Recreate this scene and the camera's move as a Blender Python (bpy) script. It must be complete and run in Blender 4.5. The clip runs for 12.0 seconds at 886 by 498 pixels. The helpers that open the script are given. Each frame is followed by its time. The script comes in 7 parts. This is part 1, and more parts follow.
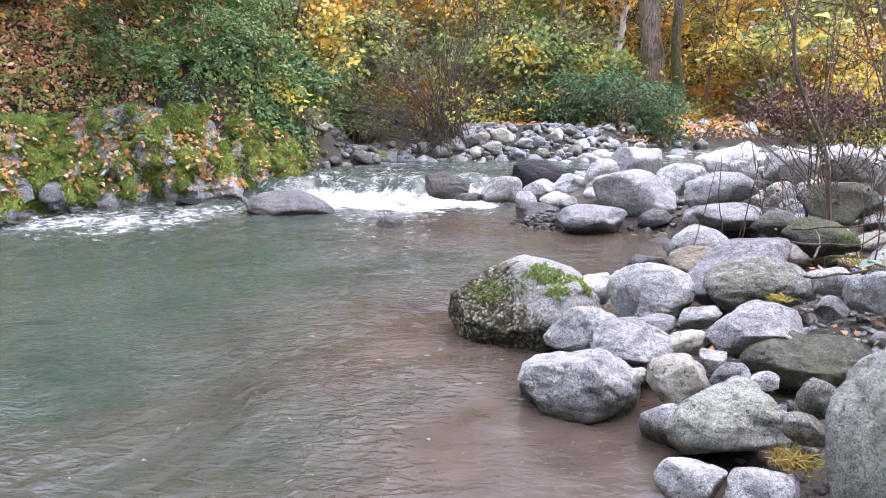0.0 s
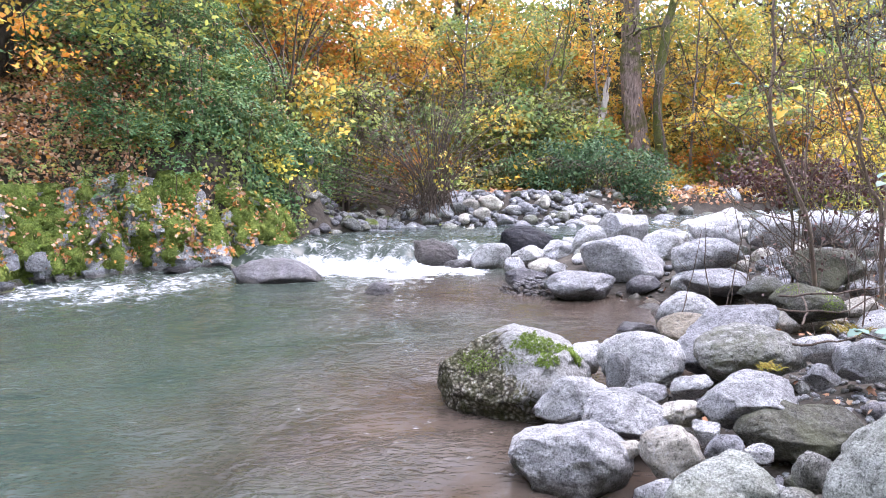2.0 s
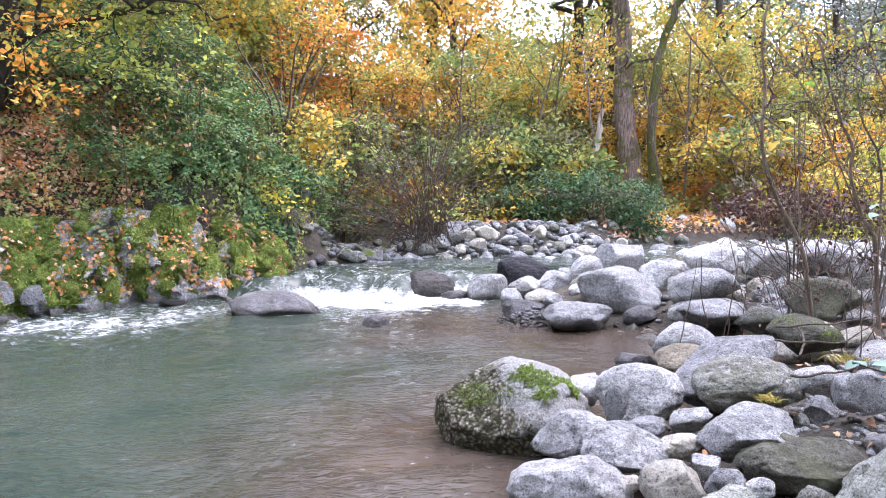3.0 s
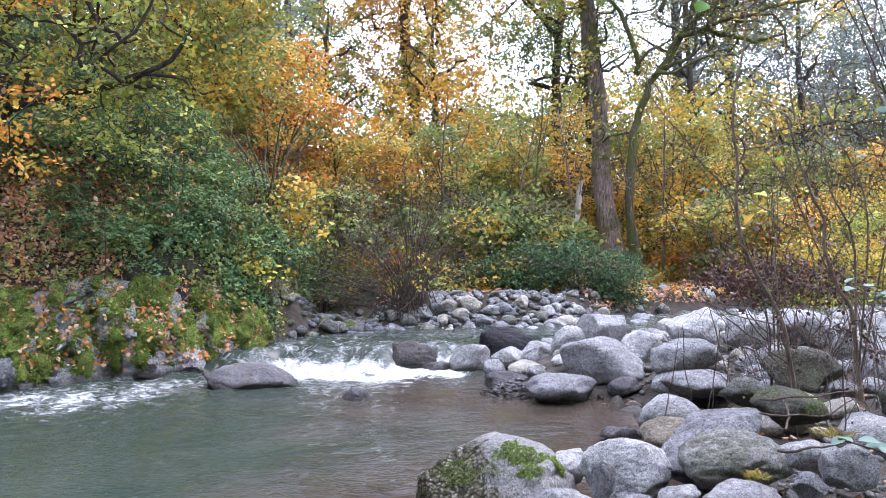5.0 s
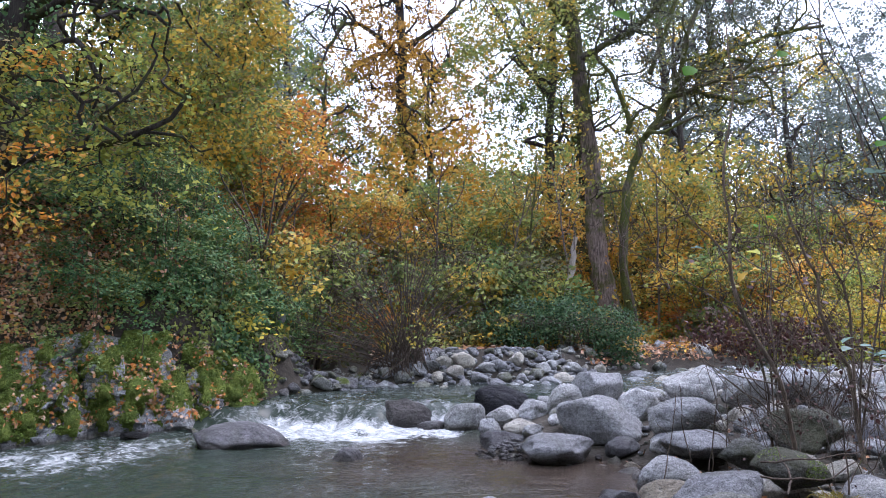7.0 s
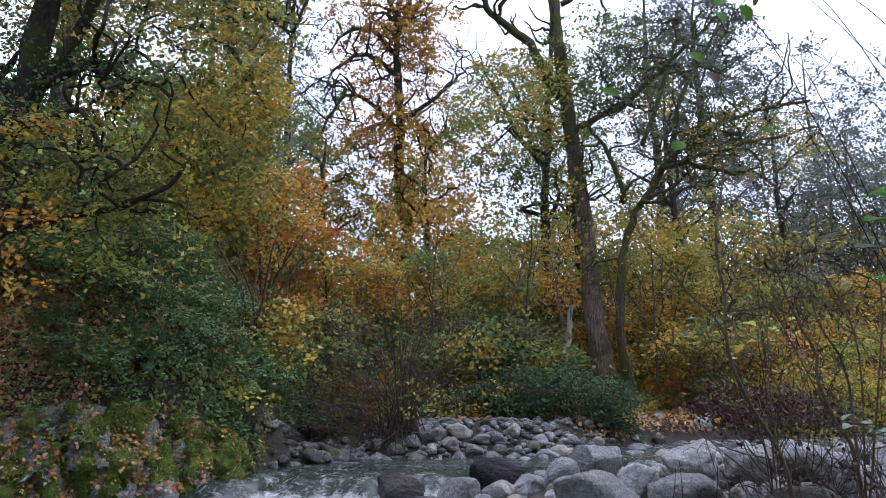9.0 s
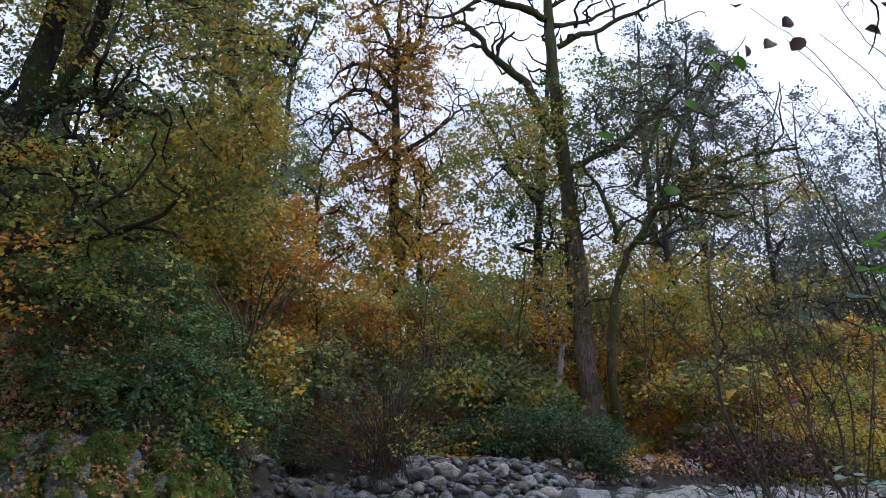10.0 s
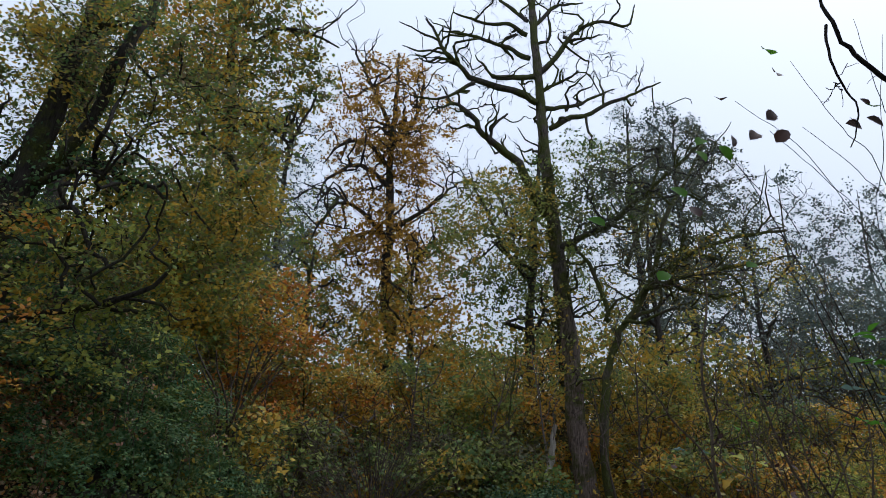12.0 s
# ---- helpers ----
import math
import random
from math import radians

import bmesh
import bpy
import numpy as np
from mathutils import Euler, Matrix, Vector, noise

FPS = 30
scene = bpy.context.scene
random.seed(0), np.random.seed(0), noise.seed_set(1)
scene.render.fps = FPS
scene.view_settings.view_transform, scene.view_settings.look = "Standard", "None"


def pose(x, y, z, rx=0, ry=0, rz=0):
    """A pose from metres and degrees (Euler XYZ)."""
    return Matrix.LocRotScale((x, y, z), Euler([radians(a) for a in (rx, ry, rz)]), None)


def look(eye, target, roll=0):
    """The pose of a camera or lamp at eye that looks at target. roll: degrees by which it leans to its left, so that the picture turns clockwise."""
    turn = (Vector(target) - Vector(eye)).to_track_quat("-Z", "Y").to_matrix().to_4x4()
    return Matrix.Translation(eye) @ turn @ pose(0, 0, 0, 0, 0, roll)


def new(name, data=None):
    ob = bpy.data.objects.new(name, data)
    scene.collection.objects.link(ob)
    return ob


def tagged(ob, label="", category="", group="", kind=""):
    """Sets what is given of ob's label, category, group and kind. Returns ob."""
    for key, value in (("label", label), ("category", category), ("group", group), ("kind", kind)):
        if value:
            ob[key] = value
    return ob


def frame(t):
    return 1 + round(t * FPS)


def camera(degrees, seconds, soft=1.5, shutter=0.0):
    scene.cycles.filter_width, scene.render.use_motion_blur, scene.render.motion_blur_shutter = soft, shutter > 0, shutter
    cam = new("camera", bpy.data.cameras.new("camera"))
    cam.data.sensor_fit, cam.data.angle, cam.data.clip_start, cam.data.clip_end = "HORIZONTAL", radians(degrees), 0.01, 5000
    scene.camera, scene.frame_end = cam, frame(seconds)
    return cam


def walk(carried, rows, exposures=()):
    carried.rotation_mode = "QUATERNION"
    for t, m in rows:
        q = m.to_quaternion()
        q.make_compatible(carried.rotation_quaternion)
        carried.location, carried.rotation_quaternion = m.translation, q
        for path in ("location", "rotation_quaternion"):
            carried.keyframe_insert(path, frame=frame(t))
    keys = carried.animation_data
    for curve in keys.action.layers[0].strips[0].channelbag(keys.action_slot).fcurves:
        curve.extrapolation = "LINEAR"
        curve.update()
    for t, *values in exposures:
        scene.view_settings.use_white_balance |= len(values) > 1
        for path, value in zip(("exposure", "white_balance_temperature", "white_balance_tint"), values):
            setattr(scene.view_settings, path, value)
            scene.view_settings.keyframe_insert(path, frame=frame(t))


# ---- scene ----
cam = camera(67.7, 12.0, soft=0.7)
PATH = [
    (0, -0, -0, 1.72, 77.5, 0, 0),
    (0.5, 0.002, 0.01, 1.728, 79.02, -0.01, -0.59),
    (1, 0.001, 0.002, 1.738, 80.34, 0.07, -0.99),
    (1.5, 0.01, 0.011, 1.741, 81.59, 0.03, -1.06),
    (2, 0.013, 0.011, 1.754, 83.11, 0.24, -0.93),
    (2.5, 0.018, 0.012, 1.76, 84.41, 0.39, -0.91),
    (3, 0.013, 0.006, 1.773, 85.71, 0.49, -1.26),
    (5, 0.013, 0.011, 1.805, 91.63, 0.52, -2.81),
    (5.5, 0.022, 0.015, 1.811, 92.82, 0.59, -2.95),
    (6, 0.029, 0.025, 1.809, 94.13, 0.39, -3.15),
    (6.5, 0.022, 0.029, 1.824, 95.08, 0.42, -3.25),
    (7, 0.021, 0.022, 1.825, 96.42, 0.42, -3.24),
    (9, 0.052, 0.042, 1.857, 102.19, 0.12, -3.58),
    (9.5, 0.044, 0.034, 1.875, 103.53, -0.67, -4.28),
    (10, 0.044, 0.038, 1.882, 105.19, -1.23, -4.55),
    (10.5, 0.049, 0.033, 1.908, 107.11, -1.81, -4.52),
    (11, 0.046, 0.028, 1.909, 108.48, -1.77, -4.87),
    (11.5, 0.053, 0.041, 1.93, 109.75, -1.84, -5.2),
    (12, 0.042, 0.037, 1.936, 111.63, -1.98, -5.55),
]
EXPOSURE = [(0.0, 0.95, 6230, 25), (1.5, 1.05, 6130, 26), (3.0, 0.97, 6080, 26), (5.0, 0.53, 5880, 25), (7.0, -0.12, 5780, 23), (9.0, -0.85, 5780, 21), (10.5, -1.48, 5930, 15), (12.0, -1.75, 6030, 12)]
walk(cam, [(t, pose(x, y, z, rx, ry, rz)) for t, x, y, z, rx, ry, rz in PATH], EXPOSURE)

# ---- daylight: bright overcast ----
SUN_UP, SUN_TURN = radians(58), radians(62)
world = bpy.data.worlds.new("overcast_sky")
scene.world = world
world.use_nodes = True
wn, wl = world.node_tree.nodes, world.node_tree.links
wn.clear()
sky = wn.new("ShaderNodeTexSky")
sky.sky_type, sky.sun_disc = "NISHITA", False
sky.sun_elevation, sky.sun_rotation = SUN_UP, SUN_TURN
sky.air_density, sky.dust_density = 1.0, 6.0
cloud = wn.new("ShaderNodeMix")
cloud.data_type = "RGBA"
cloud.inputs[0].default_value = 0.75
cloud.inputs[7].default_value = (11.4, 12.6, 14.2, 1)
back = wn.new("ShaderNodeBackground")
back.inputs["Strength"].default_value = 0.30
wout = wn.new("ShaderNodeOutputWorld")
wl.new(sky.outputs[0], cloud.inputs[6])
rise = wn.new("ShaderNodeTexGradient")
rise.texture_mapping.mapping_x, rise.texture_mapping.mapping_z = "Z", "X"
lift = wn.new("ShaderNodeMath")
lift.operation = "MULTIPLY_ADD"
lift.inputs[1].default_value, lift.inputs[2].default_value = 0.48, 0.68
dome = wn.new("ShaderNodeVectorMath")
dome.operation = "SCALE"
wl.new(rise.outputs["Fac"], lift.inputs[0])
wl.new(cloud.outputs[2], dome.inputs[0])
wl.new(lift.outputs[0], dome.inputs["Scale"])
wl.new(dome.outputs[0], back.inputs[0])
wl.new(back.outputs[0], wout.inputs[0])

sun = new("sun", bpy.data.lights.new("sun", "SUN"))
sun.data.energy, sun.data.angle, sun.data.color = 1.5, radians(40), (1.0, 0.97, 0.93)
sun.matrix_world = look((0, 0, 30), (-math.sin(SUN_TURN) * 10, -math.cos(SUN_TURN) * 10, 30 - 10 * math.tan(SUN_UP)))

# ---- materials ----


class Mat:
    """A node material with a Principled shader and short ways to add noise, ramps and mixes."""

    def __init__(self, name, rough=0.8, spec=0.5):
        self.m = bpy.data.materials.new(name)
        self.m.use_nodes = True
        self.n, self.l = self.m.node_tree.nodes, self.m.node_tree.links
        self.n.clear()
        self.out = self.n.new("ShaderNodeOutputMaterial")
        self.p = self.n.new("ShaderNodeBsdfPrincipled")
        self.p.inputs["Roughness"].default_value = rough
        self.p.inputs["Specular IOR Level"].default_value = spec
        self.l.new(self.p.outputs[0], self.out.inputs[0])
        self.co = self.n.new("ShaderNodeNewGeometry")
        self.pos = self.co.outputs["Position"]

    def put(self, value, socket):
        if hasattr(value, "is_output"):
            self.l.new(value, socket)
        elif isinstance(value, (tuple, list)):
            socket.default_value = (*value, 1) if len(socket.default_value) == 4 and len(value) == 3 else value
        else:
            socket.default_value = value

    def stretch(self, sx, sy, sz, vec=None):
        k = self.n.new("ShaderNodeVectorMath")
        k.operation = "MULTIPLY"
        self.l.new(vec or self.pos, k.inputs[0])
        k.inputs[1].default_value = (sx, sy, sz)
        return k.outputs[0]

    def noise(self, scale, detail=4, rough=0.55, vec=None, warp=0.0):
        k = self.n.new("ShaderNodeTexNoise")
        k.inputs["Scale"].default_value, k.inputs["Detail"].default_value = scale, detail
        k.inputs["Roughness"].default_value, k.inputs["Distortion"].default_value = rough, warp
        self.l.new(vec or self.pos, k.inputs["Vector"])
        return k.outputs[0]

    def cells(self, scale, feature="F1", vec=None):
        k = self.n.new("ShaderNodeTexVoronoi")
        k.feature = feature
        k.inputs["Scale"].default_value = scale
        self.l.new(vec or self.pos, k.inputs["Vector"])
        return k.outputs[0]

    def wobble(self, amount, scale=2.0):
        """The position, pushed about by noise."""
        k = self.n.new("ShaderNodeTexNoise")
        k.inputs["Scale"].default_value, k.inputs["Detail"].default_value = scale, 4
        self.l.new(self.pos, k.inputs["Vector"])
        j = self.n.new("ShaderNodeVectorMath")
        j.operation = "MULTIPLY_ADD"
        self.l.new(k.outputs["Color"], j.inputs[0])
        j.inputs[1].default_value = (amount, amount, amount)
        self.l.new(self.pos, j.inputs[2])
        return j.outputs[0]

    def ramp(self, fac, *stops):
        k = self.n.new("ShaderNodeValToRGB")
        e = k.color_ramp.elements
        while len(e) < len(stops):
            e.new(0.5)
        for el, (at, col) in zip(e, stops):
            el.position = at
            el.color = (*col, 1) if isinstance(col, tuple) else (col, col, col, 1)
        self.put(fac, k.inputs[0])
        return k.outputs[0]

    def mix(self, fac, a, b, blend="MIX"):
        k = self.n.new("ShaderNodeMix")
        k.data_type, k.blend_type = "RGBA", blend
        self.put(fac, k.inputs[0]), self.put(a, k.inputs[6]), self.put(b, k.inputs[7])
        return k.outputs[2]

    def maths(self, op, a, b=0.0, clamp=False):
        k = self.n.new("ShaderNodeMath")
        k.operation, k.use_clamp = op, clamp
        self.put(a, k.inputs[0]), self.put(b, k.inputs[1])
        return k.outputs[0]

    def split(self, vec):
        k = self.n.new("ShaderNodeSeparateXYZ")
        self.l.new(vec, k.inputs[0])
        return k.outputs

    def attribute(self, name):
        k = self.n.new("ShaderNodeAttribute")
        k.attribute_name = name
        return k.outputs["Fac"]

    def object_random(self):
        return self.n.new("ShaderNodeObjectInfo").outputs["Random"]

    def island_random(self):
        return self.co.outputs["Random Per Island"]

    def bump(self, height, strength=0.4, dist=0.02, under=None):
        k = self.n.new("ShaderNodeBump")
        k.inputs["Strength"].default_value, k.inputs["Distance"].default_value = strength, dist
        self.put(height, k.inputs["Height"])
        if under:
            self.l.new(under, k.inputs["Normal"])
        self.l.new(k.outputs[0], self.p.inputs["Normal"])
        return k.outputs[0]

    def colour(self, c):
        self.put(c, self.p.inputs["Base Color"])
        return self


def rock_material(name, light, dark, moss=0.0, olive=0.25, wet=False, speck=0.85, lichen=0.4, blotch=24, crusty=0.010, vary=1.0):
    """Granite: speckled grain, broad stains, olive algae film, optional moss on the upper faces."""
    k = Mat(name, 0.82, 0.35)
    tint = k.ramp(k.object_random(), (0.0, (0.55, 0.55, 0.58)), (0.3, (0.82, 0.82, 0.83)), (0.65, 1.05), (1.0, (1.20, 1.19, 1.16)))
    broad = k.noise(2.6, 7, 0.7, warp=0.6)
    base = k.mix(k.ramp(broad, (0.3, 0.0), (0.68, 1.0)), dark, light)
    grain = k.noise(110, 4, 0.8)
    base = k.mix(speck, base, k.ramp(grain, (0.36, 0.15), (0.46, 0.8), (0.56, 1.15), (0.68, 1.9)), "MULTIPLY")
    patch = k.noise(17, 6, 0.75, warp=0.6)
    base = k.mix(0.6, base, k.ramp(patch, (0.3, 0.25), (0.46, 0.92), (0.68, 1.45)), "MULTIPLY")
    strata = k.noise(3.2, 6, 0.7, vec=k.stretch(0.55, 1.0, 3.4, k.wobble(0.5, 0.9)), warp=0.4)
    base = k.mix(0.4, base, k.ramp(strata, (0.36, 0.4), (0.47, 1.0), (0.6, 1.15), (0.66, 0.75), (0.72, 1.1)), "MULTIPLY")
    veins = k.cells(2.3, "DISTANCE_TO_EDGE", k.stretch(1.0, 1.0, 1.7, k.wobble(0.35)))
    base = k.mix(0.5, base, k.ramp(veins, (0.0, 0.45), (0.018, 1.0)), "MULTIPLY")
    pits = k.noise(42, 5, 0.7, warp=0.4)
    base = k.mix(0.8, base, k.ramp(pits, (0.36, 0.22), (0.44, 0.95), (0.62, 1.12)), "MULTIPLY")
    stain = k.noise(5.5, 8, 0.75, vec=k.stretch(1.0, 1.0, 0.6), warp=1.2)
    base = k.mix(0.6, base, k.ramp(stain, (0.34, 0.35), (0.46, 0.95), (0.7, 1.2)), "MULTIPLY")
    crust = k.ramp(k.noise(blotch, 6, 0.75, warp=0.5), (0.54, 0.0), (0.6, lichen))
    base = k.mix(crust, base, (0.62, 0.62, 0.60))
    film = k.ramp(k.noise(2.4, 7, 0.7, warp=0.8), (0.44, 0.0), (0.62, olive))
    base = k.mix(film, base, (0.10, 0.105, 0.055))
    base = k.mix(vary, base, tint, "MULTIPLY")
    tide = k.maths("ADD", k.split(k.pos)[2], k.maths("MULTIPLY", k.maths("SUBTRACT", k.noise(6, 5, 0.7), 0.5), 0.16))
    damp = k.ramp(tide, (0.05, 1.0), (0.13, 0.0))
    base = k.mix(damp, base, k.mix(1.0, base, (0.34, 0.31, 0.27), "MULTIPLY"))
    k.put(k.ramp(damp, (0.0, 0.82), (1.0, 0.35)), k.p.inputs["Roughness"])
    if moss:
        up = k.split(k.co.outputs["Normal"])[2]
        m = k.maths("MULTIPLY", k.ramp(up, (0.25, 0.0), (0.75, 1.0)), k.ramp(k.noise(4.5, 6, 0.7, warp=0.5), (0.62 - 0.3 * moss, 0.0), (0.72 - 0.3 * moss, 1.0)))
        base = k.mix(m, base, k.ramp(k.noise(30, 4), (0.3, (0.035, 0.055, 0.01)), (0.7, (0.14, 0.17, 0.02))))
    if wet:
        k.put(k.ramp(broad, (0.3, 0.28), (0.7, 0.45)), k.p.inputs["Roughness"])
        k.p.inputs["Specular IOR Level"].default_value = 0.45
    k.colour(base)
    low = k.bump(k.mix(0.35, k.noise(7, 9, 0.75), strata), 1.0, 0.13)
    dents = k.bump(k.cells(19, "SMOOTH_F1", k.wobble(0.1, 9)), 0.55, 0.03, low)
    k.bump(k.mix(0.65, grain, pits), 1.0, crusty * 1.8, dents)
    return k.m


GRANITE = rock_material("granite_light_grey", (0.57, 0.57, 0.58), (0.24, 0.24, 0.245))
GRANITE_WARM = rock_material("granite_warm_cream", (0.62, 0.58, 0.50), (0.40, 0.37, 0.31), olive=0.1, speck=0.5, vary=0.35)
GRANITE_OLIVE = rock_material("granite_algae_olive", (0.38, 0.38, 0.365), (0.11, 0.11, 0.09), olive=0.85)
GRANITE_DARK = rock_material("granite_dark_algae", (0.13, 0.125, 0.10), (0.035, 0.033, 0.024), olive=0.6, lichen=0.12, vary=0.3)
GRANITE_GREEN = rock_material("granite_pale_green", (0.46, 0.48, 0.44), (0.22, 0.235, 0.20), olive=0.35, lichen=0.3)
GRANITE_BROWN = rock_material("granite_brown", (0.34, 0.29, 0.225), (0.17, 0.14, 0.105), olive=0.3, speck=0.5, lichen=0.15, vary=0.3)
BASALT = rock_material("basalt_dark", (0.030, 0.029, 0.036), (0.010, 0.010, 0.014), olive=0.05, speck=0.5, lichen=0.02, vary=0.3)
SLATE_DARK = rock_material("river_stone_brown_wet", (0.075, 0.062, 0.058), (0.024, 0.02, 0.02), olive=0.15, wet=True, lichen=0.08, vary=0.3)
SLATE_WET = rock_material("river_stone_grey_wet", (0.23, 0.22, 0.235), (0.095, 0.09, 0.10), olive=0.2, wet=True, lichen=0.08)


def crusted_boulder_material():
    """The mossy boulder: dark flaking crust with pale chips on the river side, grey lichen over its dry shoulder."""
    k = Mat("boulder_crusted_with_lichen", 0.9, 0.25)
    x, y, z = k.split(k.pos)
    chips = k.cells(30, "F1", k.wobble(0.06, 14))
    crust = k.ramp(chips, (0.14, (0.50, 0.48, 0.42)), (0.38, (0.24, 0.215, 0.16)), (0.64, (0.05, 0.042, 0.03)))
    crust = k.mix(k.ramp(k.noise(6, 5, 0.7), (0.42, 0.0), (0.62, 0.7)), crust, (0.07, 0.075, 0.025))
    pale = k.mix(k.ramp(k.noise(55, 5, 0.75), (0.38, 0.0), (0.62, 1.0)), (0.20, 0.19, 0.175), (0.56, 0.56, 0.55))
    side = k.maths("ADD", k.maths("MULTIPLY", k.maths("SUBTRACT", x, 0.54), 1.7), k.maths("MULTIPLY", k.maths("SUBTRACT", z, 0.30), 0.9))
    m = k.ramp(k.maths("ADD", side, k.maths("MULTIPLY", k.maths("SUBTRACT", k.noise(7, 8, 0.8, warp=0.5), 0.5), 2.6)), (0.0, 0.0), (0.16, 1.0))
    base = k.mix(m, crust, pale)
    k.colour(k.mix(0.6, base, k.ramp(k.noise(120, 3, 0.7), (0.35, 0.5), (0.65, 1.4)), "MULTIPLY"))
    low = k.bump(k.noise(8, 9, 0.75), 1.0, 0.09)
    k.bump(k.mix(m, chips, k.noise(60, 4, 0.7)), 1.0, 0.035, low)
    return k.m


MOSSY = crusted_boulder_material()
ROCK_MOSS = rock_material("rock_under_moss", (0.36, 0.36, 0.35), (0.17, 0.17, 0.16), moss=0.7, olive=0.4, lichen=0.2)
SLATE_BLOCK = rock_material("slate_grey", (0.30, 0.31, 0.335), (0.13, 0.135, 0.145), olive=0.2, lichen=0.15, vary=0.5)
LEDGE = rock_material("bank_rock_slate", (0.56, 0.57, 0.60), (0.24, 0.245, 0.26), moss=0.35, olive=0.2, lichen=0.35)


def ground_material():
    k = Mat("soil_and_gravel", 0.9, 0.3)
    c = k.ramp(k.noise(2.2, 7, 0.65), (0.3, (0.03, 0.025, 0.019)), (0.55, (0.065, 0.054, 0.042)), (0.75, (0.12, 0.105, 0.085)))
    peb = k.cells(16)
    c = k.mix(0.5, c, k.ramp(peb, (0.05, 1.6), (0.45, 0.6)), "MULTIPLY")
    k.colour(c)
    k.bump(k.mix(0.5, peb, k.noise(25, 5)), 0.8, 0.03)
    return k.m


def water_material():
    """Turbid glacial green water, browner over the shallows, with white foam where the mesh says it breaks."""
    k = Mat("turbid_river_water", 0.07, 0.5)
    k.p.inputs["IOR"].default_value = 1.33
    x, y, _ = k.split(k.pos)
    shallow = k.attribute("shallow")
    cloudy = k.noise(0.55, 4, 0.6, warp=0.6)
    green = k.ramp(cloudy, (0.3, (0.024, 0.038, 0.030)), (0.7, (0.044, 0.057, 0.044)))
    brown = k.ramp(k.noise(1.6, 5, 0.6), (0.3, (0.040, 0.030, 0.023)), (0.7, (0.072, 0.056, 0.044)))
    body = k.mix(shallow, green, brown)
    bed = k.ramp(k.noise(1.1, 5, 0.65, warp=0.5), (0.36, 0.55), (0.5, 1.0))
    body = k.mix(k.ramp(shallow, (0.1, 0.0), (0.4, 0.8), (0.8, 0.3)), body, k.mix(1.0, body, bed, "MULTIPLY"))
    flow = k.stretch(1.3, 1.6, 1.0)
    lace = k.noise(4.5, 9, 0.75, vec=flow, warp=0.9)
    foam = k.maths("MULTIPLY", k.attribute("foam"), 1.0)
    cover = k.ramp(k.maths("ADD", k.maths("MULTIPLY", foam, 0.62), k.maths("MULTIPLY", k.maths("SUBTRACT", lace, 0.5), 1.7)), (0.2, 0.0), (0.8, 1.0))
    k.colour(k.mix(cover, body, k.ramp(lace, (0.36, (0.5, 0.54, 0.56)), (0.56, (0.86, 0.88, 0.89)))))
    k.put(k.ramp(cover, (0.0, 0.07), (1.0, 0.6)), k.p.inputs["Roughness"])
    ripple = k.noise(3.4, 2, 0.5, vec=k.stretch(0.75, 1.5, 1.0), warp=0.8)
    fine = k.noise(14, 2, 0.5, vec=k.stretch(0.7, 1.4, 1.0), warp=0.8)
    gusts = k.maths("MULTIPLY", k.ramp(k.noise(0.55, 4, 0.6, warp=0.8), (0.40, 0.2), (0.58, 1.0)), k.ramp(shallow, (0.0, 0.4), (0.45, 1.0), (0.85, 1.0), (0.97, 0.2)))
    b = k.bump(k.maths("MULTIPLY", ripple, gusts), 0.6, 0.065)
    b = k.bump(k.maths("MULTIPLY", fine, gusts), 1.0, 0.04, b)
    tiny = k.noise(30, 2, 0.5, vec=k.stretch(1.0, 1.2, 1.0), warp=0.8)
    b = k.bump(k.maths("MULTIPLY", tiny, gusts), 0.6, 0.008, b)
    k.bump(k.maths("MULTIPLY", cover, lace), 0.6, 0.06, b)
    return k.m


def leaf_material(name, colours, shine=0.25, through_light=0.4, own=0.3):
    """Leaves: each one takes its own colour from the range; light passes through them."""
    k = Mat(name, 0.5, shine)
    n = len(colours)
    turn = k.ramp(k.noise(1.0, 3, 0.6), (0.34, 0.0), (0.66, 1.0))
    pick = k.maths("ADD", k.maths("MULTIPLY", turn, 1 - own), k.maths("MULTIPLY", k.island_random(), own))
    c = k.ramp(pick, *[(i / max(1, n - 1), col) for i, col in enumerate(colours)])
    c = k.mix(0.6, c, k.ramp(k.noise(0.8, 3), (0.3, 0.62), (0.7, 1.25)), "MULTIPLY")
    k.colour(c)
    t = k.n.new("ShaderNodeBsdfTranslucent")
    k.l.new(c, t.inputs[0])
    s = k.n.new("ShaderNodeMixShader")
    s.inputs[0].default_value = through_light
    k.l.new(k.p.outputs[0], s.inputs[1]), k.l.new(t.outputs[0], s.inputs[2])
    k.l.new(s.outputs[0], k.out.inputs[0])
    return k.m


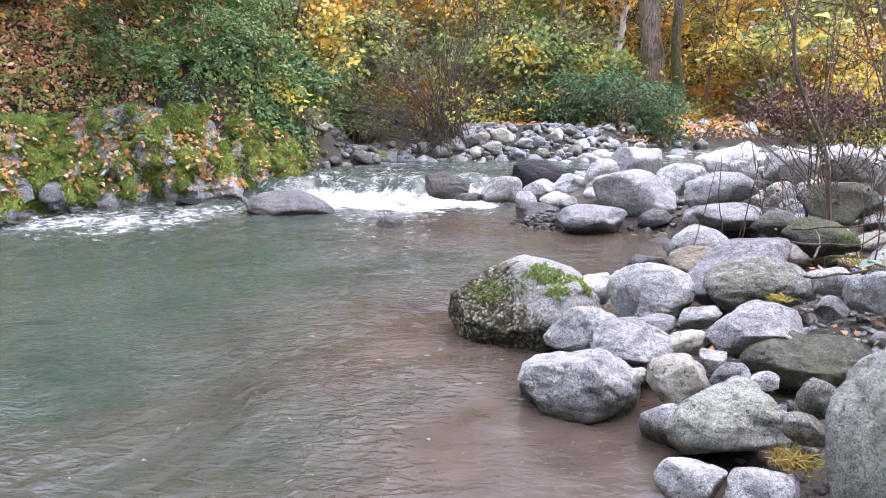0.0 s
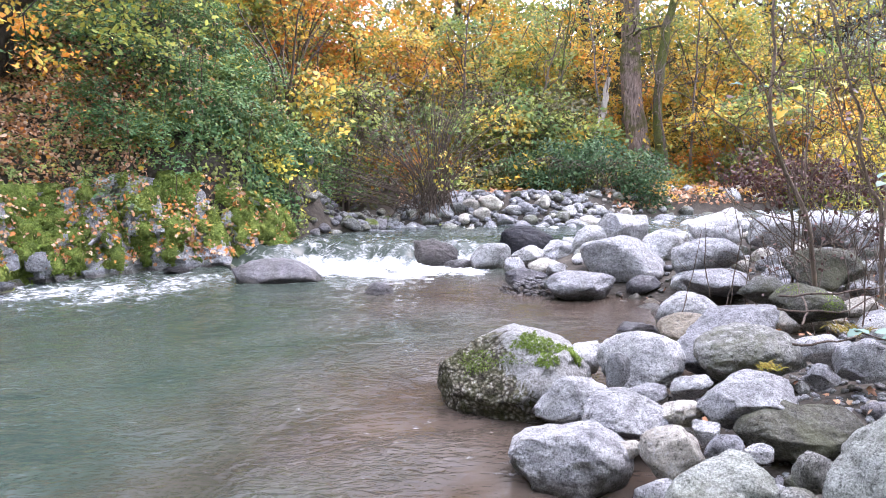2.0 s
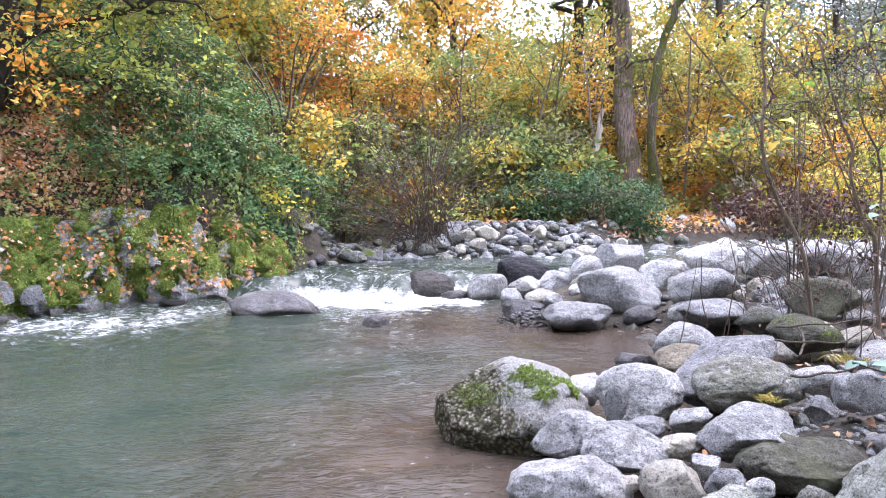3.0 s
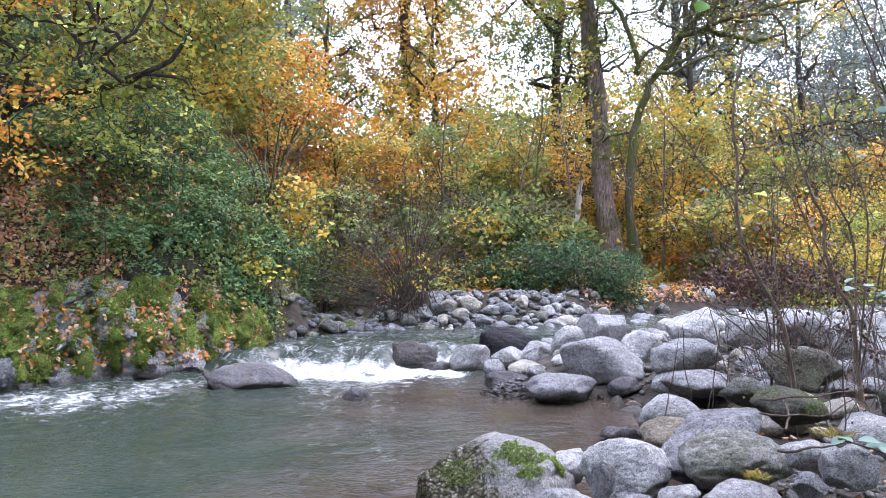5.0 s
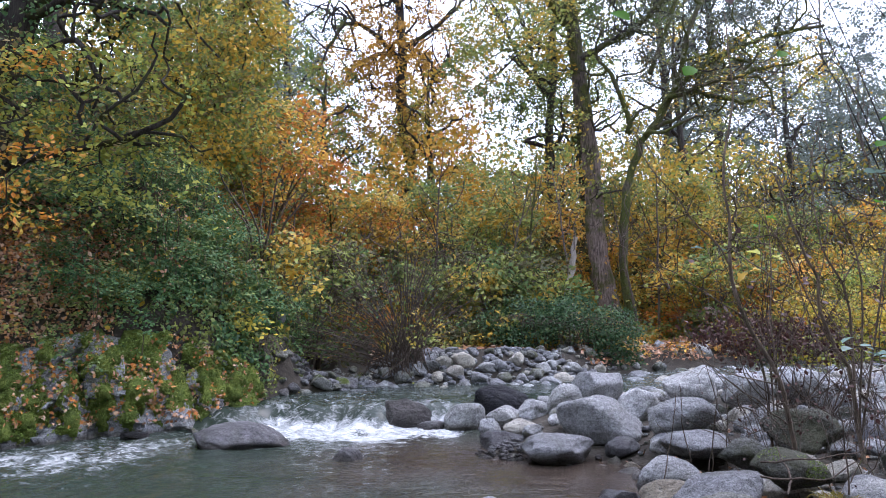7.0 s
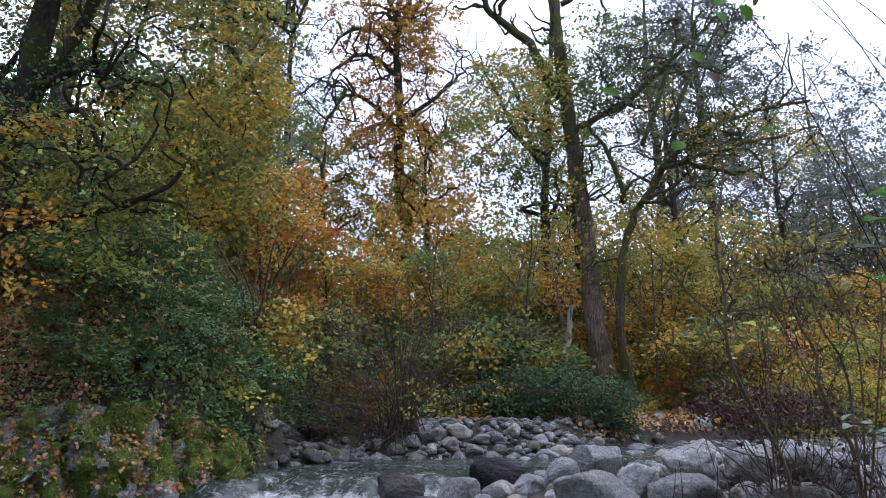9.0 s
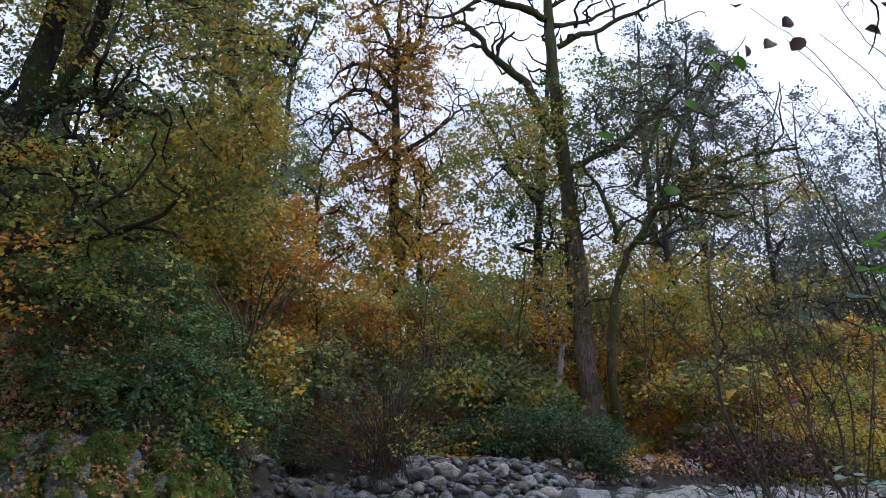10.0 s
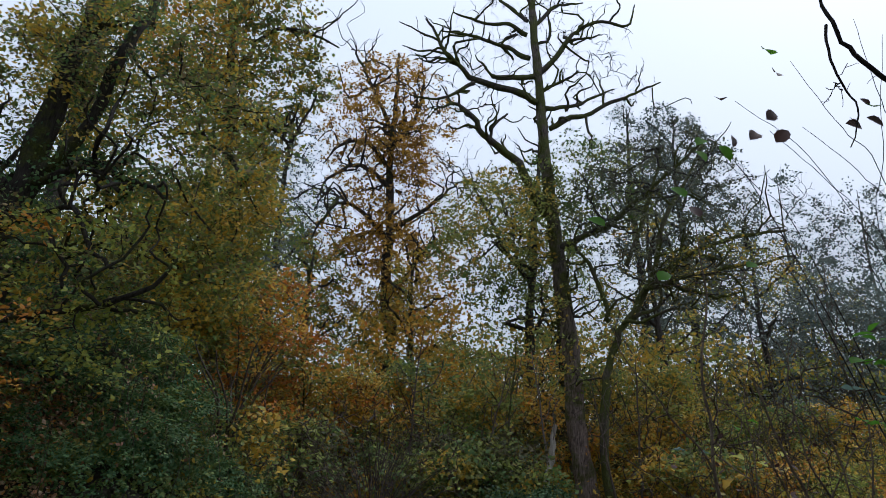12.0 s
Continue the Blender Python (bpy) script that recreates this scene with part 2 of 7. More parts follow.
YELLOW, GOLD, ORANGE, RUST = (0.74, 0.53, 0.085), (0.66, 0.40, 0.055), (0.74, 0.28, 0.05), (0.46, 0.17, 0.06)
AMBER = (0.70, 0.36, 0.05)
DULL = (0.30, 0.21, 0.10)
LIME, GREEN, OLIVE = (0.40, 0.46, 0.10), (0.14, 0.24, 0.08), (0.22, 0.23, 0.08)
LEAF_GOLD = leaf_material("leaf_gold", [GREEN, GREEN, OLIVE, LIME, YELLOW, OLIVE, GOLD, YELLOW, AMBER, OLIVE, GREEN], through_light=0.3)
LEAF_LEMON = leaf_material("leaf_lemon_yellow", [(0.80, 0.62, 0.08), (0.74, 0.60, 0.10), (0.55, 0.50, 0.10)], through_light=0.5)
LEAF_ORANGE = leaf_material("leaf_orange", [GREEN, OLIVE, AMBER, ORANGE, ORANGE, RUST, AMBER, OLIVE], through_light=0.3)
LEAF_AMBER = leaf_material("leaf_amber", [GREEN, OLIVE, GOLD, AMBER, YELLOW, AMBER, ORANGE, DULL, GREEN], through_light=0.3)
LEAF_GOLDEN = leaf_material("leaf_golden_maple", [OLIVE, (0.52, 0.30, 0.045), (0.58, 0.33, 0.045), GOLD, DULL, (0.60, 0.30, 0.05), GOLD], through_light=0.3)
LEAF_TURNING = leaf_material("leaf_maple_turning", [LIME, YELLOW, ORANGE, AMBER, LIME, RUST])
LEAF_SPRAY = leaf_material("leaf_yellow_green_spray", [OLIVE, LIME, (0.52, 0.50, 0.10), LIME, GREEN, YELLOW], own=0.5)
LEAF_MIXED = leaf_material("leaf_yellow_green", [GREEN, OLIVE, LIME, OLIVE, YELLOW, GOLD, AMBER])
LEAF_OLIVE = leaf_material("leaf_olive_green", [GREEN, (0.16, 0.24, 0.06), GREEN, OLIVE, LIME, OLIVE, GOLD])
LEAF_LEFT = leaf_material("leaf_green_turning", [GREEN, (0.10, 0.16, 0.05), OLIVE, DULL, GREEN, LIME, GOLD, YELLOW, OLIVE, DULL])
LEAF_BROWN = leaf_material("leaf_dead_brown", [(0.125, 0.058, 0.046), (0.078, 0.038, 0.034), (0.19, 0.095, 0.07)], through_light=0.2)
LEAF_FALLEN = leaf_material("leaf_fallen_orange", [(0.40, 0.17, 0.07), (0.72, 0.26, 0.05), (0.24, 0.12, 0.06), (0.78, 0.40, 0.09), (0.42, 0.20, 0.10), (0.78, 0.58, 0.40), (0.70, 0.22, 0.06)], through_light=0.2, own=0.9)
LEAF_LITTER = leaf_material("leaf_litter", [(0.42, 0.20, 0.11), (0.24, 0.125, 0.08), (0.60, 0.29, 0.13), (0.44, 0.24, 0.15), (0.74, 0.54, 0.38), (0.50, 0.22, 0.11)], through_light=0.15, own=0.8)
LEAF_IVY = leaf_material("leaf_ivy_dark_green", [(0.035, 0.085, 0.04), (0.062, 0.14, 0.065), (0.15, 0.28, 0.10), (0.09, 0.19, 0.08), (0.27, 0.36, 0.12), (0.40, 0.47, 0.16)], shine=0.3, through_light=0.3, own=0.5)
# dark leaves: the shade in gaps of the understorey put into their colour
LEAF_SHADE = leaf_material("leaf_shade_dark", [(0.05, 0.075, 0.03), (0.085, 0.09, 0.035), (0.13, 0.10, 0.045), (0.06, 0.085, 0.035), (0.22, 0.15, 0.05)], through_light=0.25)
LEAF_BRAMBLE = leaf_material("leaf_bramble_green", [(0.10, 0.19, 0.05), (0.16, 0.25, 0.06), (0.22, 0.27, 0.08), (0.09, 0.15, 0.06)], shine=0.4, through_light=0.3)
LEAF_BUSH = leaf_material("leaf_bush_deep_green", [(0.022, 0.055, 0.026), (0.036, 0.082, 0.036), (0.085, 0.16, 0.055), (0.044, 0.098, 0.042), (0.15, 0.23, 0.07)], shine=0.3, through_light=0.2, own=0.5)
LEAF_ALDER = leaf_material("leaf_alder_dull", [(0.09, 0.11, 0.075), (0.14, 0.155, 0.10), (0.20, 0.20, 0.12), (0.13, 0.15, 0.12), (0.34, 0.22, 0.08)], through_light=0.25, own=0.4)
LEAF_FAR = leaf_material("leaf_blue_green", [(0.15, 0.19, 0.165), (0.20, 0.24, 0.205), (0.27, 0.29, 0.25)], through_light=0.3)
MOSS_TUFT = leaf_material("moss_tuft", [(0.07, 0.115, 0.03), (0.24, 0.33, 0.07), (0.14, 0.20, 0.045), (0.42, 0.47, 0.12)], shine=0.1, through_light=0.4)
GRASS = leaf_material("grass_blade", [(0.12, 0.17, 0.03), (0.30, 0.27, 0.06), (0.40, 0.28, 0.09), (0.08, 0.13, 0.03)])


def bark_material(name, light, dark, moss=0.3, moss_dark_up=0.0):
    k = Mat(name, 0.9, 0.2)
    grain = k.noise(9, 8, 0.72, vec=k.stretch(2.4, 2.4, 0.32), warp=0.5)
    c = k.ramp(grain, (0.36, dark), (0.62, light))
    patches = k.noise(1.3, 5, 0.65)
    # from about 6 to 11 m up: darker bark and slightly more moss
    if moss_dark_up:
        patches = k.maths("ADD", patches, k.ramp(k.maths("DIVIDE", k.split(k.pos)[2], 20.0), (0.28, 0.0), (0.55, moss_dark_up)))
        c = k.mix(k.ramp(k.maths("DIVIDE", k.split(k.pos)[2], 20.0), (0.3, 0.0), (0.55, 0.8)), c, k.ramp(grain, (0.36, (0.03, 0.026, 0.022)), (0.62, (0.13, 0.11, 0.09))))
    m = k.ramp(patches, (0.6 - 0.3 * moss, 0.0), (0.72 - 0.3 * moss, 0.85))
    c = k.mix(m, c, k.ramp(k.noise(22, 3), (0.3, (0.04, 0.055, 0.012)), (0.7, (0.12, 0.13, 0.025))))
    k.colour(c)
    k.bump(grain, 0.9, 0.06)
    return k.m


BARK = bark_material("bark_grey_brown", (0.23, 0.19, 0.155), (0.07, 0.055, 0.045), 0.15)
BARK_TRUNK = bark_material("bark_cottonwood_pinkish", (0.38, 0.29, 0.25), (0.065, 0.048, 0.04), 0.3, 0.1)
BARK_LIMB = bark_material("bark_dark_with_moss", (0.12, 0.10, 0.085), (0.04, 0.034, 0.03), 0.6)
BARK_MOSS = bark_material("bark_mossy", (0.15, 0.125, 0.09), (0.05, 0.045, 0.03), 0.75)
BARK_DARK = bark_material("bark_dark", (0.075, 0.064, 0.055), (0.026, 0.022, 0.02), 0.2)
TWIG = bark_material("twig_brown_grey", (0.19, 0.145, 0.115), (0.07, 0.055, 0.045), 0.0)
BARK_SAPLING = bark_material("bark_sapling_brown", (0.30, 0.235, 0.18), (0.12, 0.095, 0.075), 0.0)
TWIG_GREY = bark_material("twig_pale_grey", (0.30, 0.25, 0.21), (0.12, 0.10, 0.085), 0.0)
DEADWOOD = bark_material("deadwood_pale", (0.48, 0.43, 0.37), (0.28, 0.24, 0.20), 0.0)


def moss_material():
    k = Mat("moss_carpet", 0.95, 0.1)
    c = k.ramp(k.noise(3.0, 6, 0.7), (0.3, (0.06, 0.09, 0.025)), (0.5, (0.15, 0.20, 0.045)), (0.7, (0.31, 0.37, 0.085)))
    k.colour(k.mix(0.7, c, k.ramp(k.noise(60, 4, 0.7), (0.35, 0.45), (0.65, 1.5)), "MULTIPLY"))
    k.bump(k.noise(70, 4, 0.75), 1.0, 0.03, k.bump(k.noise(16, 5, 0.7, vec=k.stretch(1, 1, 0.5)), 1.0, 0.06))
    return k.m


MOSS_MAT = moss_material()
GROUND, WATER = ground_material(), water_material()

# ---- mesh builders ----
rng = np.random.default_rng(7)


def make_mesh(name, verts, faces, material, smooth=True):
    """faces: arrays of vertex numbers, one array for each count of corners."""
    me = bpy.data.meshes.new(name)
    verts = np.asarray(verts, np.float32)
    faces = [np.asarray(q, np.int32) for q in faces if len(q)]
    loops = np.concatenate([q.ravel() for q in faces])
    counts = np.concatenate([np.full(len(q), q.shape[1], np.int32) for q in faces])
    me.vertices.add(len(verts)), me.loops.add(len(loops)), me.polygons.add(len(counts))
    me.vertices.foreach_set("co", verts.ravel())
    me.loops.foreach_set("vertex_index", loops)
    me.polygons.foreach_set("loop_start", np.concatenate([[0], np.cumsum(counts)[:-1]]).astype(np.int32))
    me.polygons.foreach_set("use_smooth", np.full(len(counts), smooth))
    me.update(calc_edges=True)
    me.validate()
    me.materials.append(material)
    return me


def part(name, me, parent=None, label=""):
    ob = new(name, me)
    if parent:
        ob.parent = parent
    return tagged(ob, label)


def waves(p, scale, n=10, seed=0, rough=1.6):
    """Smooth pseudo-noise about -1..1 for an array of points."""
    r = np.random.default_rng(seed)
    out, norm = np.zeros(len(p)), 0.0
    for i in range(n):
        f = scale * rough ** (i * 4 / n)
        d = r.normal(size=3)
        d /= np.linalg.norm(d)
        a = 1 / f ** 0.9
        out += a * np.sin(p @ d * f * 2 * np.pi + r.uniform(0, 6.28) + 1.3 * np.sin(p @ np.roll(d, 1) * f * 3.1 + i))
        norm += a
    return out / norm * 2.0


class Tubes:
    """Gathers tapered tubes into one mesh."""

    def __init__(self):
        self.v, self.f, self.n = [], [], 0

    def add(self, path, radii, sides=6, knots=0.0, seed=0):
        path = np.asarray(path, float)
        radii = np.broadcast_to(np.asarray(radii, float), (len(path),))
        tan = np.gradient(path, axis=0)
        tan /= np.linalg.norm(tan, axis=1, keepdims=True) + 1e-9
        ref = np.array([0.31, 0.95, 0.05]) if abs(tan[0, 2]) > 0.6 else np.array([0.0, 0.1, 1.0])
        u = np.cross(tan, ref)
        u /= np.linalg.norm(u, axis=1, keepdims=True) + 1e-9
        w = np.cross(tan, u)
        a = np.arange(sides) / sides * 2 * np.pi
        girth = radii[:, None] * (1 + knots * np.random.default_rng(seed).normal(size=(len(path), sides)))
        ring = path[:, None] + girth[:, :, None] * (np.cos(a)[None, :, None] * u[:, None] + np.sin(a)[None, :, None] * w[:, None])
        m = len(path)
        i = np.arange(m - 1)[:, None] * sides + self.n
        j = np.arange(sides)[None]
        k = (j + 1) % sides
        self.f.append(np.stack([i + j, i + k, i + sides + k, i + sides + j], -1).reshape(-1, 4))
        self.v.append(ring.reshape(-1, 3))
        self.n += m * sides
        return self

    def mesh(self, name, material):
        return make_mesh(name, np.concatenate(self.v), [np.concatenate(self.f)], material)


LEAF_SHAPES = {
    "oval": [(0, 0), (0.32, 0.3), (0.3, 0.65), (0, 1), (-0.3, 0.65), (-0.32, 0.3)],
    "maple": [(0, 0), (0.36, 0.08), (0.3, 0.26), (0.56, 0.5), (0.26, 0.52), (0.2, 0.72), (0, 1.05), (-0.2, 0.72), (-0.26, 0.52), (-0.56, 0.5), (-0.3, 0.26), (-0.36, 0.08)],
    "kite": [(0, 0), (0.34, 0.42), (0, 1), (-0.34, 0.42)],
    "blade": [(0.06, 0), (0.05, 0.5), (0, 1), (-0.05, 0.5), (-0.06, 0)],
}


def leaves_mesh(name, at, facing, size, material, shape="kite", curl=0.18):
    """One mesh of many single leaves: at, facing: arrays of places and normals."""
    n = len(at)
    facing = facing / (np.linalg.norm(facing, axis=1, keepdims=True) + 1e-9)
    u = np.cross(facing, rng.normal(size=(n, 3)))
    u /= np.linalg.norm(u, axis=1, keepdims=True) + 1e-9
    w = np.cross(facing, u)
    out = np.array(LEAF_SHAPES[shape])
    m = len(out)
    s = np.broadcast_to(size, (n,))[:, None, None]
    lift = curl * (out[:, 1] ** 2 + 1.6 * np.abs(out[:, 0]))
    v = at[:, None] + s * (out[None, :, :1] * u[:, None] + out[None, :, 1:] * w[:, None] - lift[None, :, None] * facing[:, None])
    return make_mesh(name, v.reshape(-1, 3), [np.arange(n * m).reshape(n, m)], material, smooth=False)


ICO = {}


def icosphere(level):
    if level not in ICO:
        bm = bmesh.new()
        bmesh.ops.create_icosphere(bm, subdivisions=level, radius=1)
        ICO[level] = (np.array([v.co[:] for v in bm.verts]), np.array([[v.index for v in q.verts] for q in bm.faces]))
        bm.free()
    return ICO[level]


def rock_shape(seed, level, planes=9, lump=0.12, chip=0.028):
    """A river-worn block: a ball cut by soft planes, then lumped and chipped."""
    v, q = icosphere(level)
    r = np.random.default_rng(seed)
    v = v.copy()
    for _ in range(planes):
        d = r.normal(size=3) * (1, 1, 0.8)
        d /= np.linalg.norm(d)
        off = r.uniform(0.5, 0.9)
        over = v @ d - off
        soft = np.where(over > 0, over, 0) * 0.87
        v -= soft[:, None] * d
    v *= (1 + lump * waves(v, 0.35, 8, seed + 1))[:, None]
    v *= (1 + chip * waves(v, 1.2, 14, seed + 2))[:, None]
    if level > 3:
        v *= (1 - 0.045 * np.clip(0.25 - np.abs(waves(v, 0.55, 6, seed + 5)), 0, 1) / 0.25 + 0.018 * waves(v, 2.4, 12, seed + 6))[:, None]
    if level > 4:
        v *= (1 + 0.010 * waves(v, 4.0, 14, seed + 3) + 0.012 * np.abs(waves(v, 2.2, 8, seed + 4)))[:, None]
    lo, hi = v.min(0), v.max(0)
    return (v - (lo + hi) / 2) / (hi - lo), q


def slab_shape(seed, level):
    """A split block of slate: a ball cut hard by the faces of a skewed box and two stray joints."""
    v, q = icosphere(level)
    r = np.random.default_rng(seed)
    v = v * 1.5
    skew = np.eye(3) + r.normal(size=(3, 3)) * 0.16
    for d in np.concatenate([skew, -skew, r.normal(size=(2, 3))]):
        d = d / np.linalg.norm(d)
        over = np.clip(v @ d - r.uniform(0.62, 0.85), 0, None)
        v = v - over[:, None] * d * 0.985
    v = v * (1 + 0.02 * waves(v, 0.8, 10, seed + 1))[:, None]
    lo, hi = v.min(0), v.max(0)
    return (v - (lo + hi) / 2) / (hi - lo), q


def boulder(x, y, z, w, d, h, seed, material=GRANITE, turn=0.0, tip=0.0, level=4, label="light grey granite boulder among river stones", name="boulder", planes=9, lump=0.12, lean=0.0):
    """A boulder of width w and depth d that stands h above the height z, with its foot sunk below."""
    v, q = rock_shape(seed, level, planes, lump)
    tall = h * 1.3
    v = v * (w, d, tall)
    me = make_mesh(name, v, [q], material)
    ob = new(name, me)
    ob.matrix_basis = pose(x, y, z + h - tall / 2, tip, lean, turn)
    return tagged(ob, label, "rock" if w < 0.3 else "boulder", "boulders of the river bar")

# ---- the land: one sheet from the riverbed to the hills ----
LEFT_BANK = [(-6.6, -60), (-6.7, 5), (-6.4, 9.2), (-6.2, 10.7), (-5.0, 11.3), (-4.1, 11.8), (-3.2, 12.3), (-2.6, 13.4), (-1.9, 14.4), (-2.2, 18), (-3.5, 40), (-20, 300), (-900, 300), (-900, -60)]
FAR_BANK = [(-2.1, 14.5), (-1.5, 14.9), (-0.5, 15.5), (0.4, 15.5), (2.8, 15.6), (4.4, 16.4), (6.7, 18.0), (13.9, 22.0), (60, 46), (900, 300), (900, 900), (-900, 900), (-20, 300), (-3.6, 40), (-2.6, 18)]
BAR = [(-0.9, -60), (-0.8, 1.1), (0.3, 1.7), (0.95, 2.5), (0.75, 3.4), (0.75, 4.4), (1.35, 5.3), (2.2, 6.4), (2.6, 7.2), (2.4, 8.3), (1.2, 8.7), (0.6, 9.0), (0.8, 10.6), (0.9, 12.2), (1.7, 13.6), (3.6, 14.4), (6.0, 15.6), (14, 19.5), (60, 40), (900, 200), (900, -60)]


def inside(px, py, poly):
    """Distance from a polygon's edge, positive inside."""
    best, odd = np.full(px.shape, 1e9), np.zeros(px.shape, bool)
    for (x0, y0), (x1, y1) in zip(poly, poly[1:] + poly[:1]):
        ex, ey = x1 - x0, y1 - y0
        t = np.clip(((px - x0) * ex + (py - y0) * ey) / (ex * ex + ey * ey), 0, 1)
        best = np.minimum(best, np.hypot(px - x0 - t * ex, py - y0 - t * ey))
        cross = (y0 > py) != (y1 > py)
        odd ^= cross & (px < x0 + (py - y0) * ex / (ey if ey else 1e-9))
    return np.where(odd, best, -best)


def ramp_up(v, a, b):
    t = np.clip((v - a) / (b - a), 0, 1)
    return t * t * (3 - 2 * t)


def water_level(x, y):
    """Lower pool at 0, a step at the cascade, then the upper pool rising gently upstream."""
    lip = 11.85 + 0.16 * np.sin(x * 2.3) + 0.10 * np.sin(x * 5.1 + 1)
    return 0.36 * ramp_up(y - lip, 0.0, 0.7) + 0.012 * np.clip(y - 12.5, 0, 30)


def ground_level(x, y):
    x, y = np.atleast_1d(np.asarray(x, float)), np.atleast_1d(np.asarray(y, float))
    p = np.stack([x, y, 0 * x], -1)
    wl_ = water_level(x, y)
    n1, n2 = waves(p, 0.12, 8, 21), waves(p, 0.6, 8, 22)
    dl, df, db = inside(x, y, LEFT_BANK), inside(x, y, FAR_BANK), inside(x, y, BAR)
    bed = wl_ - 0.45 + 0.06 * n2
    # left bank: steep foot, then a 40 degree slope up to a terrace
    left = wl_ - 0.3 + 1.9 * ramp_up(dl, -0.1, 1.2) + 0.95 * np.clip(dl - 0.8, 0, 9.5) + 0.22 * np.clip(dl - 9.5, 0, 60) + (0.25 * n1 + 0.12 * n2) * ramp_up(dl, 0, 2)
    gully = np.exp(-((x + 1.5 - 0.12 * (y - 15)) / 0.6) ** 2) * ramp_up(y, 15.4, 16.4) * (1 - ramp_up(y, 18, 22))
    far = wl_ - 0.35 + (0.98 * ramp_up(df, -0.5, 1.5) + 0.7 * ramp_up(df, 2.6, 5.5)) * (1 - 0.8 * gully) + 0.10 * np.clip(df - 4, 0, 60) + 0.16 * np.clip(df - 55, 0, 120) + (0.15 * n1 + 0.06 * n2) * ramp_up(df, 0.5, 3)
    bar = -0.38 + 0.42 * ramp_up(db, -0.4, 0.9) + 0.30 * ramp_up(db, 0.6, 2.0) + 0.28 * ramp_up(db, 1.8, 5) + 0.9 * ramp_up(db, 9, 18) * ramp_up(x - y * 0.6, 0, 8) + 0.04 * n2
    bar = bar + 0.12 * ramp_up(y, 10.5, 14)
    bed = bed + 0.75 * np.exp(-((x + 1.95) / 0.8) ** 2 - ((y - 15.0) / 0.8) ** 2)
    level = np.maximum(bed, np.where(dl > -0.8, left, -9))
    level = np.maximum(level, np.where(df > -0.8, far, -9))
    return np.maximum(level, np.where(db > -0.8, bar, -9))


def gz(x, y):
    return float(ground_level(x, y)[0])


def steps(*runs):
    return np.concatenate([np.arange(a, b, s) for a, b, s in runs])


def grid_mesh(name, xs, ys, height, material):
    gx, gy = np.meshgrid(xs, ys)
    z = height(gx.ravel(), gy.ravel())
    n = len(xs)
    i = (np.arange(len(ys) - 1)[:, None] * n + np.arange(n - 1)[None]).ravel()
    v = np.stack([gx.ravel(), gy.ravel(), z], -1)
    return make_mesh(name, v, [np.stack([i, i + 1, i + n + 1, i + n], -1)], material), v


gxs = steps((-900, -60, 60), (-60, -16, 2), (-16, 14, 0.2), (14, 30, 0.6), (30, 60, 3), (60, 901, 60))
gys = steps((-60, -8, 4), (-8, 0, 0.5), (0, 24, 0.2), (24, 50, 0.8), (50, 120, 5), (120, 901, 60))
me, _ = grid_mesh("ground", gxs, gys, ground_level, GROUND)
tagged(new("ground", me), "brown soil and gravel riverbed rising into wooded banks", "ground", kind="structure")


def water_height(x, y):
    p = np.stack([x, y, 0 * x], -1)
    lip = ramp_up(y, 10.6, 11.4) * (1 - ramp_up(y, 13.2, 15))
    calm = 0.006 * waves(p * (0.8, 1.7, 1), 1.1, 10, 31) + 0.003 * waves(p * (0.8, 1.6, 1), 3.0, 8, 32)
    left_run = ramp_up(-x, 1.5, 4.5) * ramp_up(y, 6, 9)
    chop = (0.03 * lip + 0.035 * left_run * (1 - lip)) * waves(p, 1.3, 12, 33) + 0.02 * lip * np.abs(waves(p * (1, 0.6, 1), 2.4, 10, 36))
    up = 0.018 * ramp_up(y, 13, 16) * waves(p, 0.9, 10, 34)
    return water_level(x, y) + calm + chop + up


wxs = steps((-9, -7, 0.5), (-7, 1.6, 0.07), (1.6, 8, 0.12), (8, 20, 0.25), (20, 70, 2))
wys = steps((-60, -4, 4), (-4, 1.6, 0.3), (1.6, 6, 0.055), (6, 10.6, 0.085), (10.6, 14, 0.05), (14, 24, 0.13), (24, 52, 1))
me, wv = grid_mesh("river_water", wxs, wys, water_height, WATER)
lip = 11.85 + 0.16 * np.sin(wv[:, 0] * 2.3) + 0.10 * np.sin(wv[:, 0] * 5.1 + 1)
s = wv[:, 1] - lip
across = ramp_up(wv[:, 0], -3.6, -2.6) * (1 - ramp_up(wv[:, 0], 0.75, 1.2))
foam = across * (0.4 * ramp_up(s, -2.6, -1.0) + 1.05 * ramp_up(s, -1.3, -0.5)) * (1 - 0.72 * ramp_up(s, 0.1, 0.4)) * (1 - ramp_up(s, 0.8, 2.6))
run = np.exp(-((wv[:, 1] - (10.9 + 0.55 * (wv[:, 0] + 2.6) + 0.5 * waves(wv * (1, 0, 0), 0.35, 6, 37))) / 1.1) ** 2) * ramp_up(-wv[:, 0], 2.2, 3.2)
streaks = waves(wv * (1.0, 0.45, 0), 1.1, 10, 38)
foam = foam * np.clip(0.82 + 0.3 * streaks, 0.45, 1.05)
run = run * (0.36 + 0.2 * streaks - 0.1 * ramp_up(-wv[:, 0], 4.5, 6.5)) + 0.22 * ramp_up(-wv[:, 0], 2.5, 4.5) * ramp_up(wv[:, 1], 7.5, 9.5)
upper = 0.12 * ramp_up(wv[:, 0], 3.0, 7.0) * ramp_up(wv[:, 1], 14, 16) + 0.26 * ramp_up(wv[:, 1], 12.8, 13.8)
foam = np.clip(np.maximum(np.maximum(foam, run), upper), 0, 1)
